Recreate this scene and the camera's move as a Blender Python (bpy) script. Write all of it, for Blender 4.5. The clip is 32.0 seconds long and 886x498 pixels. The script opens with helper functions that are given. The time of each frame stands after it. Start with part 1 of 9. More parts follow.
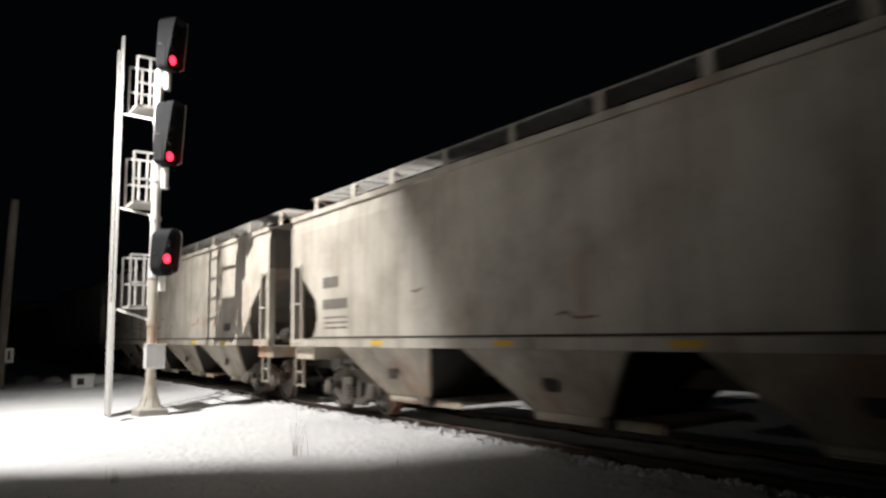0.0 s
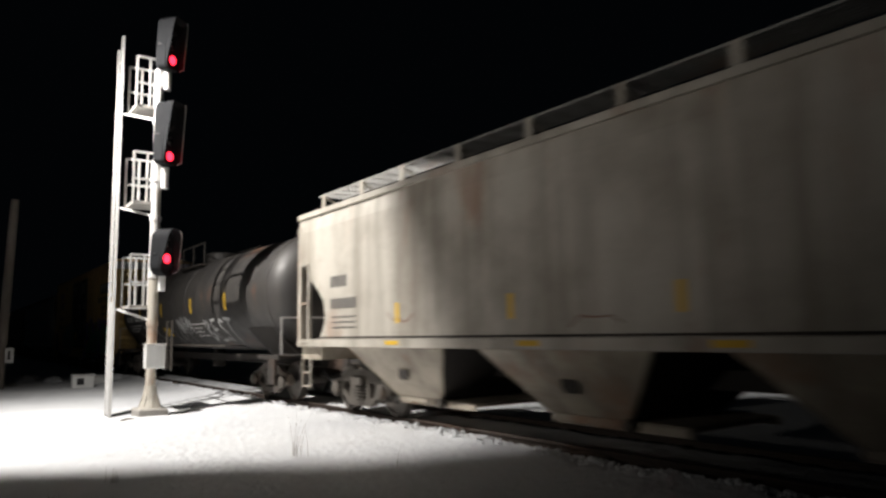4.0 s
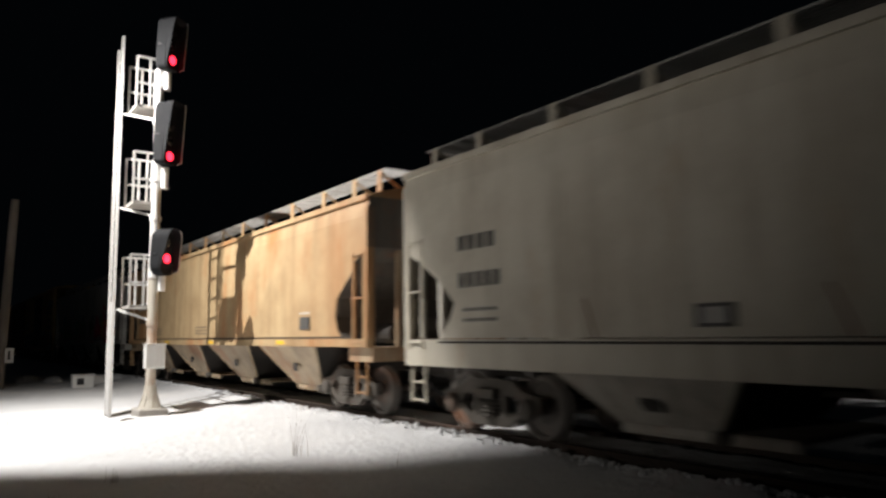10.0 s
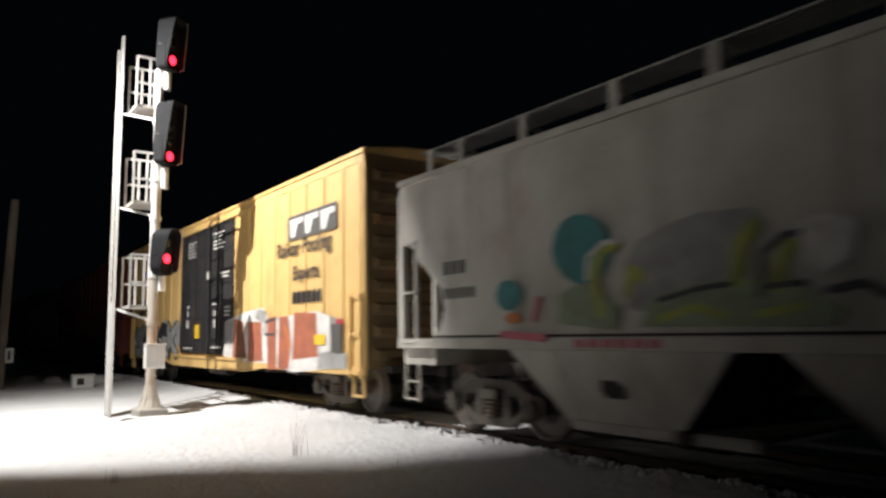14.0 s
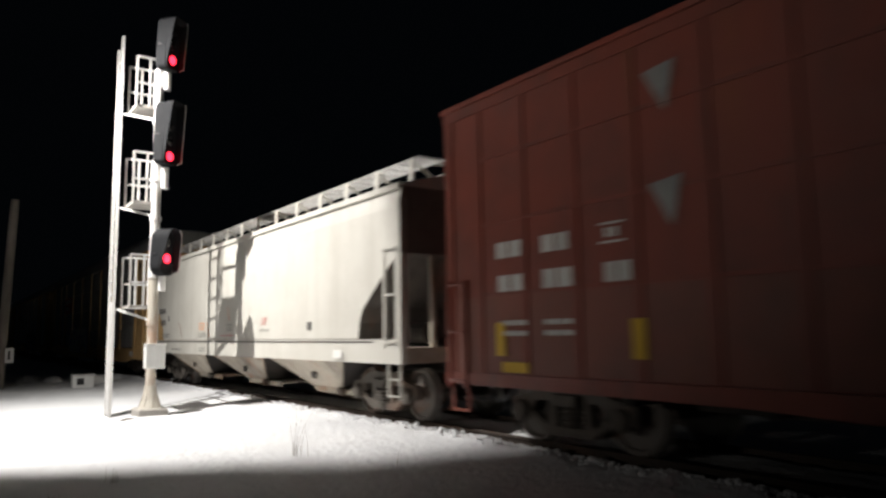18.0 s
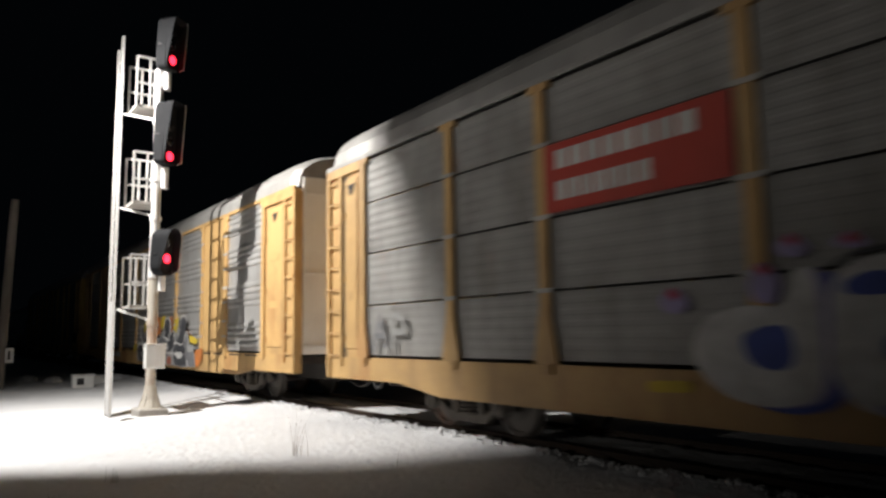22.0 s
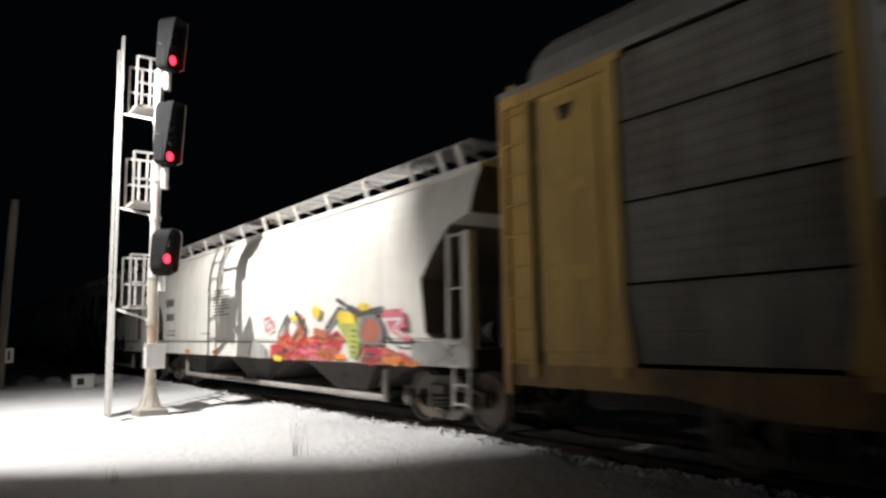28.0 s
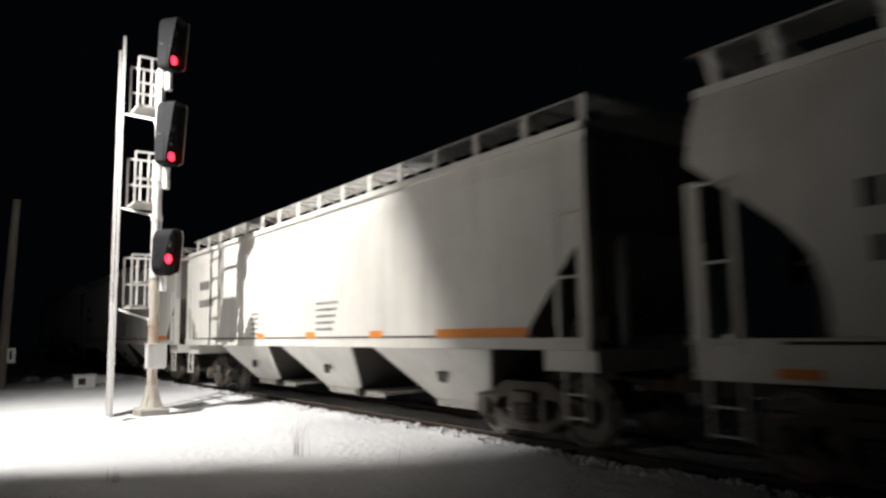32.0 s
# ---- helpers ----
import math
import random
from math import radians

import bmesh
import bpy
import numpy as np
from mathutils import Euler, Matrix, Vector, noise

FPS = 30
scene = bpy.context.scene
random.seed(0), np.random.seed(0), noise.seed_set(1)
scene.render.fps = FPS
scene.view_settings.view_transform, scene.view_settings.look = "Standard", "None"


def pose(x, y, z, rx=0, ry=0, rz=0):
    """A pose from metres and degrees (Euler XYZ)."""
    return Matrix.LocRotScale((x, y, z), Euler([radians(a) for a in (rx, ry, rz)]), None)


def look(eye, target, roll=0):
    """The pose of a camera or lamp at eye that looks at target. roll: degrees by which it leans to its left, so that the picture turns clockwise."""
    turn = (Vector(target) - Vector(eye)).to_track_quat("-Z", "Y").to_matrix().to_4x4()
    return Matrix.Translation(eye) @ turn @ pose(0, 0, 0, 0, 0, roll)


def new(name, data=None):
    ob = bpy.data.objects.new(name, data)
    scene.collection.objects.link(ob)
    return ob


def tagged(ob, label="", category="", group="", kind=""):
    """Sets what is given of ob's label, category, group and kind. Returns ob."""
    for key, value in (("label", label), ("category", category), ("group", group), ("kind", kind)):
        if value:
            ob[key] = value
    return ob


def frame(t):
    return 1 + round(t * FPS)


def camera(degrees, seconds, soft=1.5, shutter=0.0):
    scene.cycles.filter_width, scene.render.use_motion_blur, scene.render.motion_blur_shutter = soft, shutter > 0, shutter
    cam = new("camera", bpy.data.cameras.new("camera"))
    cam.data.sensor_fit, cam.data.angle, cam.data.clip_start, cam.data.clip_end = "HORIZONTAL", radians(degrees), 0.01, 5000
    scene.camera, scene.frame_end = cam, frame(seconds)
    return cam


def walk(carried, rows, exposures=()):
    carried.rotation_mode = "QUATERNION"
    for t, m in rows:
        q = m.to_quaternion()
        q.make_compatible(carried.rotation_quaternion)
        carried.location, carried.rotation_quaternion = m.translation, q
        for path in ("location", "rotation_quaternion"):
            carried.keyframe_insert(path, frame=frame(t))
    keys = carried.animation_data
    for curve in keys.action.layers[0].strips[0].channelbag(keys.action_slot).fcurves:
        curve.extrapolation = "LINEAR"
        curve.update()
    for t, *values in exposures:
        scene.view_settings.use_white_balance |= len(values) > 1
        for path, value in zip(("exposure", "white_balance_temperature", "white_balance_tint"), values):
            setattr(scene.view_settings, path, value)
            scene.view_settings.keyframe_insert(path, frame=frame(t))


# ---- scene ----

# World: x runs along the track in the direction of travel, y away from the camera, z up; z = 0 is the top of the rails.
SPEED = 10.4          # metres a second
TRACK_Y = 7.9         # centre line of the track
GROUND_Z = -0.20
LAMP = Vector((-16.9, 0.0, 9.24))

cam = camera(64.2, 32.0, soft=2.6, shutter=0.5)
walk(cam, [
    (0.0, pose(0, 0, 1.55, 96.74, 0.97, 54.50)),
    (13.0, pose(0, 0, 1.55, 96.74, 0.97, 54.50)),
    (29.2, pose(0, 0, 1.55, 96.74, 0.97, 54.50)),
    (30.4, pose(0, 0, 1.55, 96.74, 0.97, 54.60)),
    (32.0, pose(0, 0, 1.55, 96.74, 0.97, 54.60)),
], exposures=[(0.0, 0.05), (3.6, 0.05), (5.3, 0.32), (6.2, 0.30), (7.6, 0.12), (8.6, 0.05), (14.6, 0.05), (16.4, 0.40), (17.4, 0.36), (18.6, 0.08), (32.0, 0.05)])

# ---------------------------------------------------------------- light
world = bpy.data.worlds.new("night")
scene.world = world
world.use_nodes = True
world.node_tree.nodes["Background"].inputs["Color"].default_value = (0.55, 0.75, 1.0, 1)
world.node_tree.nodes["Background"].inputs["Strength"].default_value = 0.0012

flood = bpy.data.lights.new("yard_floodlight_beam", "SPOT")
flood.energy = 8300
flood.color = (1.0, 0.957, 0.91)
flood.spot_size = radians(154)
flood.spot_blend = 1.0
flood.shadow_soft_size = 0.024
beam = new("yard_floodlight_beam", flood)
beam.matrix_world = look(LAMP, (-14.2, 5.0, 0.0))
# added fill lamp, unseen, low and far behind the camera, lifts the cars' near sides
FILL_LAMP = Vector((-8.0, -34.0, 5.6))
wash = bpy.data.lights.new("fill_light_beam", "SPOT")
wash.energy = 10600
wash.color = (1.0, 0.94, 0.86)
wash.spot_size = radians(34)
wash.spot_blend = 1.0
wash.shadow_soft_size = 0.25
fill_beam = new("fill_light_beam", wash)
fill_beam.matrix_world = look(FILL_LAMP, (-10.5, 6.3, 9.0))


# ---------------------------------------------------------------- materials
def mat_base(name, rough=0.6, metal=0.0):
    m = bpy.data.materials.new(name)
    m.use_nodes = True
    nt = m.node_tree
    b = nt.nodes["Principled BSDF"]
    b.inputs["Roughness"].default_value = rough
    b.inputs["Metallic"].default_value = metal
    return m, nt, b


def noise_tex(nt, scale, detail=4, stretch=(1, 1, 1), shift=True, rough=0.6):
    tc = nt.nodes.new("ShaderNodeTexCoord")
    mp = nt.nodes.new("ShaderNodeMapping")
    mp.inputs["Scale"].default_value = stretch
    nt.links.new(tc.outputs["Object"], mp.inputs["Vector"])
    if shift:
        oi = nt.nodes.new("ShaderNodeObjectInfo")
        mul = nt.nodes.new("ShaderNodeMath")
        mul.operation = "MULTIPLY"
        mul.inputs[1].default_value = 37.0
        nt.links.new(oi.outputs["Random"], mul.inputs[0])
        cx = nt.nodes.new("ShaderNodeCombineXYZ")
        for k in range(3):
            nt.links.new(mul.outputs[0], cx.inputs[k])
        nt.links.new(cx.outputs[0], mp.inputs["Location"])
    n = nt.nodes.new("ShaderNodeTexNoise")
    n.inputs["Scale"].default_value = scale
    n.inputs["Detail"].default_value = detail
    n.inputs["Roughness"].default_value = rough
    nt.links.new(mp.outputs[0], n.inputs["Vector"])
    return n.outputs["Fac"]


def ramp(nt, fac, lo, hi):
    r = nt.nodes.new("ShaderNodeMapRange")
    r.inputs["From Min"].default_value = lo
    r.inputs["From Max"].default_value = hi
    nt.links.new(fac, r.inputs["Value"])
    return r.outputs[0]


def times(nt, a, k):
    m = nt.nodes.new("ShaderNodeMath")
    m.operation = "MULTIPLY"
    nt.links.new(a, m.inputs[0])
    if isinstance(k, float):
        m.inputs[1].default_value = k
    else:
        nt.links.new(k, m.inputs[1])
    return m.outputs[0]


def mix(nt, fac, a, b):
    m = nt.nodes.new("ShaderNodeMix")
    m.data_type = "RGBA"
    nt.links.new(fac, m.inputs["Factor"])
    ins = [s for s in m.inputs if s.type == "RGBA"]
    for sock, val in zip(ins, (a, b)):
        if isinstance(val, tuple):
            sock.default_value = (*val, 1)
        else:
            nt.links.new(val, sock)
    return [s for s in m.outputs if s.type == "RGBA"][0]


def bump(nt, b, fac, strength, dist=0.01):
    bp = nt.nodes.new("ShaderNodeBump")
    bp.inputs["Strength"].default_value = strength
    bp.inputs["Distance"].default_value = dist
    nt.links.new(fac, bp.inputs["Height"])
    nt.links.new(bp.outputs[0], b.inputs["Normal"])


def paint(name, col, dirt=(0.10, 0.085, 0.07), amount=0.5, streak=0.5, rust=0.0, rough=0.55, metal=0.0,
          rust_col=(0.32, 0.11, 0.03), ends=0.0):
    """Weathered paint: broad dirt, rain streaks that run down, fine grime and rust blooms."""
    m, nt, b = mat_base(name, rough, metal)
    broad = times(nt, ramp(nt, noise_tex(nt, 0.9, 5), 0.42, 0.72), amount)
    c = mix(nt, broad, col, dirt)
    lines = times(nt, ramp(nt, noise_tex(nt, 1.0, 6, (2.2, 2.2, 0.16)), 0.48, 0.72), streak)
    c = mix(nt, lines, c, dirt)
    fine = times(nt, ramp(nt, noise_tex(nt, 14.0, 3), 0.5, 0.8), 0.25 * amount)
    c = mix(nt, fine, c, dirt)
    if rust > 0:
        rr = times(nt, ramp(nt, noise_tex(nt, 0.7, 7, (1.0, 1.0, 0.45), True, 0.68), 0.62 - 0.22 * rust, 0.78 - 0.15 * rust), min(1.0, 0.4 + rust))
        c = mix(nt, rr, c, rust_col)
    if ends > 0:
        # rust that has bled over the panels near both ends of the car
        tc = nt.nodes.new("ShaderNodeTexCoord")
        xyz = nt.nodes.new("ShaderNodeSeparateXYZ")
        nt.links.new(tc.outputs["Object"], xyz.inputs[0])
        far = nt.nodes.new("ShaderNodeMath")
        far.operation = "ABSOLUTE"
        nt.links.new(xyz.outputs["X"], far.inputs[0])
        edge = times(nt, ramp(nt, far.outputs[0], 5.6, 9.4), ramp(nt, noise_tex(nt, 0.8, 6, (1.2, 1.2, 0.35)), 0.32, 0.62))
        c = mix(nt, times(nt, edge, ends), c, rust_col)
    nt.links.new(c, b.inputs["Base Color"])
    rv = nt.nodes.new("ShaderNodeMapRange")
    rv.inputs["To Min"].default_value = max(0.2, rough - 0.12)
    rv.inputs["To Max"].default_value = min(0.95, rough + 0.2)
    nt.links.new(noise_tex(nt, 3.0, 4), rv.inputs["Value"])
    nt.links.new(rv.outputs[0], b.inputs["Roughness"])
    bump(nt, b, noise_tex(nt, 1.6, 3), 0.15, 0.03)
    return m


def spray(name, col, rough=0.6):
    """Spray paint: slightly uneven cover."""
    m, nt, b = mat_base(name, rough)
    f = ramp(nt, noise_tex(nt, 3.5, 5), 0.35, 0.75)
    dark = tuple(c * 0.55 + 0.02 for c in col)
    nt.links.new(mix(nt, f, col, dark), b.inputs["Base Color"])
    return m


def glow(name, col, strength):
    m, nt, b = mat_base(name, 0.3)
    b.inputs["Base Color"].default_value = (*col, 1)
    b.inputs["Emission Color"].default_value = (*col, 1)
    b.inputs["Emission Strength"].default_value = strength
    return m


def leaky_sheet(name, col, leak_share):
    """Dark sheet made slightly see-through, an added light leak that lifts the dark side."""
    m, nt, b = mat_base(name, 0.7)
    b.inputs["Base Color"].default_value = (*col, 1)
    b.inputs["Alpha"].default_value = 1.0 - leak_share
    return m


def snow_mat():
    m, nt, b = mat_base("snow", 0.75)
    c = mix(nt, ramp(nt, noise_tex(nt, 0.35, 6, shift=False), 0.35, 0.75), (0.80, 0.81, 0.82), (0.66, 0.67, 0.69))
    c = mix(nt, times(nt, ramp(nt, noise_tex(nt, 6.0, 5, shift=False), 0.58, 0.75), 0.35), c, (0.50, 0.47, 0.43))
    c = mix(nt, times(nt, ramp(nt, noise_tex(nt, 45.0, 2, shift=False), 0.66, 0.74), 0.5), c, (0.30, 0.26, 0.21))
    nt.links.new(c, b.inputs["Base Color"])
    h = nt.nodes.new("ShaderNodeMath")
    h.operation = "ADD"
    nt.links.new(noise_tex(nt, 7.0, 6, shift=False), h.inputs[0])
    nt.links.new(times(nt, noise_tex(nt, 60.0, 3, shift=False), 0.25), h.inputs[1])
    bump(nt, b, h.outputs[0], 0.9, 0.07)
    return m


SNOW = snow_mat()
M_GREY = paint("weathered_grey_paint", (0.55, 0.515, 0.45), (0.19, 0.16, 0.12), 0.6, 0.65, 0.25)
M_END = paint("grimy_shaded_end", (0.17, 0.155, 0.135), (0.05, 0.045, 0.04), 0.7, 0.6, 0.3)
M_BAY = paint("grimy_bay_paint", (0.46, 0.41, 0.33), (0.13, 0.10, 0.075), 0.7, 0.6, 0.45)
M_BAYTAN = paint("grimy_tan_bay_paint", (0.46, 0.36, 0.24), (0.13, 0.09, 0.06), 0.6, 0.6, 0.5)
M_BAYPALE = paint("grimy_pale_bay_paint", (0.56, 0.53, 0.47), (0.20, 0.17, 0.13), 0.55, 0.6, 0.35)
M_YEND = paint("yellow_end_paint", (0.62, 0.43, 0.16), (0.10, 0.075, 0.05), 0.6, 0.45, 0.3)
M_REDDUST = paint("dusty_lower_side", (0.33, 0.20, 0.16), (0.20, 0.12, 0.09), 0.6, 0.5, 0.1)
# dark copy of the yellow end: the unlit look is put into its colour
M_DARKEND = paint("shaded_yellow_end", (0.20, 0.13, 0.055), (0.05, 0.038, 0.028), 0.7, 0.5, 0.4)
M_REDFAINT = paint("faintly_dusty_red", (0.27, 0.085, 0.058), (0.14, 0.075, 0.06), 0.6, 0.5, 0.1)
M_GRATE = paint("walkway_grating", (0.34, 0.335, 0.32), (0.08, 0.075, 0.07), 0.4, 0.2, 0.1)
M_RIB = paint("ribbed_steel_panel", (0.60, 0.595, 0.58), (0.30, 0.29, 0.27), 0.35, 0.4, 0.0, rough=0.24, metal=0.5)
M_CREAM = paint("aged_cream_paint", (0.66, 0.62, 0.52), (0.25, 0.20, 0.13), 0.35, 0.45, 0.15, rust_col=(0.45, 0.27, 0.10))
M_RUSTY = paint("rust_stained_tan_paint", (0.50, 0.365, 0.205), (0.25, 0.155, 0.075), 0.55, 0.7, 0.55, rust_col=(0.42, 0.165, 0.05), ends=0.6)
M_PALE = paint("pale_grey_paint", (0.56, 0.545, 0.50), (0.22, 0.20, 0.17), 0.45, 0.55, 0.1)
M_OFFWHITE = paint("off_white_paint", (0.52, 0.505, 0.46), (0.32, 0.30, 0.26), 0.3, 0.35, 0.0)
M_WHITE = paint("clean_white_paint", (0.74, 0.725, 0.68), (0.35, 0.33, 0.29), 0.25, 0.30, 0.0)
M_YELLOW = paint("boxcar_yellow_paint", (0.74, 0.49, 0.185), (0.28, 0.185, 0.085), 0.3, 0.4, 0.15)
M_AMBER = paint("autorack_amber_paint", (0.58, 0.37, 0.15), (0.20, 0.12, 0.06), 0.4, 0.45, 0.3)
M_LEMON_GRIME = paint("grimy_lemon_sill", (0.40, 0.25, 0.085), (0.045, 0.033, 0.022), 0.85, 0.7, 0.45)
M_PIPE = paint("worn_grey_pipe_paint", (0.33, 0.315, 0.29), (0.10, 0.085, 0.07), 0.6, 0.3, 0.2)
M_LEMON = paint("autorack_lemon_paint", (0.66, 0.44, 0.125), (0.22, 0.14, 0.06), 0.4, 0.5, 0.2)
M_RED = paint("boxcar_red_paint", (0.27, 0.060, 0.037), (0.10, 0.05, 0.04), 0.5, 0.45, 0.1, rough=0.45)
M_DOOR = paint("black_door_paint", (0.022, 0.022, 0.024), (0.06, 0.055, 0.05), 0.4, 0.4, 0.1, rough=0.5)
M_TANK = paint("tank_black_paint", (0.030, 0.028, 0.027), (0.065, 0.058, 0.05), 0.6, 0.5, 0.1, rough=0.5)
M_GALV = paint("galvanised_panel", (0.34, 0.335, 0.32), (0.11, 0.10, 0.09), 0.5, 0.5, 0.05, rough=0.5, metal=0.25)
M_GALV_DIRTY = paint("grimy_galvanised_panel", (0.26, 0.25, 0.225), (0.10, 0.085, 0.07), 0.7, 0.7, 0.1, rough=0.6, metal=0.15)
M_ROOF = paint("galvanised_roof", (0.36, 0.355, 0.34), (0.11, 0.105, 0.095), 0.4, 0.3, 0.0, rough=0.5, metal=0.3)
M_UNDER = paint("grimy_shaded_underframe", (0.032, 0.027, 0.023), (0.02, 0.017, 0.014), 0.6, 0.4, 0.35, rough=0.8, rust_col=(0.09, 0.045, 0.025))
M_TRUCK = paint("dusty_cast_steel", (0.095, 0.083, 0.07), (0.06, 0.05, 0.042), 0.6, 0.3, 0.35, rough=0.75, rust_col=(0.16, 0.075, 0.04))
M_WHEEL = paint("wheel_steel", (0.17, 0.155, 0.14), (0.07, 0.06, 0.05), 0.5, 0.1, 0.3, rough=0.6, metal=0.3)
M_RAIL = paint("rusty_rail_steel", (0.06, 0.042, 0.032), (0.02, 0.016, 0.013), 0.5, 0.2, 0.4, rough=0.7, rust_col=(0.10, 0.05, 0.03))
M_TIE = paint("creosoted_timber", (0.06, 0.045, 0.035), (0.03, 0.025, 0.02), 0.5, 0.4, 0.0, rough=0.9)
M_BALLAST = paint("dark_ballast", (0.055, 0.048, 0.042), (0.02, 0.018, 0.016), 0.6, 0.1, 0.0, rough=0.95)
M_ALU = paint("silver_mast_paint", (0.68, 0.675, 0.66), (0.30, 0.28, 0.25), 0.3, 0.4, 0.05, rough=0.45, metal=0.1)
M_ALU_DULL = paint("weathered_galvanised_steel", (0.50, 0.485, 0.46), (0.22, 0.2, 0.17), 0.4, 0.5, 0.1, rough=0.5, metal=0.2)
M_TAN = paint("beige_weathered_mast_paint", (0.50, 0.47, 0.41), (0.24, 0.20, 0.15), 0.5, 0.5, 0.25, rough=0.6)
M_HEAD = paint("signal_black_paint", (0.014, 0.015, 0.017), (0.02, 0.02, 0.02), 0.3, 0.3, 0.0, rough=0.75)
M_HEAD.node_tree.nodes["Principled BSDF"].inputs["Specular IOR Level"].default_value = 0.12
M_HOOD = paint("matt_black_hood", (0.02, 0.02, 0.022), (0.04, 0.04, 0.04), 0.3, 0.2, 0.0, rough=0.6)
M_POLE = paint("old_timber_pole", (0.24, 0.21, 0.18), (0.10, 0.085, 0.07), 0.5, 0.8, 0.0, rough=0.9)
M_WHITEBOX = paint("white_enclosure_paint", (0.72, 0.72, 0.70), (0.3, 0.28, 0.25), 0.3, 0.4, 0.0)
M_CONCRETE = paint("concrete", (0.36, 0.34, 0.31), (0.18, 0.16, 0.14), 0.5, 0.3, 0.0, rough=0.9)
M_STRAW = paint("dry_straw", (0.085, 0.062, 0.04), (0.04, 0.03, 0.02), 0.4, 0.1, 0.0, rough=0.9)
M_LENS = glow("red_signal_lens", (1.0, 0.02, 0.045), 5.0)
M_DARKLENS = paint("unlit_lens", (0.02, 0.02, 0.02), (0.03, 0.03, 0.03), 0.2, 0.1, 0.0, rough=0.15)
M_SHIELD = leaky_sheet("leaky_shield_sheet", (0.05, 0.05, 0.05), 0.11)
M_MARK = paint("black_lettering", (0.075, 0.073, 0.07), (0.12, 0.11, 0.10), 0.4, 0.4)
M_MARKW = paint("white_lettering", (0.72, 0.71, 0.68), (0.3, 0.28, 0.26), 0.35, 0.4)
M_REFLECT = paint("yellow_reflective_strip", (0.80, 0.50, 0.03), (0.4, 0.25, 0.04), 0.25, 0.2)
M_ORANGE = paint("orange_placard", (0.80, 0.26, 0.03), (0.4, 0.15, 0.04), 0.25, 0.2)
M_PLATE = paint("red_sign_plate", (0.50, 0.055, 0.035), (0.25, 0.06, 0.04), 0.3, 0.4)

S_COL = dict(
    purple=spray("spray_purple", (0.16, 0.10, 0.42)), lilac=spray("spray_lilac", (0.42, 0.36, 0.62)),
    teal=spray("spray_teal", (0.03, 0.42, 0.30)), brown=spray("spray_brown", (0.22, 0.075, 0.03)),
    white=spray("spray_white", (0.75, 0.74, 0.72)), black=spray("spray_black", (0.025, 0.025, 0.03)),
    red=spray("spray_red", (0.50, 0.03, 0.05)), pink=spray("spray_pink", (0.66, 0.16, 0.22)),
    green=spray("spray_green", (0.16, 0.23, 0.09)), lime=spray("spray_lime", (0.42, 0.47, 0.10)), brightred=spray("spray_bright_red", (0.62, 0.045, 0.06)),
    blue=spray("spray_blue", (0.06, 0.10, 0.42)), orange=spray("spray_orange", (0.66, 0.22, 0.05)),
    yellow=spray("spray_yellow", (0.78, 0.58, 0.05)), grey=spray("spray_grey", (0.20, 0.20, 0.21)),
    aqua=spray("spray_aqua", (0.05, 0.26, 0.27)), palegreen=spray("spray_pale_green", (0.30, 0.37, 0.24)),
    smoke=spray("spray_smoke", (0.36, 0.36, 0.35)), char=spray("spray_charcoal", (0.055, 0.057, 0.065)),
    tan=spray("worn_tan_paint", (0.40, 0.33, 0.21)), chalk=spray("chalk_line", (0.46, 0.46, 0.45)), scrape=spray("scraped_rust", (0.25, 0.215, 0.17)), rustred=spray("spray_rust_red", (0.42, 0.13, 0.07)),
)


# ---------------------------------------------------------------- mesh helpers
def part(name, bm, material, parent=None, label="", smooth=False):
    me = bpy.data.meshes.new(name)
    bmesh.ops.recalc_face_normals(bm, faces=bm.faces)
    bm.to_mesh(me)
    bm.free()
    me.materials.append(material)
    if smooth:
        for p in me.polygons:
            p.use_smooth = True
    ob = new(name, me)
    if parent is not None:
        ob.parent = parent
    if label:
        ob["label"] = label
    return ob


def box(bm, x0, x1, y0, y1, z0, z1, bevel=0.0):
    if x0 > x1:
        x0, x1 = x1, x0
    if y0 > y1:
        y0, y1 = y1, y0
    vs = [bm.verts.new((x, y, z)) for x in (x0, x1) for y in (y0, y1) for z in (z0, z1)]
    fs = [bm.faces.new([vs[i] for i in f]) for f in
          ((0, 1, 3, 2), (4, 6, 7, 5), (0, 4, 5, 1), (2, 3, 7, 6), (0, 2, 6, 4), (1, 5, 7, 3))]
    if bevel:
        es = list({e for f in fs for e in f.edges})
        bmesh.ops.bevel(bm, geom=es, offset=bevel, segments=1, affect="EDGES")
    return bm


def beam_between(bm, p, q, w, d=None):
    """A square bar from p to q."""
    p, q = Vector(p), Vector(q)
    d = d or w
    ax = (q - p).normalized()
    side = ax.cross(Vector((0, 0, 1)))
    if side.length < 0.05:
        side = Vector((1, 0, 0))
    side.normalize()
    up = side.cross(ax)
    ring = []
    for c in (p, q):
        ring.append([bm.verts.new(c + side * sx * w / 2 + up * sz * d / 2) for sx, sz in ((-1, -1), (1, -1), (1, 1), (-1, 1))])
    for k in range(4):
        bm.faces.new([ring[0][k], ring[0][(k + 1) % 4], ring[1][(k + 1) % 4], ring[1][k]])
    bm.faces.new(ring[0])
    bm.faces.new(ring[1])
    return bm


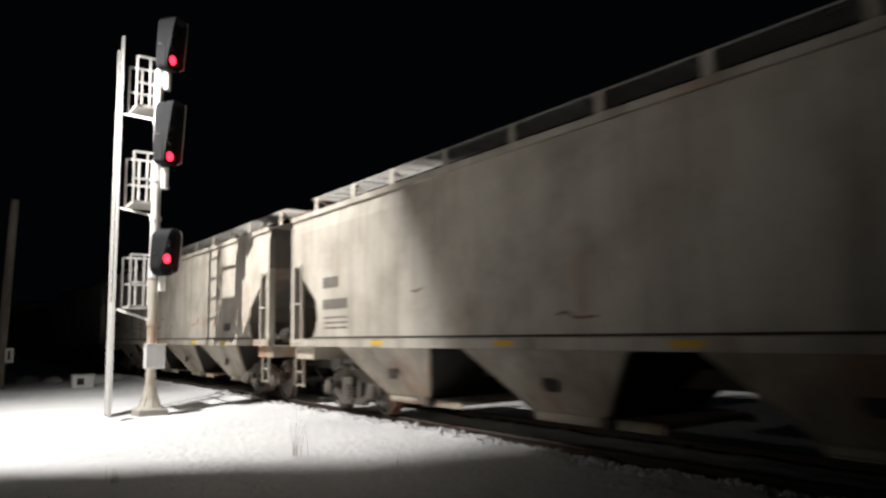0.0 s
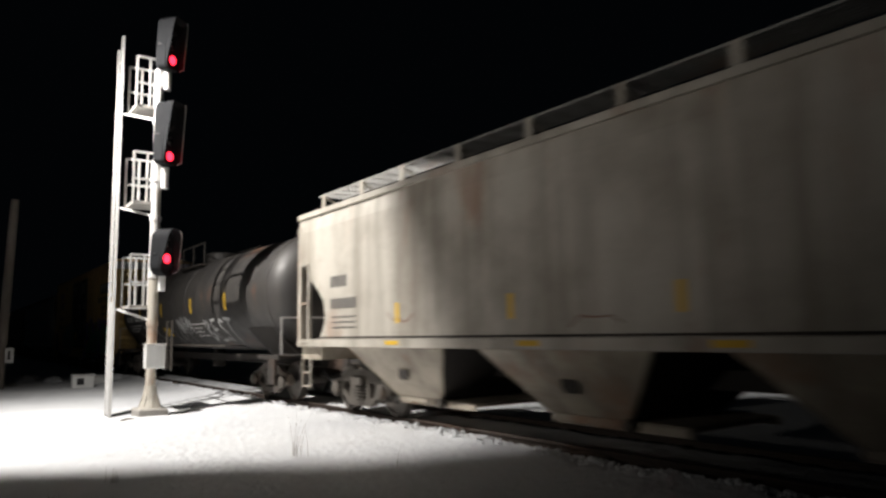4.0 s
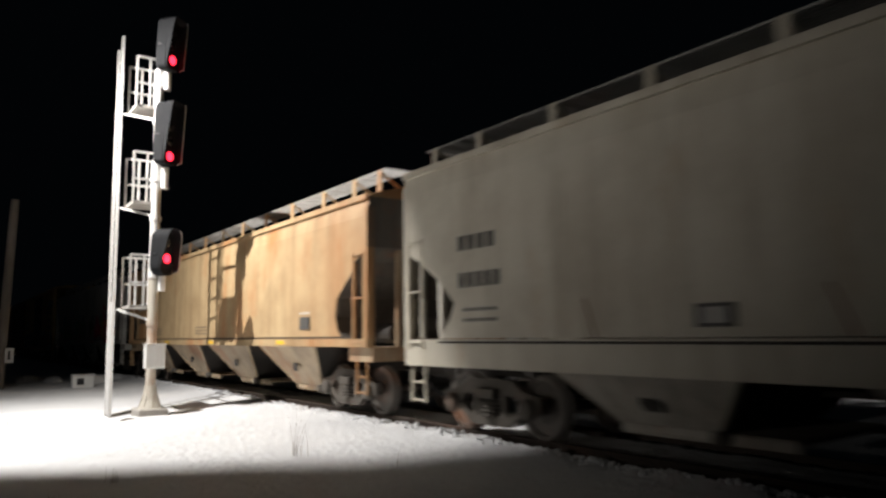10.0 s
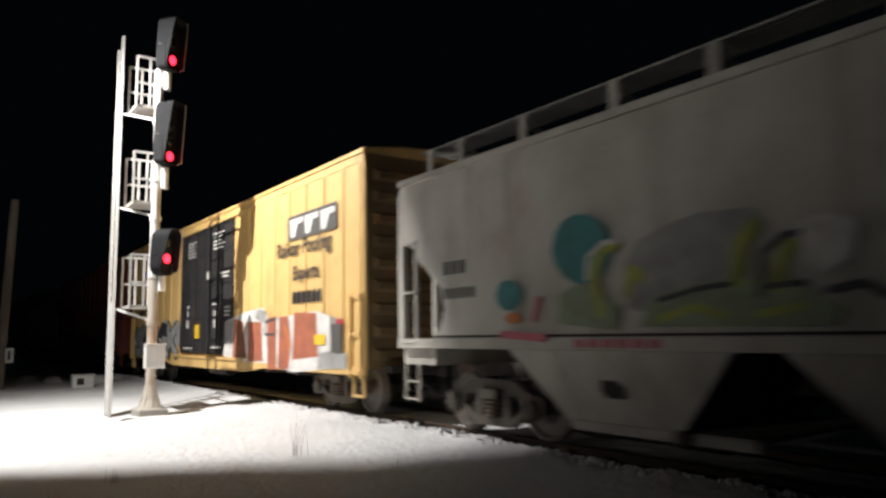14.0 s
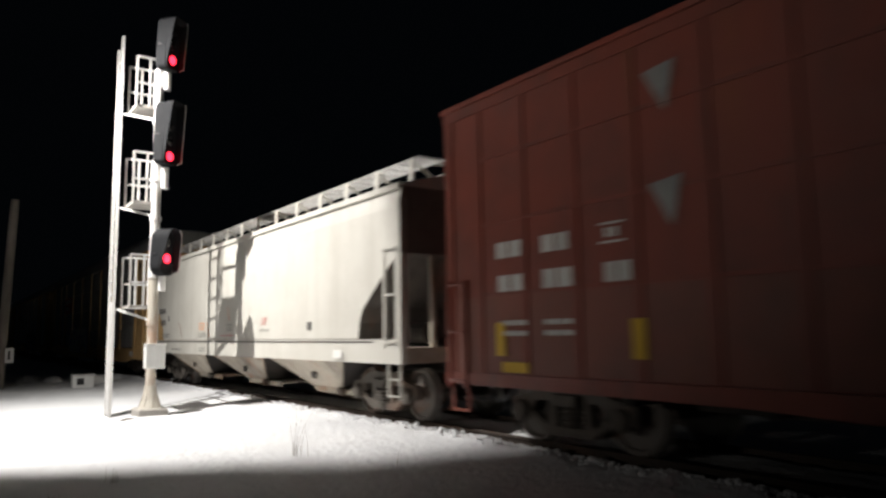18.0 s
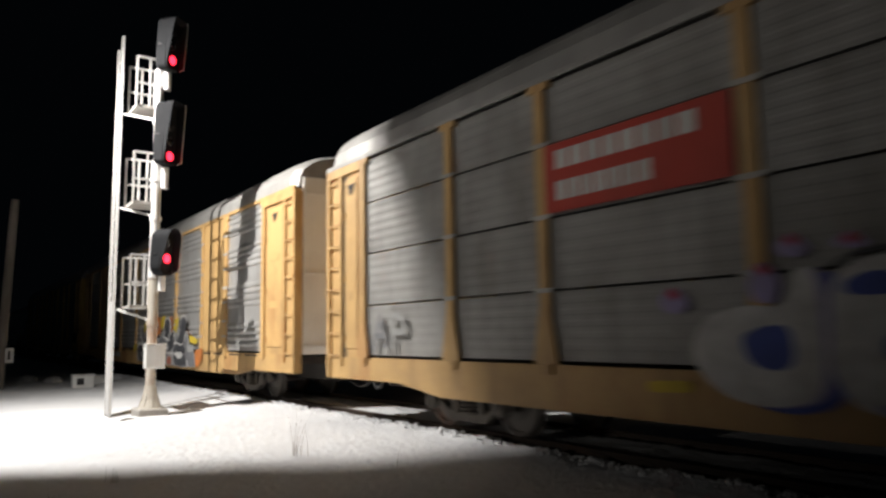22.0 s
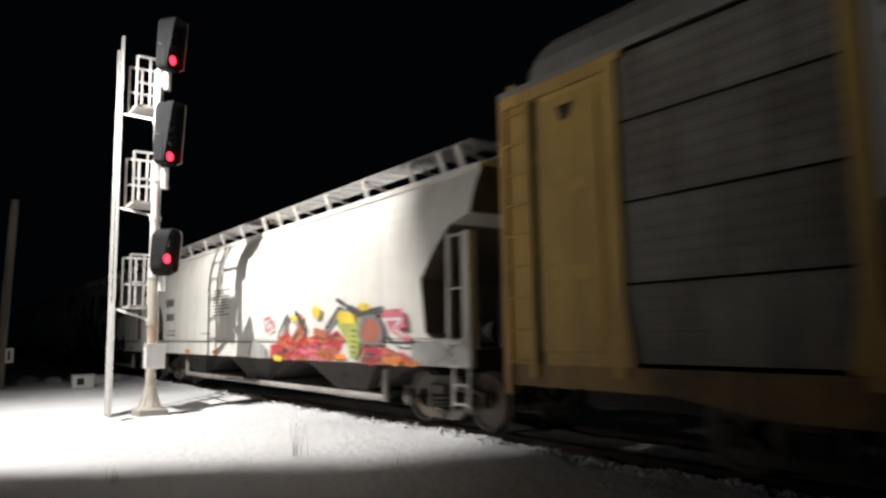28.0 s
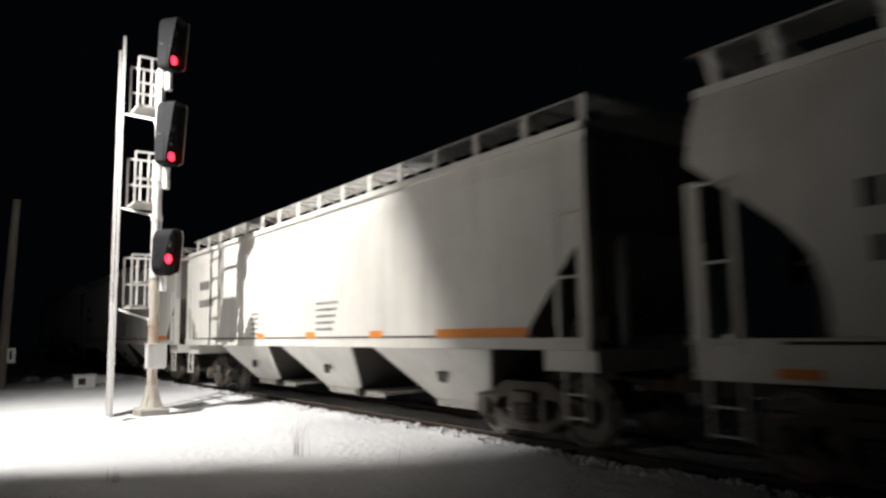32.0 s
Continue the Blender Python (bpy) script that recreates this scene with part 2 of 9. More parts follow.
def tube(bm, p, q, r, r2=None, seg=12):
    p, q = Vector(p), Vector(q)
    r2 = r if r2 is None else r2
    ax = (q - p).normalized()
    side = ax.cross(Vector((0, 0, 1)))
    if side.length < 0.05:
        side = Vector((1, 0, 0))
    side.normalize()
    up = side.cross(ax)
    rings = []
    for c, rad in ((p, r), (q, r2)):
        rings.append([bm.verts.new(c + (side * math.cos(a) + up * math.sin(a)) * rad) for a in (2 * math.pi * k / seg for k in range(seg))])
    for k in range(seg):
        bm.faces.new([rings[0][k], rings[0][(k + 1) % seg], rings[1][(k + 1) % seg], rings[1][k]])
    bm.faces.new(rings[0])
    bm.faces.new(rings[1])
    return bm


def lathe(bm, prof, centre, axis="y", seg=24):
    """Turns a profile of (along, radius) about an axis through centre."""
    cx, cy, cz = centre
    rings = []
    for a, r in prof:
        ring = []
        for k in range(seg):
            t = 2 * math.pi * k / seg
            u, v = r * math.cos(t), r * math.sin(t)
            ring.append(bm.verts.new((cx + u, cy + a, cz + v) if axis == "y" else
                                     (cx + a, cy + u, cz + v) if axis == "x" else (cx + u, cy + v, cz + a)))
        rings.append(ring)
    for r0, r1 in zip(rings, rings[1:]):
        for k in range(seg):
            bm.faces.new([r0[k], r0[(k + 1) % seg], r1[(k + 1) % seg], r1[k]])
    bm.faces.new(rings[0])
    bm.faces.new(rings[-1])
    return bm


def loft(bm, rings):
    made = [[bm.verts.new(p) for p in ring] for ring in rings]
    n = len(made[0])
    for r0, r1 in zip(made, made[1:]):
        for k in range(n):
            bm.faces.new([r0[k], r0[(k + 1) % n], r1[(k + 1) % n], r1[k]])
    bm.faces.new(made[0])
    bm.faces.new(made[-1])
    return bm


def rect_ring(xa, xb, y, z):
    return [(xa, -y, z), (xb, -y, z), (xb, y, z), (xa, y, z)]


def prism(bm, outline, y0, y1):
    """Extrudes an outline in x and z from y0 to y1."""
    a = [bm.verts.new((x, y0, z)) for x, z in outline]
    b = [bm.verts.new((x, y1, z)) for x, z in outline]
    n = len(a)
    for k in range(n):
        bm.faces.new([a[k], a[(k + 1) % n], b[(k + 1) % n], b[k]])
    bm.faces.new(a)
    bm.faces.new(b)
    return bm


# ---------------------------------------------------------------- flat paint on the car sides
SIDES = {}


def flat_side(off):
    return lambda z: -(1.6 + off)


def lean_in(profile, z):
    """Inset of a rounded shoulder at height z."""
    for (za, a), (zb, b) in zip(profile, profile[1:]):
        if za < z <= zb:
            return a + (b - a) * (z - za) / (zb - za)
    return 0.0 if z <= profile[0][0] else profile[-1][1]


def side_of(parent, off):
    bend = SIDES.get(parent)
    return (lambda z: -(bend(z) + off)) if bend else flat_side(off)


def paint_poly(bm, pts, surf):
    if len(pts) < 3:
        return
    vs = [bm.verts.new((x, 0.0, z)) for x, z in pts]
    made = [bm.faces.new(vs)]
    made[0].normal_update()
    zs = [z for x, z in pts]
    if max(zs) > 2.9 and abs(surf(max(zs)) - surf(2.0)) > 1e-5:
        made = bmesh.ops.triangulate(bm, faces=made)["faces"]
        for z, d in SHOULDER:
            geom = bm.verts[:] + bm.edges[:] + bm.faces[:]
            bmesh.ops.bisect_plane(bm, geom=geom, plane_co=(0, 0, z), plane_no=(0, 0, 1))
    for v in bm.verts:
        v.co.y = surf(v.co.z)


def rounded(pts, cuts=2):
    """The outline with its corners cut off once or twice."""
    for k in range(cuts):
        ring = list(zip(pts, pts[1:] + pts[:1]))
        pts = [(a[0] + (b[0] - a[0]) * f, a[1] + (b[1] - a[1]) * f) for a, b in ring for f in (0.22, 0.78)]
    return pts


def paint_stroke(bm, pts, w, surf, steps=4):
    """A brush line through the points with round ends."""
    fine = []
    for (x0, z0), (x1, z1) in zip(pts, pts[1:]):
        for k in range(steps):
            t = k / steps
            fine.append(Vector((x0 + (x1 - x0) * t, z0 + (z1 - z0) * t)))
    fine.append(Vector(pts[-1]))
    left, right = [], []
    for k, p in enumerate(fine):
        a, b = fine[max(0, k - 1)], fine[min(len(fine) - 1, k + 1)]
        d = (b - a)
        d = d.normalized() if d.length > 1e-6 else Vector((1, 0))
        nrm = Vector((-d.y, d.x)) * (w / 2)
        left.append(p + nrm)
        right.append(p - nrm)
    lv = [bm.verts.new((p.x, surf(p.y), p.y)) for p in left]
    rv = [bm.verts.new((p.x, surf(p.y), p.y)) for p in right]
    for k in range(len(lv) - 1):
        bm.faces.new([lv[k], lv[k + 1], rv[k + 1], rv[k]])
    for end, nxt, e0, e1 in ((fine[0], fine[1], lv[0], rv[0]), (fine[-1], fine[-2], rv[-1], lv[-1])):
        d = (end - nxt).normalized()
        nrm = Vector((-d.y, d.x))
        cap = []
        for j in range(1, 6):
            t = math.pi * j / 6
            p = end + nrm * (w / 2) * math.cos(t) * -1 * 1.0 + d * (w / 2) * math.sin(t)
            cap.append(bm.verts.new((p.x, surf(p.y), p.y)))
        first, last = (e0, e1)
        if (Vector((first.co.x, first.co.z)) - Vector((cap[0].co.x, cap[0].co.z))).length > (Vector((last.co.x, last.co.z)) - Vector((cap[0].co.x, cap[0].co.z))).length:
            cap.reverse()
        bm.faces.new([first] + cap + [last])


def blob_outline(cx, cz, rx, rz, rng, n=22, rough=0.22):
    ph = [rng.uniform(0, 6.28) for _ in range(3)]
    out = []
    for k in range(n):
        t = 2 * math.pi * k / n
        r = 1 + rough * (0.6 * math.sin(2 * t + ph[0]) + 0.45 * math.sin(3 * t + ph[1]) + 0.3 * math.sin(5 * t + ph[2]))
        ct, st = math.cos(t), math.sin(t)
        out.append((cx + rx * r * math.copysign(abs(ct) ** 0.7, ct), cz + rz * r * math.copysign(abs(st) ** 0.7, st)))
    return out


def letterlike(rng):
    """A bent stroke path inside a unit box, as the skeleton of an unreadable letter."""
    forms = (
        [(0.1, 0.0), (0.15, 1.0), (0.8, 0.9), (0.75, 0.5), (0.2, 0.45)],
        [(0.85, 0.9), (0.3, 1.0), (0.1, 0.6), (0.7, 0.45), (0.8, 0.1), (0.1, 0.0)],
        [(0.05, 0.0), (0.45, 1.0), (0.9, 0.0), (0.7, 0.4), (0.2, 0.4)],
        [(0.9, 0.85), (0.4, 1.0), (0.08, 0.5), (0.35, 0.02), (0.9, 0.12)],
        [(0.1, 1.0), (0.1, 0.0), (0.1, 0.55), (0.85, 1.0), (0.3, 0.5), (0.9, 0.0)],
        [(0.1, 0.9), (0.15, 0.15), (0.5, 0.0), (0.85, 0.2), (0.85, 1.0)],
    )
    return [(x + rng.uniform(-0.08, 0.08), z + rng.uniform(-0.06, 0.06)) for x, z in rng.choice(forms)]


def graffiti(parent, x0, x1, z0, z1, cols, seed, letters=5, surf_off=0.006, back=None, label="", width=0.30):
    """A sprayed piece of overlapping bubble letters; cols: fill, outline, accent colours."""
    rng = random.Random(seed)
    fill, line, accents = cols
    layer = 0

    def put(bm, colour):
        nonlocal layer
        ob = part("graffiti", bm, S_COL[colour], parent, label)
        layer += 1
        return ob
    if back:
        n = letters * 2
        for k in range(n):
            bm = bmesh.new()
            cx = x0 + (x1 - x0) * (k + 0.5) / n
            paint_poly(bm, blob_outline(cx, (z0 + z1) / 2 + rng.uniform(-0.1, 0.2), (x1 - x0) / n * 0.85, (z1 - z0) * rng.uniform(0.42, 0.56), rng), flat_side(surf_off + 0.0004 * k))
            put(bm, back)
    w = (x1 - x0) / letters
    paths = []
    for k in range(letters):
        base = x0 + k * w
        lift = rng.uniform(-0.05, 0.12) * (z1 - z0)
        paths.append([(base + px * w * 1.05, z0 + lift + pz * (z1 - z0) * 0.88) for px, pz in letterlike(rng)])
    for wide, colour, off in ((width * 1.45, line, 0.010), (width, None, 0.014)):
        for k, p in enumerate(paths):
            bm = bmesh.new()
            paint_stroke(bm, p, wide, flat_side(surf_off + off + 0.0004 * k))
            put(bm, colour or (fill if isinstance(fill, str) else fill[k % len(fill)]))
    for k in range(letters * 2):
        bm = bmesh.new()
        cx, cz = rng.uniform(x0, x1), rng.uniform(z0, z1)
        if rng.random() < 0.5:
            paint_poly(bm, blob_outline(cx, cz, rng.uniform(0.06, 0.22), rng.uniform(0.06, 0.2), rng, 14), flat_side(surf_off + 0.021 + 0.0004 * k))
        else:
            paint_stroke(bm, [(cx, cz), (cx + rng.uniform(-0.4, 0.4), cz + rng.uniform(-0.3, 0.3)), (cx + rng.uniform(-0.5, 0.5), cz + rng.uniform(-0.4, 0.4))], rng.uniform(0.05, 0.12), flat_side(surf_off + 0.021 + 0.0004 * k))
        put(bm, rng.choice(accents))


DAUBS = {}


def daub(parent, c, colour, width, pts):
    """One sprayed shape on a car side: a filled outline, or a brush line of the given width."""
    DAUBS[parent] = DAUBS.get(parent, 0) + 1
    bm = bmesh.new()
    surf = side_of(parent, 0.006 + 0.0009 * DAUBS[parent])
    if width:
        paint_stroke(bm, [(x - c, z) for x, z in pts], width, surf)
    else:
        paint_poly(bm, [(x - c, z) for x, z in pts], surf)
    return part("graffiti", bm, S_COL[colour], parent, colour.replace("char", "charcoal") + " graffiti paint")


def bars(parent, x, z, w, h, material, count=5, surf_off=0.006, gap=0.28, name="lettering", surf=None):
    """Plain bars in place of a line of lettering that starts at x and runs towards smaller or larger x."""
    cell = w / count
    s = surf or flat_side(surf_off)
    for k in range(count):
        a = x + k * cell
        b = a + cell * (1 - gap)
        bm = bmesh.new()
        paint_poly(bm, [(a, z), (b, z), (b, z + h), (a, z + h)], s)
        part(name, bm, material, parent)


def words(parent, text, x, z, size, material, surf_off=0.006, name="lettering"):
    cu = bpy.data.curves.new(name, "FONT")
    cu.body = text
    cu.size = size
    cu.offset = 0.010
    tmp = bpy.data.objects.new(name, cu)
    me = bpy.data.meshes.new_from_object(tmp)
    bpy.data.objects.remove(tmp)
    for v in me.vertices:
        v.co = (x + v.co.x, -(1.6 + surf_off), z + v.co.y)
    me.materials.append(material)
    ob = new(name, me)
    ob.parent = parent
    return ob


def stripe(parent, x0, x1, z0, z1, material, surf_off=0.007, name="reflective_strip", surf=None):
    bm = bmesh.new()
    n = 4
    s = surf or flat_side(surf_off)
    for k in range(n):
        a, b = z0 + (z1 - z0) * k / n, z0 + (z1 - z0) * (k + 1) / n
        paint_poly(bm, [(x0, a), (x1, a), (x1, b), (x0, b)], s)
    return part(name, bm, material, parent)


# ---------------------------------------------------------------- rolling stock: shared parts
CARS = []
WHEELS = []
TRUCK_MESH = {}


def car_root(name, front, rear, label, category):
    ob = new(name)
    ob.empty_display_size = 0.5
    tagged(ob, label, category, "cars of the freight train")
    ob.location = ((front + rear) / 2, TRACK_Y, 0)
    CARS.append((ob, (front + rear) / 2))
    return ob


def pierced_plate(bm, outer, holes, y0, y1):
    """A plate in x and z with window openings, from y0 to y1."""
    loops = [outer] + holes
    for y in (y0, y1):
        edges = []
        for loop in loops:
            vs = [bm.verts.new((x, y, z)) for x, z in loop]
            edges += [bm.edges.new((vs[k], vs[(k + 1) % len(vs)])) for k in range(len(vs))]
        bmesh.ops.triangle_fill(bm, edges=edges, use_beauty=True, use_dissolve=False)
    for loop in loops:
        a = [bm.verts.new((x, y0, z)) for x, z in loop]
        b = [bm.verts.new((x, y1, z)) for x, z in loop]
        n = len(loop)
        for k in range(n):
            bm.faces.new([a[k], a[(k + 1) % n], b[(k + 1) % n], b[k]])
    bmesh.ops.remove_doubles(bm, verts=bm.verts, dist=0.0005)


def shared_mesh(key, bm, material):
    me = bpy.data.meshes.new(key)
    bmesh.ops.recalc_face_normals(bm, faces=bm.faces)
    bm.to_mesh(me)
    bm.free()
    me.materials.append(material)
    TRUCK_MESH[key] = me


def truck_meshes():
    if "truck" in TRUCK_MESH:
        return
    out = [(-1.12, 0.40), (-1.12, 0.62), (-0.78, 0.68), (-0.48, 0.84), (0.48, 0.84), (0.78, 0.68), (1.12, 0.62), (1.12, 0.40),
           (0.98, 0.36), (0.72, 0.36), (0.42, 0.16), (-0.42, 0.16), (-0.72, 0.36), (-0.98, 0.36)]
    holes = [[(-0.70, 0.46), (-0.40, 0.28), (-0.36, 0.62), (-0.62, 0.60)], [(0.70, 0.46), (0.62, 0.60), (0.36, 0.62), (0.40, 0.28)],
             [(-0.26, 0.28), (0.26, 0.28), (0.26, 0.70), (-0.26, 0.70)]]
    bm = bmesh.new()
    pierced_plate(bm, out, holes, -0.07, 0.07)
    shared_mesh("side_frame", bm, M_TRUCK)
    bm = bmesh.new()
    prof = []
    for k in range(9):
        prof += [(0.28 + 0.032 * k, 0.19 if k % 2 else 0.15)]
    lathe(bm, prof, (0, 0, 0), "z", 12)
    shared_mesh("spring_nest", bm, M_TRUCK)
    bm = bmesh.new()
    lathe(bm, [(0.0, 0.15), (0.10, 0.15), (0.13, 0.11), (0.14, 0.04)], (0, 0, 0), "y", 14)
    shared_mesh("bearing_cap", bm, M_TRUCK)
    bm = bmesh.new()
    loft(bm, [[(-0.2, y, 0.80 - d), (0.2, y, 0.80 - d), (0.2, y, 0.56), (-0.2, y, 0.56)] for y, d in ((-1.18, 0.1), (-0.6, 0.0), (0.6, 0.0), (1.18, 0.1))])
    shared_mesh("truck", bm, M_TRUCK)
    bm = bmesh.new()
    for s in (-1, 1):
        lathe(bm, [(s * 0.68, 0.10), (s * 0.685, 0.20), (s * 0.70, 0.34), (s * 0.68, 0.40), (s * 0.68, 0.485), (s * 0.715, 0.48), (s * 0.725, 0.455),
                   (s * 0.815, 0.45), (s * 0.82, 0.39), (s * 0.775, 0.37), (s * 0.765, 0.22), (s * 0.80, 0.17), (s * 0.81, 0.10)], (0, 0, 0), "y", 28)
    tube(bm, (0, -1.05, 0), (0, 1.05, 0), 0.08, seg=10)
    shared_mesh("wheelset", bm, M_WHEEL)


def add_trucks(car, xs):
    truck_meshes()
    for x in xs:
        tr = new("truck", TRUCK_MESH["truck"])
        tr.parent = car
        tr.location = (x, 0, 0)
        for s in (-1, 1):
            for key, lx in (("side_frame", 0.0), ("spring_nest", 0.0), ("bearing_cap", -0.89), ("bearing_cap", 0.89)):
                o = new(key, TRUCK_MESH[key])
                o.parent = tr
                if key == "bearing_cap":
                    o.matrix_basis = pose(lx, s * 1.06, 0.45, 0, 0, 180 if s < 0 else 0)
                else:
                    o.location = (lx, s * 1.01, 0)
        for a in (-0.89, 0.89):
            w = new("wheelset", TRUCK_MESH["wheelset"])
            w.parent = tr
            w.matrix_parent_inverse = pose(a, 0, 0.45)
            WHEELS.append(w)


def add_couplers(car, half, reach=0.62):
    for s in (-1, 1):
        bm = bmesh.new()
        box(bm, s * (half - 0.5), s * (half + reach - 0.18), -0.13, 0.13, 0.74, 0.98)
        box(bm, s * (half + reach - 0.2), s * (half + reach + 0.06), -0.2, 0.16, 0.68, 1.02, 0.04)
        tube(bm, (s * (half + reach - 0.05), -0.05, 0.55), (s * (half + reach - 0.05), -0.05, 1.08), 0.05, seg=8)
        part("coupler", bm, M_UNDER, car)
        bm = bmesh.new()
        rings = []
        for k in range(7):
            t = k / 6
            x, y, z = s * (half - 0.1 + (reach + 0.1) * t), -0.32 + 0.2 * t, 0.72 - 0.32 * math.sin(math.pi * t * 0.75)
            rings.append([(x, y + 0.03 * math.cos(a), z + 0.03 * math.sin(a)) for a in (math.pi * q / 3 for q in range(6))])
        loft(bm, rings)
        part("brake_hose", bm, M_HOOD, car)


def ladder(car, x0, x1, y, z0, z1, material, pitch=0.44, name="ladder"):
    bm = bmesh.new()
    for x in (x0, x1):
        box(bm, x - 0.03, x + 0.03, y - 0.02, y + 0.05, z0, z1)
    lad = part(name, bm, material, car)
    n = max(2, int((z1 - z0) / pitch))
    for k in range(n):
        z = z0 + 0.1 + k * (z1 - z0 - 0.15) / (n - 1)
        bm = bmesh.new()
        tube(bm, (x0, y - 0.035, z), (x1, y - 0.035, z), 0.018, seg=6)
        part("rung", bm, material, lad)
    return lad


# ---------------------------------------------------------------- covered hoppers
CUT_ROUND = [(1.46, 1.00), (1.60, 1.16), (1.88, 1.28), (2.24, 1.20), (2.50, 0.86), (2.68, 0.62), (2.90, 0.46), (3.07, 0.08), (3.12, 0.0)]
CUT_SLANT = [(1.46, 1.40), (1.85, 1.36), (2.20, 1.26), (2.45, 1.05), (2.80, 0.62), (3.22, 0.05), (3.28, 0.0)]
# how far the side leans in with height on the cars with rounded shoulders
SHOULDER = [(2.90, 0.0), (3.10, 0.012), (3.30, 0.035), (3.50, 0.075), (3.70, 0.135), (3.88, 0.21), (4.06, 0.30)]
CUT_SHARP = [(1.46, 1.10), (1.62, 1.04), (2.35, 0.40), (2.72, 0.06), (2.78, 0.0)]
CUT_CURVE = [(1.46, 1.47), (1.75, 1.42), (2.0, 1.30), (2.5, 0.65), (2.85, 0.15), (2.90, 0.0)]
CUT_SMALL = [(1.46, 0.99), (1.55, 1.17), (2.40, 1.28), (2.89, 0.85), (3.20, 0.49), (3.32, 0.0)]
CUT_WIDE = [(1.46, 1.00), (1.70, 1.22), (1.98, 1.36), (2.40, 0.90), (2.70, 0.42), (2.86, 0.0)]


def along(profile, z):
    """Depth of an end cut at height z."""
    for (za, a), (zb, b) in zip(profile, profile[1:]):
        if za <= z <= zb:
            return a + (b - a) * (z - za) / (zb - za)
    return 0.0


def hopper(front, rear, label, body_mat, cut, bays=4, deep_sill=False, posts=(), walk_y=1.45, walk_z=4.45, under_mat=None, post_w=0.07, centres=(), bay_half=1.5, bay_foot=0.65, bay_in=0.98, pipe=False, eave=4.06, shoulder=(), cut_front=None):
    car = car_root("covered_hopper", front, rear, label, "hopper car")
    L = front - rear
    h = L / 2
    under = under_mat or body_mat
    bm = bmesh.new()
    levels = sorted(set(z for z, c in cut) | set(z for z, c in cut_front or ()))
    cuts = [(z, along(cut, z), along(cut_front or cut, z)) for z in levels]
    rings = [rect_ring(-h + a, h - b, 1.6 - (lean_in(shoulder, z) if shoulder else 0.0), z) for z, a, b in cuts]
    if shoulder:
        SIDES[car] = lambda z: 1.6 - lean_in(shoulder, z)
        rings += [rect_ring(-h, h, 1.6 - d, z) for z, d in shoulder if z > levels[-1] + 0.02]
    else:
        rings += [rect_ring(-h, h, 1.6, eave - 0.35), rect_ring(-h, h, 1.575, eave - 0.12), rect_ring(-h, h, 1.56, eave)]
    top_y = 1.6 - lean_in(shoulder, eave) if shoulder else 1.56
    loft(bm, rings)
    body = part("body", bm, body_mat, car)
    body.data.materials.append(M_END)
    # ends and recessed slope sheets: grime, with their shade put into the colour
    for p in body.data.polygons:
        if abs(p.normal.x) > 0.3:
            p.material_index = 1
    bm = bmesh.new()
    loft(bm, [rect_ring(-h, h, top_y + 0.005, eave + 0.004), rect_ring(-h, h, top_y - 0.06, eave + 0.06), rect_ring(-h + 0.02, h - 0.02, 0.75, eave + 0.26), rect_ring(-h + 0.05, h - 0.05, 0.25, eave + 0.33)])
    part("roof", bm, body_mat, car)
    for s in (-1, 1):
        bm = bmesh.new()
        box(bm, -h, h, s * (top_y + 0.002), s * (top_y + 0.065), eave - 0.05, eave + 0.05)
        part("eave_rail", bm, body_mat, car)
        z0 = 1.03 if deep_sill else 1.31
        bm = bmesh.new()
        box(bm, -h, h, s * 1.50, s * (1.60 if deep_sill else 1.63), z0, 1.445 if deep_sill else 1.458)
        part("side_sill", bm, body_mat, car)
        # dark strip in place of the shade in the gap over the sill
        bm = bmesh.new()
        zr = 1.385 if deep_sill else 1.472
        box(bm, -h + 0.95, h - 0.95, s * 1.598, s * 1.606, zr, zr + 0.032)
        part("sill_seam", bm, M_UNDER, car)
    # end frames: corner posts, end platforms, slope braces and ladders
    for e in (-1, 1):
        bm = bmesh.new()
        box(bm, e * (h - 0.9), e * h, -1.5, 1.5, 1.04, 1.30)
        part("end_platform", bm, under, car)
        for s in (-1, 1):
            bm = bmesh.new()
            box(bm, e * (h - 0.10), e * h, s * 1.46, s * 1.61, 1.30, 3.05 if shoulder else eave - 0.2)
            part("corner_post", bm, body_mat, car)
        for yy in (-0.9, 0.9):
            bm = bmesh.new()
            beam_between(bm, (e * (h - 0.08), yy, 1.3), (e * (h - 0.08), yy, 3.1), 0.09)
            part("end_post", bm, under, car)
        ladder(car, e * (h - 0.52), e * (h - 0.13), -1.60, 1.30, 3.05, body_mat)
        bm = bmesh.new()
        for x in (e * (h - 0.50), e * (h - 0.12)):
            box(bm, x - 0.016, x + 0.016, -1.56, -1.52, 0.45, 1.05)
        for z in (0.48, 0.76):
            box(bm, e * (h - 0.50), e * (h - 0.12), -1.57, -1.51, z, z + 0.022)
        part("sill_step", bm, body_mat, car)
    # brake wheel and cylinder on the rear platform
    bm = bmesh.new()
    lathe(bm, [(0, 0.24), (0.03, 0.27), (0.06, 0.24)], (-h - 0.05, 0.5, 2.3), "x", 20)
    tube(bm, (-h + 0.3, 0.5, 2.3), (-h - 0.08, 0.5, 2.3), 0.04, seg=8)
    part("brake_wheel", bm, M_UNDER, car)
    bm = bmesh.new()
    tube(bm, (h - 0.95, -0.75, 1.55), (h - 0.35, -0.75, 1.55), 0.2, seg=14)
    part("brake_reservoir", bm, M_UNDER, car)
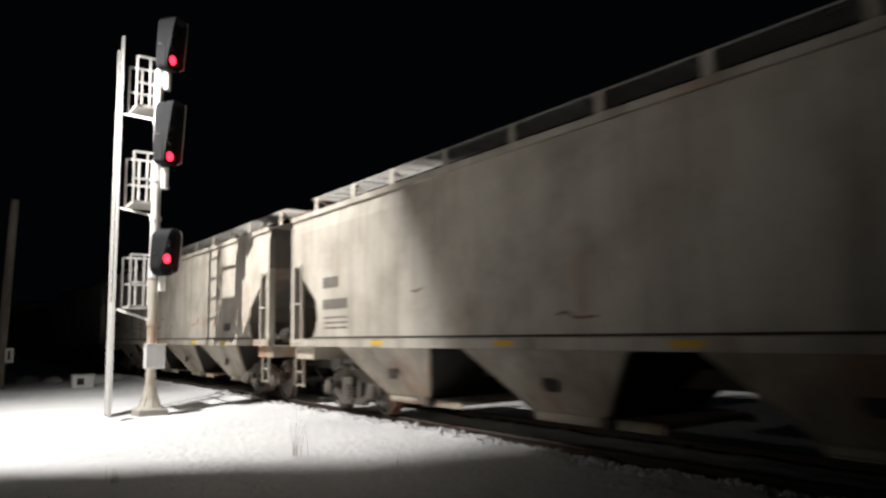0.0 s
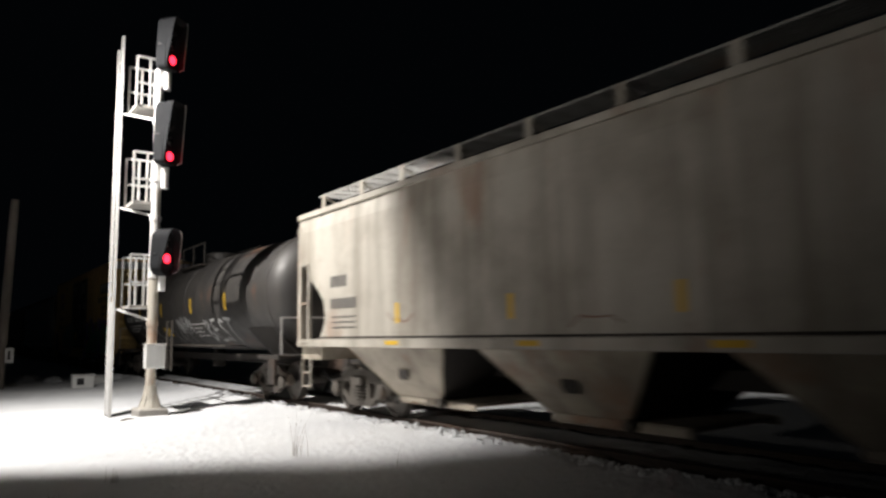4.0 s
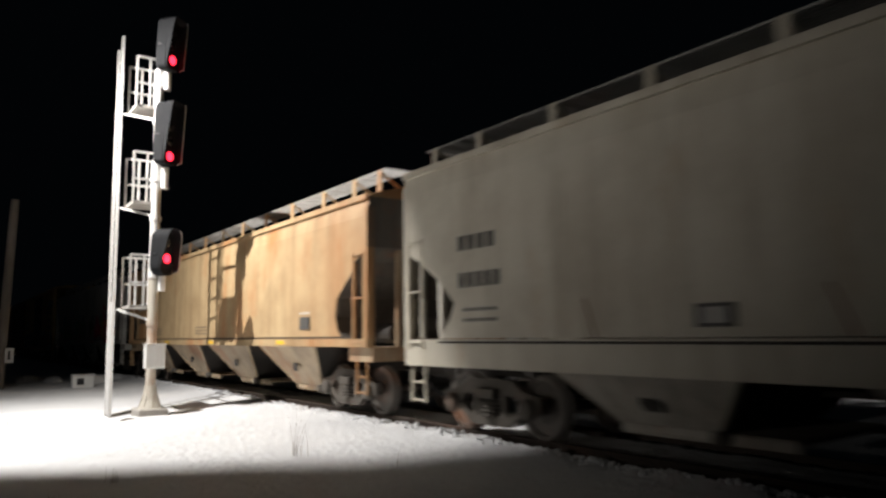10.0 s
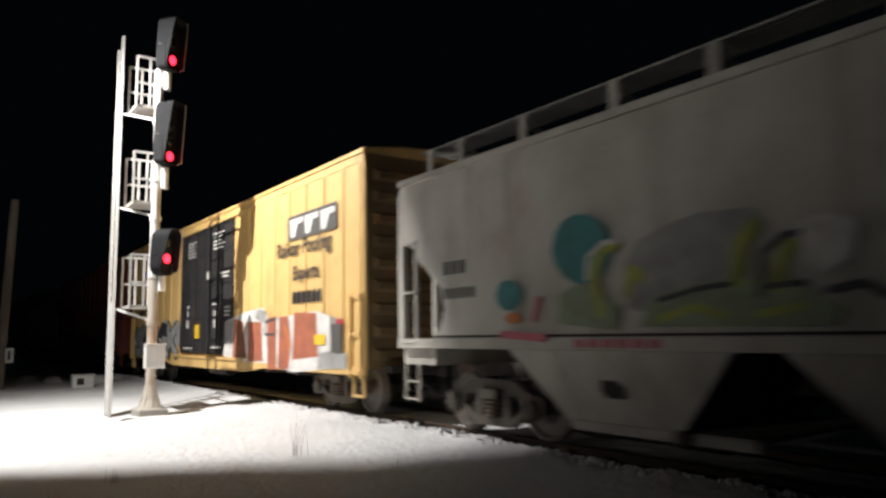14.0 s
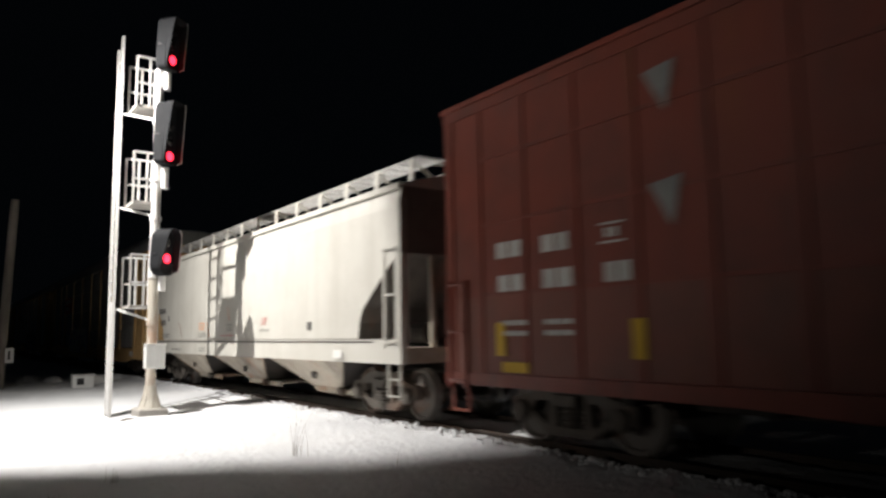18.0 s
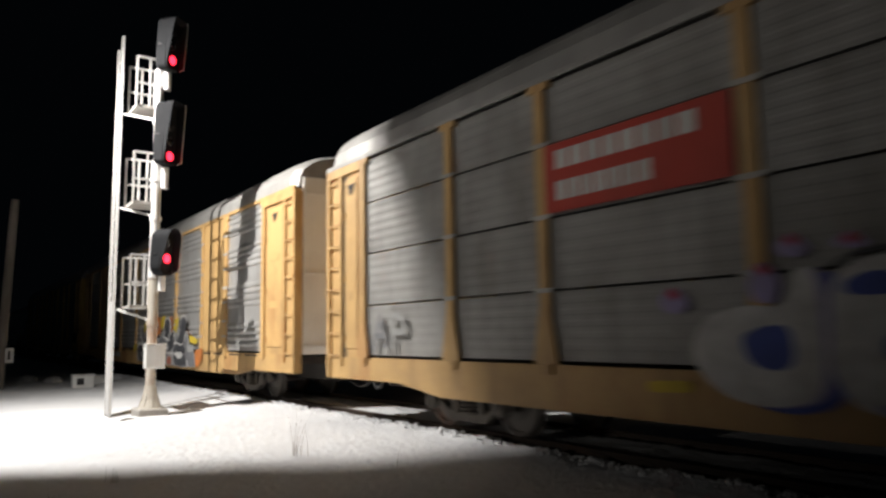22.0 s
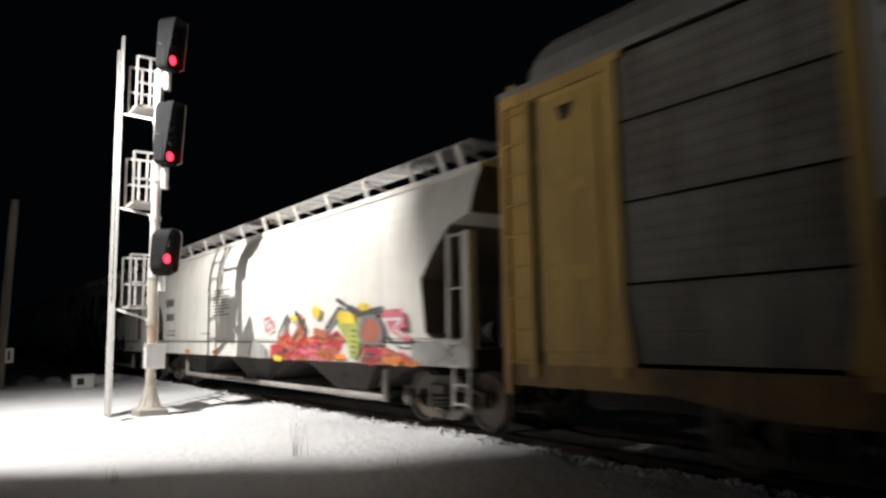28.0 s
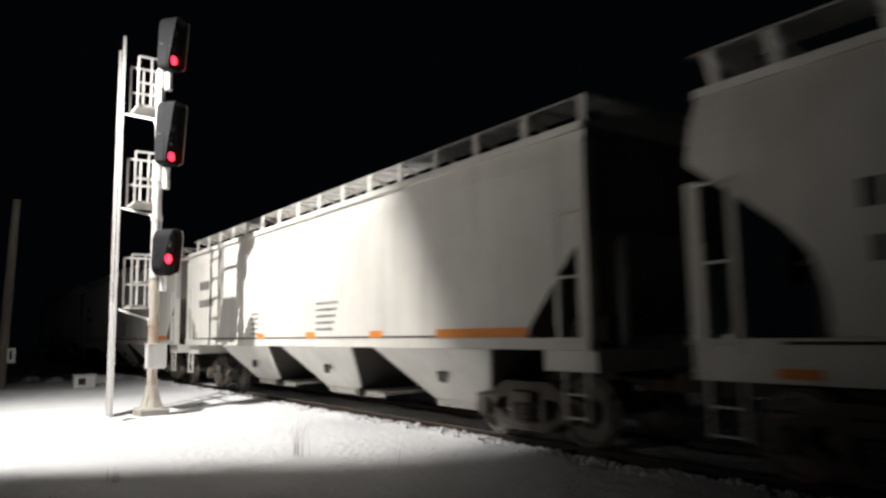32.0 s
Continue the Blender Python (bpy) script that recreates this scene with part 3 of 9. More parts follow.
    # roof walkway: edge-on grating bars on leaning brackets above the eave
    for s in (-1, 1):
        bm = bmesh.new()
        for k in range(8):
            y = walk_y - 0.08 * k
            box(bm, -h + 0.06, h - 0.06, s * y - 0.003, s * y + 0.003, walk_z - 0.028, walk_z)
        for k in range(int(L / 0.45)):
            x = -h + 0.1 + 0.45 * k
            box(bm, x - 0.003, x + 0.003, s * (walk_y - 0.557), s * (walk_y - 0.003), walk_z - 0.03, walk_z - 0.004)
        part("running_board", bm, M_GRATE, car)
        for sx in posts:
            x = sx - (front + rear) / 2
            if abs(x) > h:
                continue
            bm = bmesh.new()
            lean = 0.02
            ya, yb = s * (top_y + 0.03 if shoulder else walk_y + 0.03), s * (walk_y + 0.004)
            loft(bm, [[(x - post_w, ya, eave + 0.02), (x + post_w, ya, eave + 0.02), (x + post_w, ya - s * 0.03, eave + 0.02), (x - post_w, ya - s * 0.03, eave + 0.02)],
                      [(x - post_w - lean, yb, walk_z), (x + post_w - lean, yb, walk_z), (x + post_w - lean, yb - s * 0.03, walk_z), (x - post_w - lean, yb - s * 0.03, walk_z)]])
            bracket = part("walkway_bracket", bm, body_mat, car)
            bm = bmesh.new()
            beam_between(bm, (x, s * (walk_y - 0.02), walk_z - 0.05), (x, s * (walk_y - 0.55), eave + 0.22), 0.035)
            part("strut", bm, body_mat, bracket)
    for e in (-1, 1):
        bm = bmesh.new()
        box(bm, e * (h - 0.24) - 0.22, e * (h - 0.24) + 0.22, -walk_y + 0.56, walk_y - 0.56, walk_z - 0.022, walk_z - 0.016)
        end_board = part("end_walkway", bm, M_GRATE, car)
        for k in range(6):
            x = e * (h - 0.04 - 0.08 * k)
            bm = bmesh.new()
            box(bm, x - 0.003, x + 0.003, -walk_y + 0.56, walk_y - 0.56, walk_z - 0.015, walk_z + 0.010)
            part("grating_bar", bm, M_GRATE, end_board)
    # roof hatches
    n = max(4, int(L / 2.6))
    for k in range(n):
        x = -h + L * (k + 0.5) / n
        bm = bmesh.new()
        box(bm, x - 0.75, x + 0.75, -0.25, 0.25, eave + 0.30, eave + 0.48, 0.03)
        part("roof_hatch", bm, body_mat, car)
    # bays: funnels with side sheets that lean inwards from the sill, slope sheets and a sliding outlet gate
    for right in centres:
        top = 1.025 if deep_sill else 1.305
        xc = -h + right
        wide, foot, low = bay_half, bay_foot, 0.44
        ytop, ylow = 1.575 if deep_sill else 1.585, bay_in
        bm = bmesh.new()
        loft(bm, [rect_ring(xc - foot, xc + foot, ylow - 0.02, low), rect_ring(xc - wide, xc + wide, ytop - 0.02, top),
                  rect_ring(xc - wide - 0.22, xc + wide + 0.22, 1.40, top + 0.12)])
        # slope sheets take the underframe's near-black: shade between the bays as colour
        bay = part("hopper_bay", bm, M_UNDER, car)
        for sd in (-1, 1):
            bm = bmesh.new()
            loft(bm, [[(xc - foot, sd * (ylow - 0.015), low), (xc + foot, sd * (ylow - 0.015), low), (xc + foot, sd * ylow, low), (xc - foot, sd * ylow, low)],
                      [(xc - wide, sd * (ytop - 0.015), top), (xc + wide, sd * (ytop - 0.015), top), (xc + wide, sd * ytop, top), (xc - wide, sd * ytop, top)]])
            sheet = part("bay_side_sheet", bm, under, bay)
            for e in (-1, 1):
                bm = bmesh.new()
                beam_between(bm, (xc + e * (foot + 0.01), sd * (ylow - 0.01), low), (xc + e * (wide + 0.01), sd * (ytop - 0.02), top), 0.05, 0.04)
                part("sheet_flange", bm, under, sheet)
            ym = ylow + (ytop - ylow) * 0.52
            bm = bmesh.new()
            for k in range(3):
                box(bm, xc - 0.13 + 0.05 * k, xc + 0.10 + 0.05 * k, sd * (ym + 0.012 + 0.02 * k), sd * (ym + 0.03 + 0.02 * k), low + (top - low) * 0.44 - 0.03 * k, low + (top - low) * 0.60 - 0.03 * k)
            part("vibrator_bracket", bm, M_UNDER, sheet)
        bm = bmesh.new()
        box(bm, xc - foot - 0.03, xc + foot + 0.03, -bay_in + 0.02, bay_in - 0.02, 0.34, 0.436, 0.01)
        part("outlet_gate", bm, under, bay)
        bm = bmesh.new()
        box(bm, xc + foot + 0.10, xc + foot + 0.82, -bay_in + 0.08, bay_in - 0.08, 0.36, 0.43, 0.01)
        for yy in (-bay_in + 0.04, bay_in - 0.08):
            box(bm, xc - foot, xc + foot + 0.85, yy, yy + 0.04, 0.31, 0.41)
        part("gate_slide", bm, under, bay)
        bm = bmesh.new()
        tube(bm, (xc + foot + 0.06, -bay_in - 0.12, 0.39), (xc + foot + 0.06, -bay_in + 0.035, 0.39), 0.08, seg=10)
        part("gate_capstan", bm, M_TRUCK, bay)
    inner = h - 1.9
    step = 2 * inner / bays
    for k in range(0 if centres else bays):
        x = -inner + step * (k + 0.5)
        top = 1.025 if deep_sill else 1.305
        hx = step / 2 - 0.02
        bm = bmesh.new()
        loft(bm, [rect_ring(x - 0.55, x + 0.55, 1.02, 0.46), rect_ring(x - 0.60, x + 0.60, 1.06, 0.52), rect_ring(x - hx, x + hx, 1.20, top)])
        bay = part("hopper_bay", bm, under, car)
        for sd in (-1, 1):
            bm = bmesh.new()
            wide = min(hx - 0.25, 1.45)
            loft(bm, [[(x - 0.64, sd * 1.07, 0.50), (x + 0.64, sd * 1.07, 0.50), (x + 0.64, sd * 1.24, 0.50), (x - 0.64, sd * 1.24, 0.50)],
                      [(x - wide, sd * 1.205, top), (x + wide, sd * 1.205, top), (x + wide, sd * 1.48, top), (x - wide, sd * 1.48, top)]])
            part("bay_side_sheet", bm, under, bay)
        bm = bmesh.new()
        box(bm, x - 0.66, x + 0.66, -1.15, 1.15, 0.30, 0.458)
        part("outlet_gate", bm, M_TRUCK, bay)
        bm = bmesh.new()
        lathe(bm, [(0, 0.17), (-0.03, 0.17), (-0.04, 0.12)], (x, -1.345, 0.88), "y", 14)
        part("vibrator_bracket", bm, M_UNDER, bay)
    bm = bmesh.new()
    box(bm, -h + 0.3, h - 0.3, -0.16, 0.16, 0.80, 1.04)
    part("centre_sill", bm, M_UNDER, car)
    if pipe:
        bm = bmesh.new()
        a, b = -h + 3.6, h - 2.75
        tube(bm, (a, -1.38, 0.42), (b, -1.38, 0.42), 0.06, seg=10)
        for x in (a, b):
            tube(bm, (x, -1.38, 0.36), (x, -1.38, 0.92), 0.06, seg=10)
        part("discharge_pipe", bm, M_PIPE, car)
    inset = 1.5 if deep_sill else 1.75
    add_trucks(car, (-h + inset, h - inset))
    add_couplers(car, h)
    return car


# ---------------------------------------------------------------- boxcars
def boxcar(front, rear, label, body_mat, door_mat, door, ribs, roof_mat, end_mat=None, belly=0.0):
    car = car_root("boxcar", front, rear, label, "boxcar")
    L = front - rear
    h = L / 2
    c = (front + rear) / 2
    bm = bmesh.new()
    loft(bm, [rect_ring(-h, h, 1.52, 0.90), rect_ring(-h, h, 1.52, 4.92)])
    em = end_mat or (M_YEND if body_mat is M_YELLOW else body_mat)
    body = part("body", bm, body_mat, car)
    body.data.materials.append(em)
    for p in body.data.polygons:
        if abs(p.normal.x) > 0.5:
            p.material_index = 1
    for s in (-1, 1):
        for a, b in ((-h, door[1] - c - 0.08), (door[0] - c + 0.08, h)):
            bm = bmesh.new()
            box(bm, a + 0.002, b, s * 1.5235, s * 1.576, 0.974, 4.757)
            part("side_sheet", bm, body_mat, car)
    bm = bmesh.new()
    loft(bm, [rect_ring(-h - 0.03, h + 0.03, 1.62, 4.924), rect_ring(-h - 0.03, h + 0.03, 1.62, 5.00), rect_ring(-h - 0.03, h + 0.03, 0.8, 5.11), rect_ring(-h - 0.03, h + 0.03, 0.15, 5.15)])
    part("roof", bm, roof_mat, car)
    n = 14
    for k in range(n):
        x = -h + L * (k + 0.5) / n
        bm = bmesh.new()
        prism(bm, [(x - 0.05, 5.0), (x + 0.05, 5.0), (x + 0.05, 5.16), (x - 0.05, 5.16)], -1.0, 1.0)
        part("roof_rib", bm, roof_mat, car)
    for s in (-1, 1):
        bm = bmesh.new()
        mid = 3.2
        prism(bm, [(-h, 0.97), (h, 0.97), (h, 0.80), (mid + 1.2, 0.78), (mid, 0.78 - belly), (-mid, 0.78 - belly), (-mid - 1.2, 0.78), (-h, 0.80)], s * 1.523, s * 1.60)
        part("side_sill", bm, body_mat, car)
        bm = bmesh.new()
        box(bm, -h, h, s * 1.523, s * 1.59, 4.76, 4.92)
        part("top_chord", bm, body_mat, car)
    d0, d1 = door[1] - c, door[0] - c
    for sx in ribs:
        x = sx - c
        for s in (-1, 1):
            bm = bmesh.new()
            prism_x = [(x - 0.10, s * 1.523), (x - 0.05, s * 1.60), (x + 0.05, s * 1.60), (x + 0.10, s * 1.523)]
            loft(bm, [[(a, b, 0.972) for a, b in prism_x], [(a, b, 4.758) for a, b in prism_x]])
            part("side_post", bm, body_mat, car)
    # doors: two leaves with frames, locking bars
    for s in (-1, 1):
        mid = (d0 + d1) / 2
        for a, b in ((d0, mid), (mid, d1)):
            bm = bmesh.new()
            box(bm, a + 0.03, b - 0.03, s * 1.523, s * 1.565, 1.05, 4.74)
            leaf = part("door", bm, door_mat, car)
            for z in (1.08, 2.05, 3.0, 3.9, 4.64):
                bm = bmesh.new()
                box(bm, a + 0.16, b - 0.16, s * 1.565, s * 1.588, z, z + 0.07)
                part("door_stiffener", bm, door_mat, leaf)
            for x in (a + 0.06, b - 0.14):
                bm = bmesh.new()
                box(bm, x, x + 0.08, s * 1.565, s * 1.592, 1.06, 4.72)
                part("door_edge", bm, door_mat, leaf)
            xm = a + (b - a) * 0.62
            for x, rad in ((xm, 0.025), (xm - 0.3, 0.02)):
                bm = bmesh.new()
                tube(bm, (x, s * 1.60, 1.1), (x, s * 1.60, 4.7), rad, seg=8)
                part("locking_bar", bm, door_mat, leaf)
        bm = bmesh.new()
        box(bm, d0 - 0.6, d1 + 0.9, s * 1.602, s * 1.64, 0.93, 1.0)
        part("door_track", bm, body_mat, car)
        bm = bmesh.new()
        box(bm, d0 - 0.6, d1 + 0.9, s * 1.592, s * 1.64, 4.70, 4.755)
        part("door_track", bm, body_mat, car)
    for e in (-1, 1):
        for k in range(9):
            z = 1.15 + 0.42 * k
            bm = bmesh.new()
            y = 1.40
            loft(bm, [[(e * h, -y, z - 0.10), (e * h, y, z - 0.10), (e * h, y, z + 0.14), (e * h, -y, z + 0.14)],
                      [(e * (h + 0.07), -y + 0.1, z - 0.04), (e * (h + 0.07), y - 0.1, z - 0.04), (e * (h + 0.07), y - 0.1, z + 0.08), (e * (h + 0.07), -y + 0.1, z + 0.08)]])
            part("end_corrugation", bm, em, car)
        bm = bmesh.new()
        box(bm, e * (h - 0.15), e * (h + 0.28), -1.2, 1.2, 0.84, 0.96)
        part("end_platform", bm, M_UNDER, car)
        ladder(car, e * (h - 0.50), e * (h - 0.10), -1.615, 0.75, 2.3, body_mat, 0.42)
        bm = bmesh.new()
        box(bm, e * (h - 0.50), e * (h - 0.46), -1.56, -1.52, 0.42, 0.80)
        box(bm, e * (h - 0.12), e * (h - 0.08), -1.56, -1.52, 0.42, 0.80)
        box(bm, e * (h - 0.50), e * (h - 0.08), -1.57, -1.51, 0.40, 0.44)
        part("sill_step", bm, body_mat, car)
    bm = bmesh.new()
    box(bm, -h + 0.4, h - 0.4, -0.3, 0.3, 0.55, 0.88)
    for k in range(8):
        x = -h + 3.3 + k * (L - 6.6) / 7
        box(bm, x - 0.07, x + 0.07, -1.45, 1.45, 0.68, 0.89)
    part("underframe", bm, M_UNDER, car)
    bm = bmesh.new()
    tube(bm, (-1.2, -0.9, 0.62), (0.4, -0.9, 0.62), 0.2, seg=14)
    part("brake_reservoir", bm, M_UNDER, car)
    add_trucks(car, (-h + 2.0, h - 2.0))
    add_couplers(car, h, 0.75)
    return car


# ---------------------------------------------------------------- autoracks
def corrugated(bm, x0, x1, z0, z1, y, depth, pitch):
    n = max(2, int((z1 - z0) / pitch))
    rows = []
    for k in range(n):
        a = z0 + (z1 - z0) * k / n
        p = (z1 - z0) / n
        rows += [(a, y), (a + 0.35 * p, y), (a + 0.5 * p, y - depth), (a + 0.85 * p, y - depth)]
    rows.append((z1, y))
    rows += [(z1, y + 0.02), (z0, y + 0.02)]
    loft(bm, [[(x0, yy, z) for z, yy in rows], [(x1, yy, z) for z, yy in rows]])


def autorack(front, rear, label, post_mat, panel_mat, posts, solid=(), rows=(1.16, 2.06, 3.0, 3.95, 4.78), depth=0.03, pitch=0.10, flare=False, groups=None, sill_mat=None, sill_low=0.56, roof_in=0.06, clips=(), slots=False, end_door_mat=None):
    car = car_root("autorack_car", front, rear, label, "autorack car")
    L = front - rear
    h = L / 2
    c = (front + rear) / 2
    bm = bmesh.new()
    out = [(-h, sill_low + 0.16), (-h + 2.6, sill_low + 0.16), (-h + 3.8, sill_low), (h - 3.8, sill_low), (h - 2.6, sill_low + 0.16), (h, sill_low + 0.16), (h, 1.12), (-h, 1.12)]
    prism(bm, out, -1.56, -1.44)
    prism(bm, out, 1.44, 1.56)
    part("side_sill", bm, sill_mat or post_mat, car)
    bm = bmesh.new()
    box(bm, -h, h, -1.44, 1.44, 0.92, 1.08)
    part("deck", bm, M_UNDER, car)
    bm = bmesh.new()
    box(bm, -h + 0.3, h - 0.3, -0.35, 0.35, 0.5, 0.92)
    part("centre_sill", bm, M_UNDER, car)
    for zd in (2.3, 3.55):
        bm = bmesh.new()
        box(bm, -h + 0.8, h - 0.8, -1.40, 1.40, zd, zd + 0.06)
        part("inner_deck", bm, M_UNDER, car)
    xs = sorted(p - c for p in posts)
    for x in xs:
        for s in (-1, 1):
            bm = bmesh.new()
            box(bm, x - 0.09, x + 0.09, s * 1.50, s * 1.60, 1.0, 4.85)
            if flare:
                prism(bm, [(x - 0.09, 1.85), (x + 0.09, 1.85), (x + 0.22, 1.13), (x - 0.22, 1.13)], s * 1.56, s * 1.605)
            box(bm, x - 0.2, x + 0.2, s * 1.52, s * 1.605, 4.70, 4.86)
            part("rack_post", bm, post_mat, car)
    if clips:
        bm = bmesh.new()
        box(bm, -0.17, 0.17, -1.612, -1.602, -0.03, 0.03)
        shared_mesh("post_clip", bm, M_ALU_DULL)
        for x in xs[1:-1]:
            for z in clips:
                o = new("post_clip", TRUCK_MESH["post_clip"])
                o.parent = car
                o.location = (x, 0, z)
    if slots:
        for a, b in zip(xs, xs[1:]):
            for q in (0.12, 0.56):
                # near-black bar painted as the shade inside a hole in the sill
                bm = bmesh.new()
                box(bm, a + (b - a) * q, a + (b - a) * (q + 0.30), -1.566, -1.555, 1.055, 1.095)
                part("sill_slot", bm, M_UNDER, car)
    sol = [tuple(sorted((a - c, b - c))) for a, b in solid]
    edges = xs
    for a, b in zip(edges, edges[1:]):
        mid = (a + b) / 2
        filled = any(p <= mid <= q for p, q in sol)
        for s in (-1, 1):
            if filled:
                bm = bmesh.new()
                box(bm, a + 0.08, b - 0.08, s * 1.53, s * 1.57, 1.13, 4.84)
                part("solid_panel", bm, post_mat, car)
                continue
            if s == 1:
                bm = bmesh.new()
                box(bm, a + 0.08, b - 0.08, 1.53, 1.56, 1.14, 4.78)
                part("side_panel", bm, panel_mat, car)
                continue
            for z0, z1 in zip(rows, rows[1:]):
                bm = bmesh.new()
                if groups:
                    prof = [(z0 + 0.015, -1.535)]
                    for g0, g1 in groups:
                        lo, hi = z0 + (z1 - z0) * g0, z0 + (z1 - z0) * g1
                        zz = lo
                        while zz + 0.12 < hi:
                            prof += [(zz + 0.059 - 0.059 * math.cos(math.pi * q / 10), -1.535 - 0.034 * math.sin(math.pi * q / 10) ** 0.8) for q in range(11)]
                            zz += 0.158
                    prof += [(z1 - 0.02, -1.535), (z1 - 0.02, -1.515), (z0 + 0.015, -1.515)]
                    loft(bm, [[(a + 0.095, y, z) for z, y in prof], [(b - 0.095, y, z) for z, y in prof]])
                else:
                    corrugated(bm, a + 0.095, b - 0.095, z0 + 0.012, z1 - 0.02, -1.53, depth, pitch)
                part("side_panel", bm, panel_mat, car)
    # ends
    for e, lim in ((-1, xs[0]), (1, xs[-1])):
        a, b = (lim - 0.09, -h + 0.04) if e < 0 else (lim + 0.09, h - 0.04)
        for s in (-1, 1):
            bm = bmesh.new()
            box(bm, a, b, s * 1.50, s * 1.545, 0.95, 4.80)
            part("end_side_panel", bm, post_mat, car)
            bm = bmesh.new()
            box(bm, e * h, e * (h - 0.12), s * 1.40, s * 1.60, 0.72, 4.80)
            part("end_post", bm, post_mat, car)
            bm = bmesh.new()
            box(bm, e * (h - 0.62), e * (h - 0.52), s * 1.545, s * 1.60, 0.95, 4.75)
            part("grab_post", bm, post_mat, car)
        bm = bmesh.new()
        box(bm, a, b, -1.605, -1.547, 4.62, 4.84)
        part("end_gusset", bm, post_mat, car)
        lo, hi = sorted((lim + e * 0.22, e * (h - 0.72)))
        if hi - lo > 0.4:
            bm = bmesh.new()
            box(bm, lo, hi, -1.572, -1.547, 1.28, 4.52, 0.012)
            plate = part("access_panel", bm, post_mat, car)
            for z0, z1 in ((3.28, 3.42), (2.18, 2.34)):
                bm = bmesh.new()
                box(bm, lo + 0.18, hi - 0.18, -1.579, -1.5725, z0, z1)
                part("data_plate", bm, post_mat, plate)
            # raised dark wedge, standing for the shade in a slot opening
            bm = bmesh.new()
            xm = (lo + hi) / 2
            prism(bm, [(xm - 0.14, 4.40), (xm + 0.16, 4.40), (xm + 0.05, 4.20), (xm - 0.05, 4.20)], -1.582, -1.5725)
            part("lift_slot", bm, M_UNDER, plate)
            # thin dark strip on the flat panel imitates a shaded recess by the ladder
            bm = bmesh.new()
            gap = e * (h - 0.68)
            box(bm, gap - 0.05, gap + 0.05, -1.552, -1.546, 1.0, 4.6)
            part("door_gap", bm, M_UNDER, car)
            for z in (1.45, 2.6, 3.8):
                bm = bmesh.new()
                tube(bm, (lo + 0.02, -1.58, z - 0.07), (lo + 0.02, -1.58, z + 0.07), 0.02, seg=8)
                part("hinge", bm, post_mat, plate)
        for k in range(9):
            z = 1.15 + 0.42 * k
            bm = bmesh.new()
            tube(bm, (e * (h - 0.52), -1.60, z), (e * (h - 0.08), -1.60, z), 0.018, seg=6)
            part("rung", bm, post_mat, car)
        for s in (-1, 1):
            bm = bmesh.new()
            loft(bm, [[(e * (h - 0.06), s * 1.39, 1.12), (e * (h + 0.03), s * 1.39, 1.12), (e * (h + 0.22), s * 0.03, 1.12), (e * (h + 0.13), s * 0.03, 1.12)],
                      [(e * (h - 0.06), s * 1.39, 5.05), (e * (h + 0.03), s * 1.39, 5.05), (e * (h + 0.22), s * 0.03, 5.05), (e * (h + 0.13), s * 0.03, 5.05)]])
            door_leaf = part("end_door", bm, end_door_mat or post_mat, car)
            for z in (1.3, 2.9, 4.7):
                bm = bmesh.new()
                beam_between(bm, (e * (h + 0.05), s * 1.36, z), (e * (h + 0.235), s * 0.05, z), 0.05)
                part("door_rail", bm, end_door_mat or post_mat, door_leaf)
    # arched roof
    def arch(x, inset, drop):
        pts = []
        n = 12
        for k in range(n + 1):
            t = math.pi * k / n
            ct = math.cos(t)
            pts.append((x, (1.60 - inset) * math.copysign(abs(ct) ** 0.72, ct), 4.86 + (0.86 - drop) * math.sin(t) ** 0.9))
        return pts
    bm = bmesh.new()
    loft(bm, [arch(-h + roof_in, 0.12, 0.10), arch(-h + roof_in + 0.24, 0.02, 0.02), arch(-h + 0.8, 0, 0)] +
         [arch(-h + 0.8 + (L - 1.6) * k / 8, 0, 0) for k in range(1, 8)] + [arch(h - 0.8, 0, 0), arch(h - roof_in - 0.24, 0.02, 0.02), arch(h - roof_in, 0.12, 0.10)])
    part("roof", bm, M_ROOF, car)
    bm = bmesh.new()
    box(bm, -h, h, -1.61, -1.57, 4.79, 4.87)
    part("roof_rail", bm, M_ROOF if not solid else post_mat, car)
    add_trucks(car, (-h + 3.85, h - 3.85))
    add_couplers(car, h, 0.7)
    return car


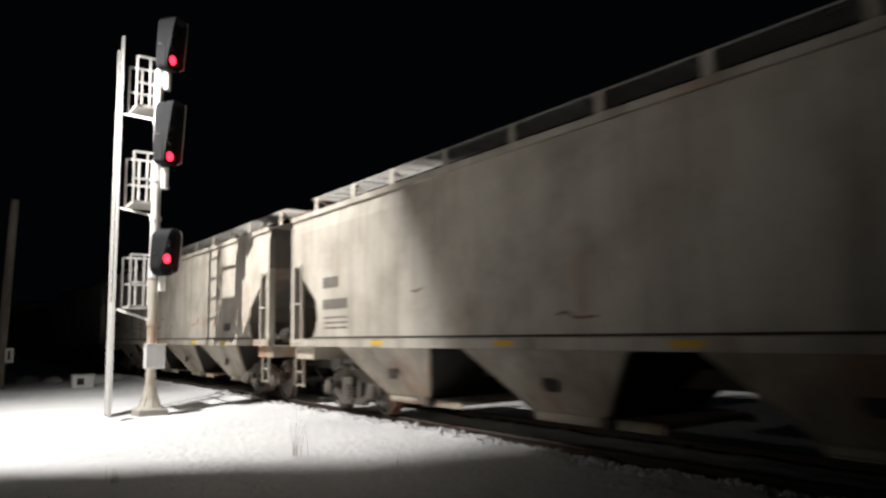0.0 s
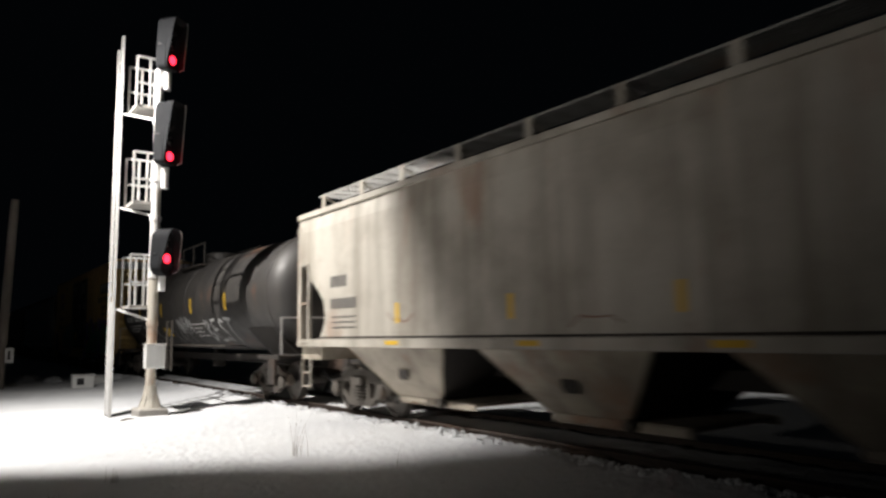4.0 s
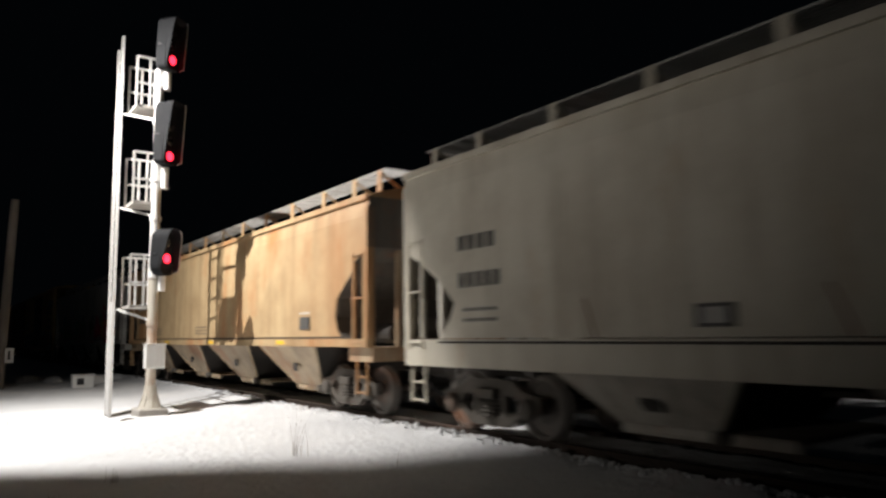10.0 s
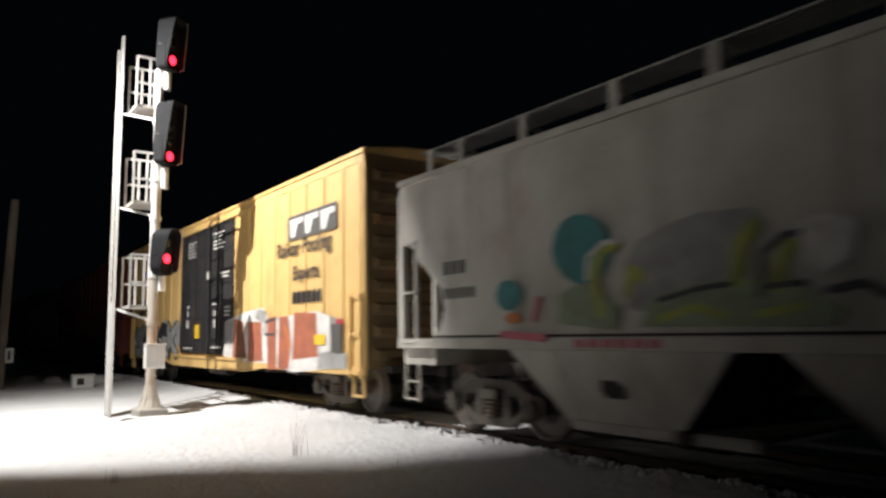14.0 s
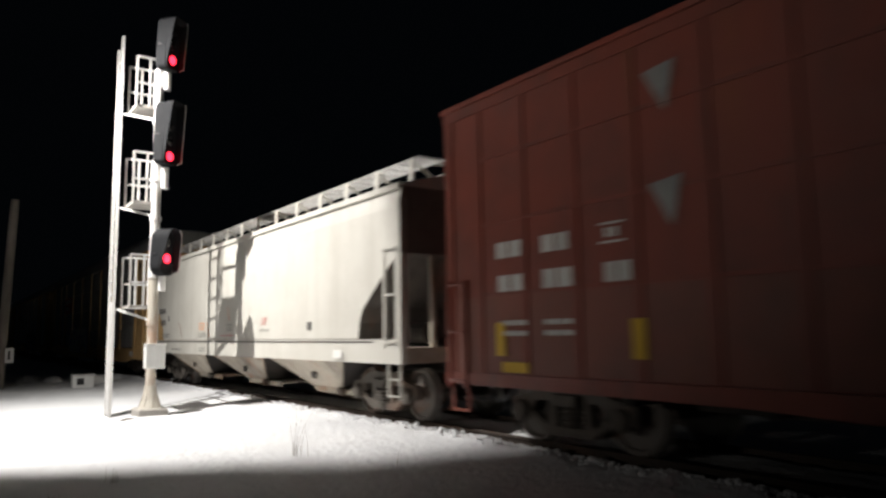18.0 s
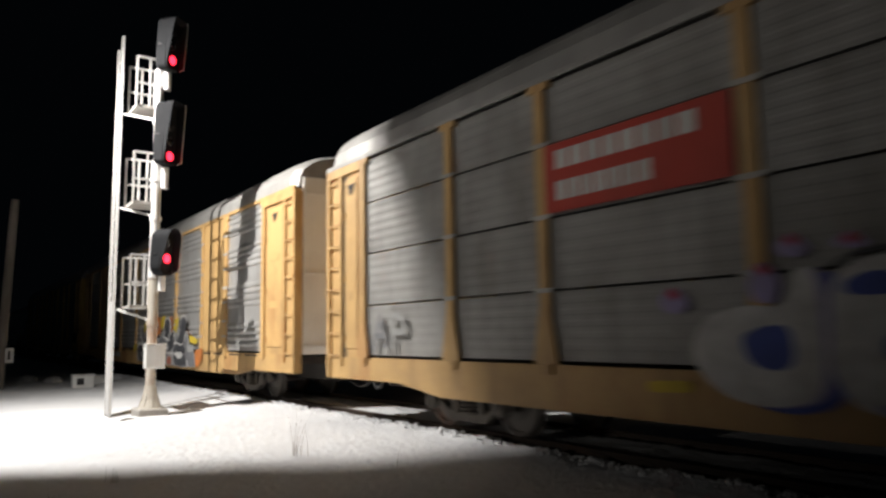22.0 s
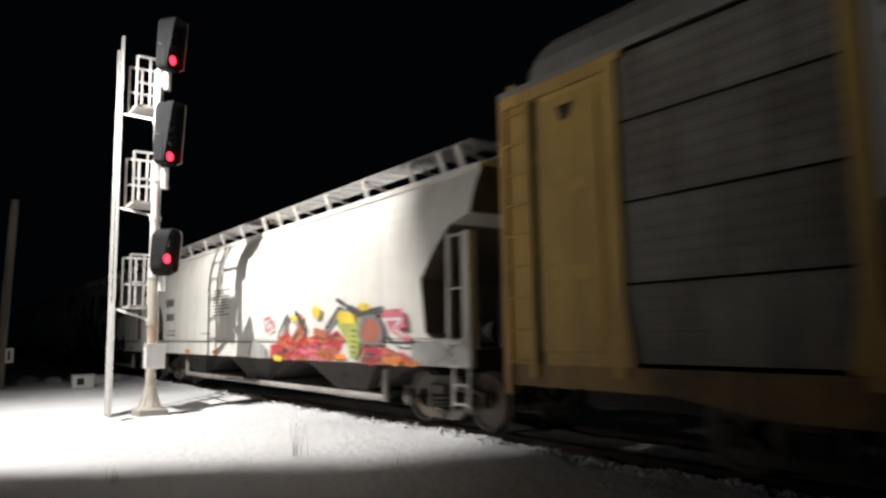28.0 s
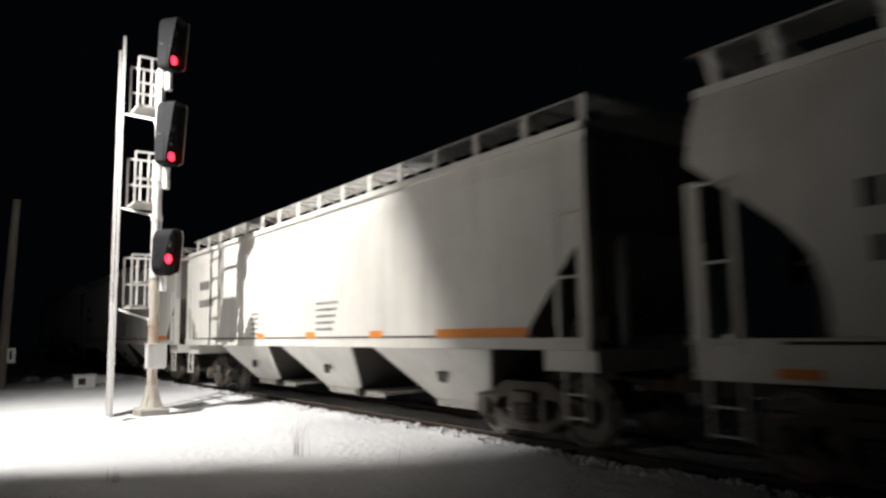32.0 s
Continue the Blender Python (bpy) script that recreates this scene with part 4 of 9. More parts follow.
# ---------------------------------------------------------------- tank car
def tank_car(front, rear):
    car = car_root("tank_car", front, rear, "black tank car with yellow reflective strips and chalky graffiti", "tank car")
    L = front - rear
    h = L / 2
    R, zc = 1.50, 2.62
    prof = [(-h, 0.15), (-h + 0.05, 0.70), (-h + 0.15, 1.05), (-h + 0.32, 1.30), (-h + 0.55, 1.45), (-h + 0.80, R)]
    prof += [(x, R) for x in (-h + 3.5, 0.0, h - 3.5)]
    prof += [(-a, r) for a, r in prof[5::-1]]
    bm = bmesh.new()
    lathe(bm, prof, (0, 0, zc), "x", 48)
    part("tank_shell", bm, M_TANK, car, smooth=True)
    for x in (-h + 0.80, -h + 4.6, 0.9, h - 4.6, h - 0.80):
        bm = bmesh.new()
        lathe(bm, [(-0.04, R + 0.001), (-0.03, R + 0.012), (0.03, R + 0.012), (0.04, R + 0.001)], (x, 0, zc), "x", 48)
        part("shell_seam", bm, M_TANK, car, smooth=True)
    bm = bmesh.new()
    lathe(bm, [(R - 0.05, 0.5), (R + 0.22, 0.5), (R + 0.26, 0.42), (R + 0.26, 0.1)], (0, 0, zc), "z", 24)
    part("manway", bm, M_TANK, car)
    for s in (-1, 1):
        bm = bmesh.new()
        for x in (-1.2, 0.0, 1.2):
            tube(bm, (x, s * 0.95, zc + 1.1), (x, s * 0.95, zc + 1.95), 0.022, seg=6)
        tube(bm, (-1.2, s * 0.95, zc + 1.95), (1.2, s * 0.95, zc + 1.95), 0.022, seg=6)
        part("top_railing", bm, M_UNDER, car)
        bm = bmesh.new()
        box(bm, -1.3, 1.3, s * 0.6, s * 1.1, zc + 1.22, zc + 1.26)
        part("top_platform", bm, M_UNDER, car)
        bm = bmesh.new()
        tube(bm, (-h + 2.7, s * 1.30, 1.28), (h - 2.7, s * 1.30, 1.28), 0.025, seg=8)
        part("safety_rail", bm, M_TRUCK, car)
        for e in (-1, 1):
            bm = bmesh.new()
            box(bm, e * (h - 2.6), e * (h + 0.1), s * 1.46, s * 1.52, 1.00, 1.10)
            part("side_rail", bm, M_UNDER, car)
    ladder(car, -0.95, -0.36, -1.52, 0.45, 2.1, M_TRUCK)
    for e in (-1, 1):
        bm = bmesh.new()
        box(bm, e * (h - 1.6), e * (h + 0.12), -1.5, 1.5, 1.02, 1.08)
        part("end_platform", bm, M_UNDER, car)
        bm = bmesh.new()
        loft(bm, [rect_ring(e * (h - 2.4), e * (h - 0.6), 0.5, 0.85), rect_ring(e * (h - 2.6), e * (h - 0.9), 1.25, 1.75)])
        part("saddle", bm, M_UNDER, car)
        bm = bmesh.new()
        for yy in (-1.45, 1.45):
            tube(bm, (e * (h + 0.08), yy, 1.08), (e * (h + 0.08), yy, 1.95), 0.022, seg=6)
        tube(bm, (e * (h + 0.08), -1.45, 1.95), (e * (h + 0.08), 1.45, 1.95), 0.022, seg=6)
        part("end_handrail", bm, M_ALU_DULL, car)
        bm = bmesh.new()
        box(bm, e * (h - 0.45), e * (h - 0.05), -1.56, -1.50, 0.42, 1.0)
        part("sill_step", bm, M_UNDER, car)
    bm = bmesh.new()
    box(bm, -h + 0.2, h - 0.2, -0.3, 0.3, 0.78, 1.0)
    tube(bm, (0, 0, 0.55), (0, 0, 1.2), 0.22, seg=14)
    part("centre_sill", bm, M_UNDER, car)
    c = (front + rear) / 2

    def surf(off):
        return lambda z: -(math.sqrt(max(0.01, (R + off) ** 2 - (z - zc) ** 2)))
    for sx in (-73.85, -70.80, -67.64, -64.12, -60.88):
        x = sx - c
        z0, z1 = (2.26, 2.72) if sx > -73 else (2.10, 2.92)
        stripe(car, x - 0.05, x + 0.09, z0, z1, M_REFLECT, surf=surf(0.008))
    stripe(car, -68.02 - c, -67.22 - c, 1.59, 1.87, M_REFLECT, surf=surf(0.008), name="placard_holder")
    bars(car, -73.1 - c, 2.16, 1.15, 0.2, M_MARKW, 4, surf=surf(0.008))
    bars(car, -71.8 - c, 2.16, 1.5, 0.2, M_MARKW, 6, surf=surf(0.008))
    for k in range(3):
        bars(car, -72.9 - c, 1.98 - 0.1 * k, 2.0 - 0.4 * k, 0.045, M_MARKW, 9, surf=surf(0.008), gap=0.2)
    for k in range(4):
        bars(car, -64.4 - c, 1.92 - 0.12 * k, (1.4, 1.0, 0.85, 1.2)[k], 0.03, M_MARKW, 8, surf=surf(0.008), gap=0.2)
    chalk = {
        "K": [[(0.1, 0), (0.2, 1)], [(0.9, 0.95), (0.15, 0.45), (0.95, 0.0)]],
        "S": [[(0.9, 0.85), (0.5, 1.0), (0.15, 0.75), (0.75, 0.35), (0.6, 0.02), (0.1, 0.1)]],
        "B": [[(0.1, 0), (0.15, 1), (0.8, 0.8), (0.2, 0.5), (0.9, 0.25), (0.1, 0)]],
        "E": [[(0.9, 1), (0.1, 0.95), (0.1, 0), (0.9, 0.05)], [(0.1, 0.5), (0.7, 0.55)]],
        "T": [[(0, 1), (1, 0.95)], [(0.5, 1), (0.45, 0)]],
    }
    for text, x0, step, z0, hh in (("KSK", -70.75, 0.80, 1.40, 0.66), ("BEST", -63.15, 0.62, 1.42, 0.62)):
        for k, ch in enumerate(text):
            bm = bmesh.new()
            for st in chalk[ch]:
                paint_stroke(bm, [(x0 - c + k * step + px * step * 0.8, z0 + pz * hh) for px, pz in st], 0.075, surf(0.010))
            part("chalk_letter", bm, S_COL["chalk"], car)
    # pale spill runs below the dome
    rng = random.Random(61)
    for k in range(8):
        bm = bmesh.new()
        x = -66.0 + 0.2 * k - c
        z = 1.62 + rng.uniform(0, 0.12)
        paint_stroke(bm, [(x, z), (x + 0.04, z + rng.uniform(0.35, 0.55)), (x + 0.15, z + rng.uniform(0.1, 0.3)), (x + 0.22, z + rng.uniform(-0.1, 0.4))], 0.05, surf(0.010 + 0.0004 * k))
        part("chalk_letter", bm, S_COL["chalk"], car)
    for k in range(7):
        bm = bmesh.new()
        x = rng.uniform(-66.9, -65.2) - c
        top = rng.uniform(1.6, 2.0)
        paint_stroke(bm, [(x, top), (x + rng.uniform(-0.04, 0.04), top - 0.15), (x + rng.uniform(-0.05, 0.05), top - rng.uniform(0.2, 0.4))], rng.uniform(0.03, 0.09), surf(0.004 + 0.0005 * k))
        part("spill_stain", bm, S_COL["smoke"], car, "pale dried spill")
    add_trucks(car, (-h + 1.5, h - 1.5))
    add_couplers(car, h, 0.7)
    return car


# ---------------------------------------------------------------- the train, car by car (front and rear at the clip's start)
def spaced(a, b, pitch):
    n = int(round(abs(b - a) / pitch))
    return [a + (b - a) * k / n for k in range(n + 1)]


def at(car):
    return next(c for o, c in CARS if o is car)


L_SCRAWL = 9.0


def grey_hoppers():
    for front, rear in ((4.7, -14.5), (-15.8, -35.0), (-36.25, -55.75)):
        car = hopper(front, rear, "dirty grey covered hopper car with rust streaks and dark grime", M_GREY, CUT_ROUND, 4, under_mat=M_BAY, centres=(3.72, 7.65, 11.65, 15.48),
                           posts=[rear + q for q in (0.3, 2.0, 3.5, 5.2, 6.9, 8.58, 10.15, 11.85, 13.54, 15.22, 16.65, 17.75, 18.8)], walk_y=1.15, walk_z=4.59)
        h = (front - rear) / 2
        bars(car, -h + 1.55, 2.46, 0.68, 0.22, M_MARK, 4)
        bars(car, -h + 1.55, 2.04, 1.05, 0.2, M_MARK, 6)
        for k in range(3):
            bars(car, -h + 1.6, 1.86 - 0.1 * k, 1.0, 0.035, M_MARK, 9, gap=0.3)
        rng = random.Random(int(-rear * 7))
        for x in (-6.1, -2.7, 0.2, 3.6, 6.3):
            stripe(car, x, x + 0.42, 1.355, 1.43, M_REFLECT, surf_off=0.037)
        if rear < -50:
            for sx in (-51.8, -48.9, -46.2, -43.5):
                stripe(car, sx - at(car), sx + 0.11 - at(car), 1.72, 2.06, M_REFLECT)
        if rear == -35.0:
            for k in range(14):
                x = -h + 3.9 + 0.42 * k + rng.uniform(-0.3, 0.3)
                z = rng.uniform(1.60, 1.98) + 0.02 * k
                bm = bmesh.new()
                paint_stroke(bm, [(x, z), (x + rng.uniform(0.15, 0.3), z + rng.uniform(-0.05, 0.05)), (x + rng.uniform(0.35, 0.6), z + rng.uniform(-0.06, 0.06))],
                             rng.uniform(0.02, 0.07), flat_side(0.006 + 0.0005 * k))
                part("scrape_mark", bm, S_COL["scrape"], car, "dull brown scrape mark")
        for k in range(2):
            x = -h + 2.9 + rng.uniform(0, L_SCRAWL)
            z = rng.uniform(1.62, 2.3)
            bm = bmesh.new()
            paint_stroke(bm, [(x + q * 0.16, z + rng.uniform(-0.09, 0.09)) for q in range(rng.randint(3, 6))], rng.uniform(0.018, 0.035), flat_side(0.006))
            part("scrawl", bm, S_COL["brown"], car, "rubbed brown scrawl")
        bm = bmesh.new()
        box(bm, h - 3.1, h - 2.7, -1.625, -1.603, 1.68, 1.88)
        part("placard_holder", bm, M_MARK, car)
        if rear == -35.0:
            for k in range(5):
                bm = bmesh.new()
                x = 3.4 + 0.5 * k
                paint_stroke(bm, [(x + rng.uniform(-0.1, 0.4), 1.72 + rng.uniform(0, 0.42)) for q in range(5)], 0.022, flat_side(0.006))
                part("scrawl", bm, S_COL["rustred"], car, "faint red scrawl")


def yellow_boxcar_one():
    f, r = -75.17, -93.62
    ribs = [-75.35] + spaced(-76.2, -82.1, 0.85) + spaced(-87.45, -92.5, 0.84) + [-93.45]
    car = boxcar(f, r, "yellow boxcar with black double doors and purple and teal graffiti", M_YELLOW, M_DOOR, (-82.3, -87.2), ribs, M_YELLOW, belly=0.2)
    c = at(car)
    for e in (-1, 1):
        bm = bmesh.new()
        h = (f - r) / 2
        box(bm, e * (h + 0.005), e * (h + 0.10), -1.56, 1.56, 4.58, 4.90)
        part("end_top_plate", bm, M_MARKW, car, "white painted end plate")
    daub(car, c, "purple", 0, [(-82.01, 1.41), (-82.07, 2.33), (-81.58, 2.41), (-81.32, 2.13), (-81.03, 2.48), (-80.61, 2.56), (-80.25, 2.29), (-79.87, 2.29), (-79.67, 1.81), (-80.00, 1.61), (-81.37, 1.41)])
    daub(car, c, "lilac", 0, [(-81.99, 2.1), (-81.89, 2.32), (-81.73, 2.2), (-81.73, 1.8)])
    daub(car, c, "white", 0, [(-81.30, 2.44), (-81.13, 2.69), (-80.84, 2.69), (-80.93, 2.49)])
    daub(car, c, "purple", 0, [(-79.70, 2.16), (-79.64, 2.35), (-79.42, 2.36), (-79.31, 2.09)])
    daub(car, c, "lilac", 0, [(-79.04, 2.08), (-78.87, 2.49), (-78.65, 2.55), (-78.46, 2.29), (-78.54, 1.97)])
    daub(car, c, "purple", 0, [(-78.51, 1.73), (-78.43, 2.38), (-78.19, 2.51), (-77.99, 2.35), (-77.85, 2.37), (-77.79, 1.81), (-78.01, 1.54)])
    daub(car, c, "lilac", 0, [(-77.87, 2.3), (-77.77, 2.53), (-77.55, 2.5), (-77.50, 2.27)])
    daub(car, c, "purple", 0, [(-77.56, 2.1), (-77.49, 2.4), (-77.20, 2.38), (-77.03, 2.47), (-76.86, 2.31), (-76.98, 2.12)])
    daub(car, c, "purple", 0, [(-76.06, 1.99), (-75.90, 2.29), (-75.67, 2.35), (-75.46, 2.22), (-75.34, 2.03), (-75.20, 1.96), (-75.20, 1.83), (-75.20, 1.41), (-75.44, 1.45), (-75.93, 1.68)])
    daub(car, c, "lilac", 0, [(-75.43, 1.91), (-75.20, 1.92), (-75.25, 1.72), (-75.44, 1.74)])
    daub(car, c, "lilac", 0, [(-82.69, 0.57), (-82.42, 1.44), (-81.98, 1.47), (-81.82, 0.54)])
    daub(car, c, "smoke", 0, [(-76.48, 0.75), (-76.34, 1.14), (-75.95, 1.22), (-75.46, 1.07), (-75.40, 0.79)])
    daub(car, c, "lilac", 0, [(-75.58, 0.8), (-75.49, 1.45), (-75.20, 1.41), (-75.20, 0.82)])
    daub(car, c, "teal", 0, [(-81.98, 0.78), (-81.88, 1.18), (-81.25, 1.49), (-81.47, 1.8), (-81.42, 2.15), (-80.89, 2.33), (-80.38, 2.26), (-80.25, 1.93), (-79.89, 1.76), (-79.69, 1.06), (-79.80, 0.61), (-80.89, 0.57), (-81.72, 0.61)])
    daub(car, c, "teal", 0, [(-79.83, 1.46), (-79.79, 1.86), (-79.54, 2.3), (-78.89, 2.29), (-78.79, 1.93), (-78.54, 2.11), (-78.06, 1.77), (-77.79, 1.45), (-77.69, 0.83), (-78.49, 0.87), (-78.76, 0.62), (-79.80, 0.6)])
    daub(car, c, "teal", 0, [(-77.96, 1.28), (-77.97, 1.94), (-77.87, 2.22), (-77.41, 2.24), (-77.18, 2.13), (-76.78, 2.27), (-76.52, 2.38), (-76.14, 2.32), (-75.94, 2.06), (-75.87, 1.75), (-75.69, 1.45), (-75.89, 1.15), (-76.29, 1.11), (-76.20, 0.81), (-77.54, 0.82)])
    daub(car, c, "purple", 0, [(-78.63, 0.99), (-78.55, 1.44), (-78.25, 1.4), (-78.16, 0.88), (-78.40, 0.64)])
    daub(car, c, "lilac", 0, [(-79.07, 0.6), (-78.88, 0.82), (-78.46, 0.89), (-78.46, 0.61)])
    daub(car, c, "brown", 0.15, [(-81.17, 1.88), (-81.08, 2.16), (-80.61, 2.23), (-80.59, 1.88), (-81.08, 1.57), (-81.72, 1.13), (-81.87, 0.74)])
    daub(car, c, "brown", 0.14, [(-80.98, 1.59), (-80.66, 1.23), (-80.30, 0.8)])
    daub(car, c, "brown", 0.14, [(-80.30, 1.86), (-80.13, 1.46), (-79.88, 0.94)])
    daub(car, c, "brown", 0.17, [(-79.63, 1.81), (-79.50, 2.09), (-79.00, 2.22), (-78.95, 1.84), (-79.02, 1.27), (-78.81, 0.93)])
    daub(car, c, "brown", 0.15, [(-79.39, 1.48), (-79.44, 1.07)])
    daub(car, c, "brown", 0.17, [(-78.54, 1.99), (-78.21, 1.64), (-77.89, 1.28), (-77.75, 0.87)])
    daub(car, c, "brown", 0.19, [(-77.73, 2.16), (-77.60, 1.82), (-77.43, 1.45), (-77.21, 1.05), (-77.04, 0.8)])
    daub(car, c, "brown", 0.22, [(-77.12, 2.02), (-76.65, 2.25), (-76.22, 2.26), (-76.08, 1.99), (-76.39, 1.77), (-76.60, 1.45), (-76.76, 0.79)])
    daub(car, c, "brown", 0.16, [(-76.55, 1.53), (-76.31, 1.14), (-76.25, 0.87)])
    daub(car, c, "brown", 0.2, [(-75.86, 1.74), (-75.76, 1.43), (-75.64, 1.05)])
    daub(car, c, "brown", 0.12, [(-81.82, 0.79), (-80.00, 0.77), (-78.77, 0.85)])
    daub(car, c, "teal", 0.05, [(-80.89, 1.73), (-80.70, 2.02)])
    daub(car, c, "palegreen", 0.06, [(-79.19, 1.99), (-79.13, 1.55)])
    daub(car, c, "char", 0, [(-79.43, 1.8), (-79.16, 1.82), (-79.16, 1.63), (-79.39, 1.62)])
    daub(car, c, "char", 0.04, [(-79.24, 1.61), (-78.55, 1.62)])
    daub(car, c, "palegreen", 0.07, [(-79.79, 1.36), (-79.60, 0.97)])
    daub(car, c, "palegreen", 0.08, [(-78.15, 1.46), (-77.96, 1.01)])
    daub(car, c, "lilac", 0.06, [(-80.52, 2.09), (-80.30, 2.0)])
    daub(car, c, "palegreen", 0.07, [(-77.22, 1.79), (-76.95, 1.37)])
    daub(car, c, "tan", 0, [(-89.95, 0.99), (-89.98, 1.5), (-89.80, 1.95), (-89.45, 2.05), (-89.15, 1.9), (-88.95, 2.2), (-88.6, 2.45), (-88.3, 2.3), (-88.0, 2.3), (-87.6, 2.38),
                             (-87.3, 2.3), (-87.0, 2.5), (-86.6, 2.3), (-86.2, 2.42), (-85.8, 2.2), (-85.75, 0.99)])
    daub(car, c, "smoke", 0, [(-89.85, 1.0), (-89.75, 1.62), (-89.4, 1.72), (-89.12, 1.4), (-88.9, 1.2), (-88.5, 1.5), (-88.1, 1.2), (-87.6, 1.45), (-87.2, 1.2), (-86.6, 1.5), (-86.0, 1.3), (-85.8, 1.0)])
    daub(car, c, "tan", 0, [(-89.93, 1.81), (-89.60, 2.0), (-89.23, 1.92), (-89.17, 1.31), (-89.29, 0.99), (-89.87, 0.99)])
    daub(car, c, "smoke", 0.16, [(-89.70, 1.74), (-89.36, 1.80), (-89.30, 1.50), (-89.62, 1.34)])
    daub(car, c, "char", 0.10, [(-89.55, 1.66), (-89.40, 1.60)])
    daub(car, c, "palegreen", 0, [(-89.0, 1.91), (-88.9, 2.12), (-88.76, 2.29), (-88.50, 2.38), (-88.35, 2.32), (-88.28, 1.95), (-88.31, 1.57), (-88.97, 1.58)])
    daub(car, c, "smoke", 0.13, [(-88.9, 1.72), (-88.72, 2.2), (-88.44, 2.2), (-88.40, 1.68)])
    daub(car, c, "tan", 0, [(-88.78, 1.93), (-88.57, 1.95), (-88.61, 1.73), (-88.77, 1.74)])
    daub(car, c, "palegreen", 0, [(-88.98, 1.51), (-88.31, 1.55), (-88.25, 1.2), (-88.35, 0.99), (-88.84, 0.99)])
    daub(car, c, "smoke", 0.09, [(-88.9, 1.42), (-88.45, 1.44), (-88.40, 1.08), (-88.85, 1.05)])
    daub(car, c, "tan", 0, [(-88.78, 1.32), (-88.50, 1.35), (-88.55, 1.19), (-88.76, 1.19)])
    daub(car, c, "palegreen", 0, [(-88.13, 2.11), (-87.8, 2.25), (-87.56, 2.19), (-87.42, 1.78), (-87.40, 1.3), (-87.51, 0.99), (-88.13, 0.99), (-88.18, 1.5)])
    daub(car, c, "tan", 0.12, [(-88.02, 1.25), (-87.88, 1.95), (-87.66, 1.25)])
    daub(car, c, "smoke", 0.07, [(-88.10, 1.1), (-87.90, 2.1), (-87.55, 2.05)])
    daub(car, c, "smoke", 0, [(-87.35, 2.28), (-87.1, 2.42), (-86.86, 2.45), (-86.61, 2.16), (-86.62, 1.6), (-86.75, 1.03), (-87.38, 1.0)])
    daub(car, c, "tan", 0.10, [(-87.2, 1.2), (-87.15, 2.0), (-86.85, 2.1), (-86.82, 1.65), (-87.1, 1.55)])
    daub(car, c, "palegreen", 0, [(-86.59, 2.36), (-86.14, 2.38), (-85.79, 2.17), (-85.75, 1.6), (-85.88, 1.07), (-86.64, 0.99)])
    daub(car, c, "char", 0.12, [(-86.4, 1.2), (-86.35, 2.05), (-86.0, 1.9)])
    daub(car, c, "smoke", 0, [(-89.87, 0.90), (-86.36, 0.90), (-86.37, 0.76), (-88.4, 0.68), (-89.88, 0.66)])
    # owner's mark: dark panel with pale slanted shapes
    stripe(car, -78.6 - c, -76.15 - c, 3.62, 4.08, M_MARK, 0.008, "owner_panel")
    for k in range(3):
        bm = bmesh.new()
        x = -78.45 - c + k * 0.78
        paint_poly(bm, [(x, 3.68), (x + 0.18, 3.68), (x + 0.34, 3.92), (x + 0.62, 3.92), (x + 0.66, 4.02), (x + 0.05, 4.02)], flat_side(0.014))
        part("owner_mark", bm, M_MARKW, car)
    words(car, "Railcar Pooling", -79.05 - c, 3.24, 0.42, M_MARK, 0.010)
    words(car, "Experts", -78.2 - c, 2.86, 0.40, M_MARK, 0.010)
    bars(car, -78.2 - c, 2.60, 1.2, 0.14, M_MARK, 6, 0.008)
    # crossed emblem in blue and red
    for pts, col in (([(-91.46, 4.28), (-91.08, 4.11), (-90.8, 3.91), (-90.85, 3.73), (-91.1, 3.53), (-91.44, 3.36)], "blue"), ([(-90.67, 4.10), (-90.18, 4.27)], "blue"),
                     ([(-90.69, 3.59), (-90.21, 3.32)], "blue"), ([(-91.49, 4.11), (-91.09, 3.90)], "pink"), ([(-91.48, 3.59), (-91.02, 3.76)], "pink"),
                     ([(-90.58, 3.92), (-90.15, 4.10)], "pink"), ([(-90.58, 3.76), (-90.16, 3.52)], "pink")):
        bm = bmesh.new()
        paint_stroke(bm, [(a - c, z) for a, z in pts], 0.14, flat_side(0.012))
        part("emblem", bm, S_COL[col], car)
    for x, w, n in ((-91.61, 0.36, 2), (-90.81, 0.72, 2)):
        bars(car, x - c, 2.66, w, 0.22, M_MARK, n, 0.008)
    for x, w, n in ((-92.11, 0.24, 1), (-91.62, 0.58, 2), (-90.77, 0.66, 2), (-89.86, 0.24, 1)):
        bars(car, x - c, 2.14, w, 0.24, M_MARK, n, 0.008)
    for x, z in ((-92.48, 3.88), (-92.48, 3.66), (-89.92, 3.84), (-89.92, 3.62)):
        bars(car, x - c, z, 0.60, 0.08, M_MARK, 5, 0.008, gap=0.16)
    bm = bmesh.new()
    box(bm, -89.49 - c, -89.23 - c, -1.612, -1.603, 4.42, 4.62)
    part("placard_holder", bm, M_MARK, car)
    daub(car, c, "black", 0, [(-92.80, 0.83), (-92.66, 1.9), (-92.14, 1.95), (-91.96, 1.62), (-91.45, 1.05), (-91.53, 0.86)])
    for pts in ([(-92.12, 1.9), (-91.92, 1.54), (-91.54, 0.96)], [(-92.45, 1.9), (-92.38, 1.5), (-92.10, 0.95)], [(-92.74, 1.3), (-92.62, 0.9)]):
        daub(car, c, "smoke", 0.07, pts)
    stripe(car, -92.35 - c, -91.95 - c, 1.25, 1.45, M_REFLECT, 0.014)
    door_marks(car, c, -87.2)


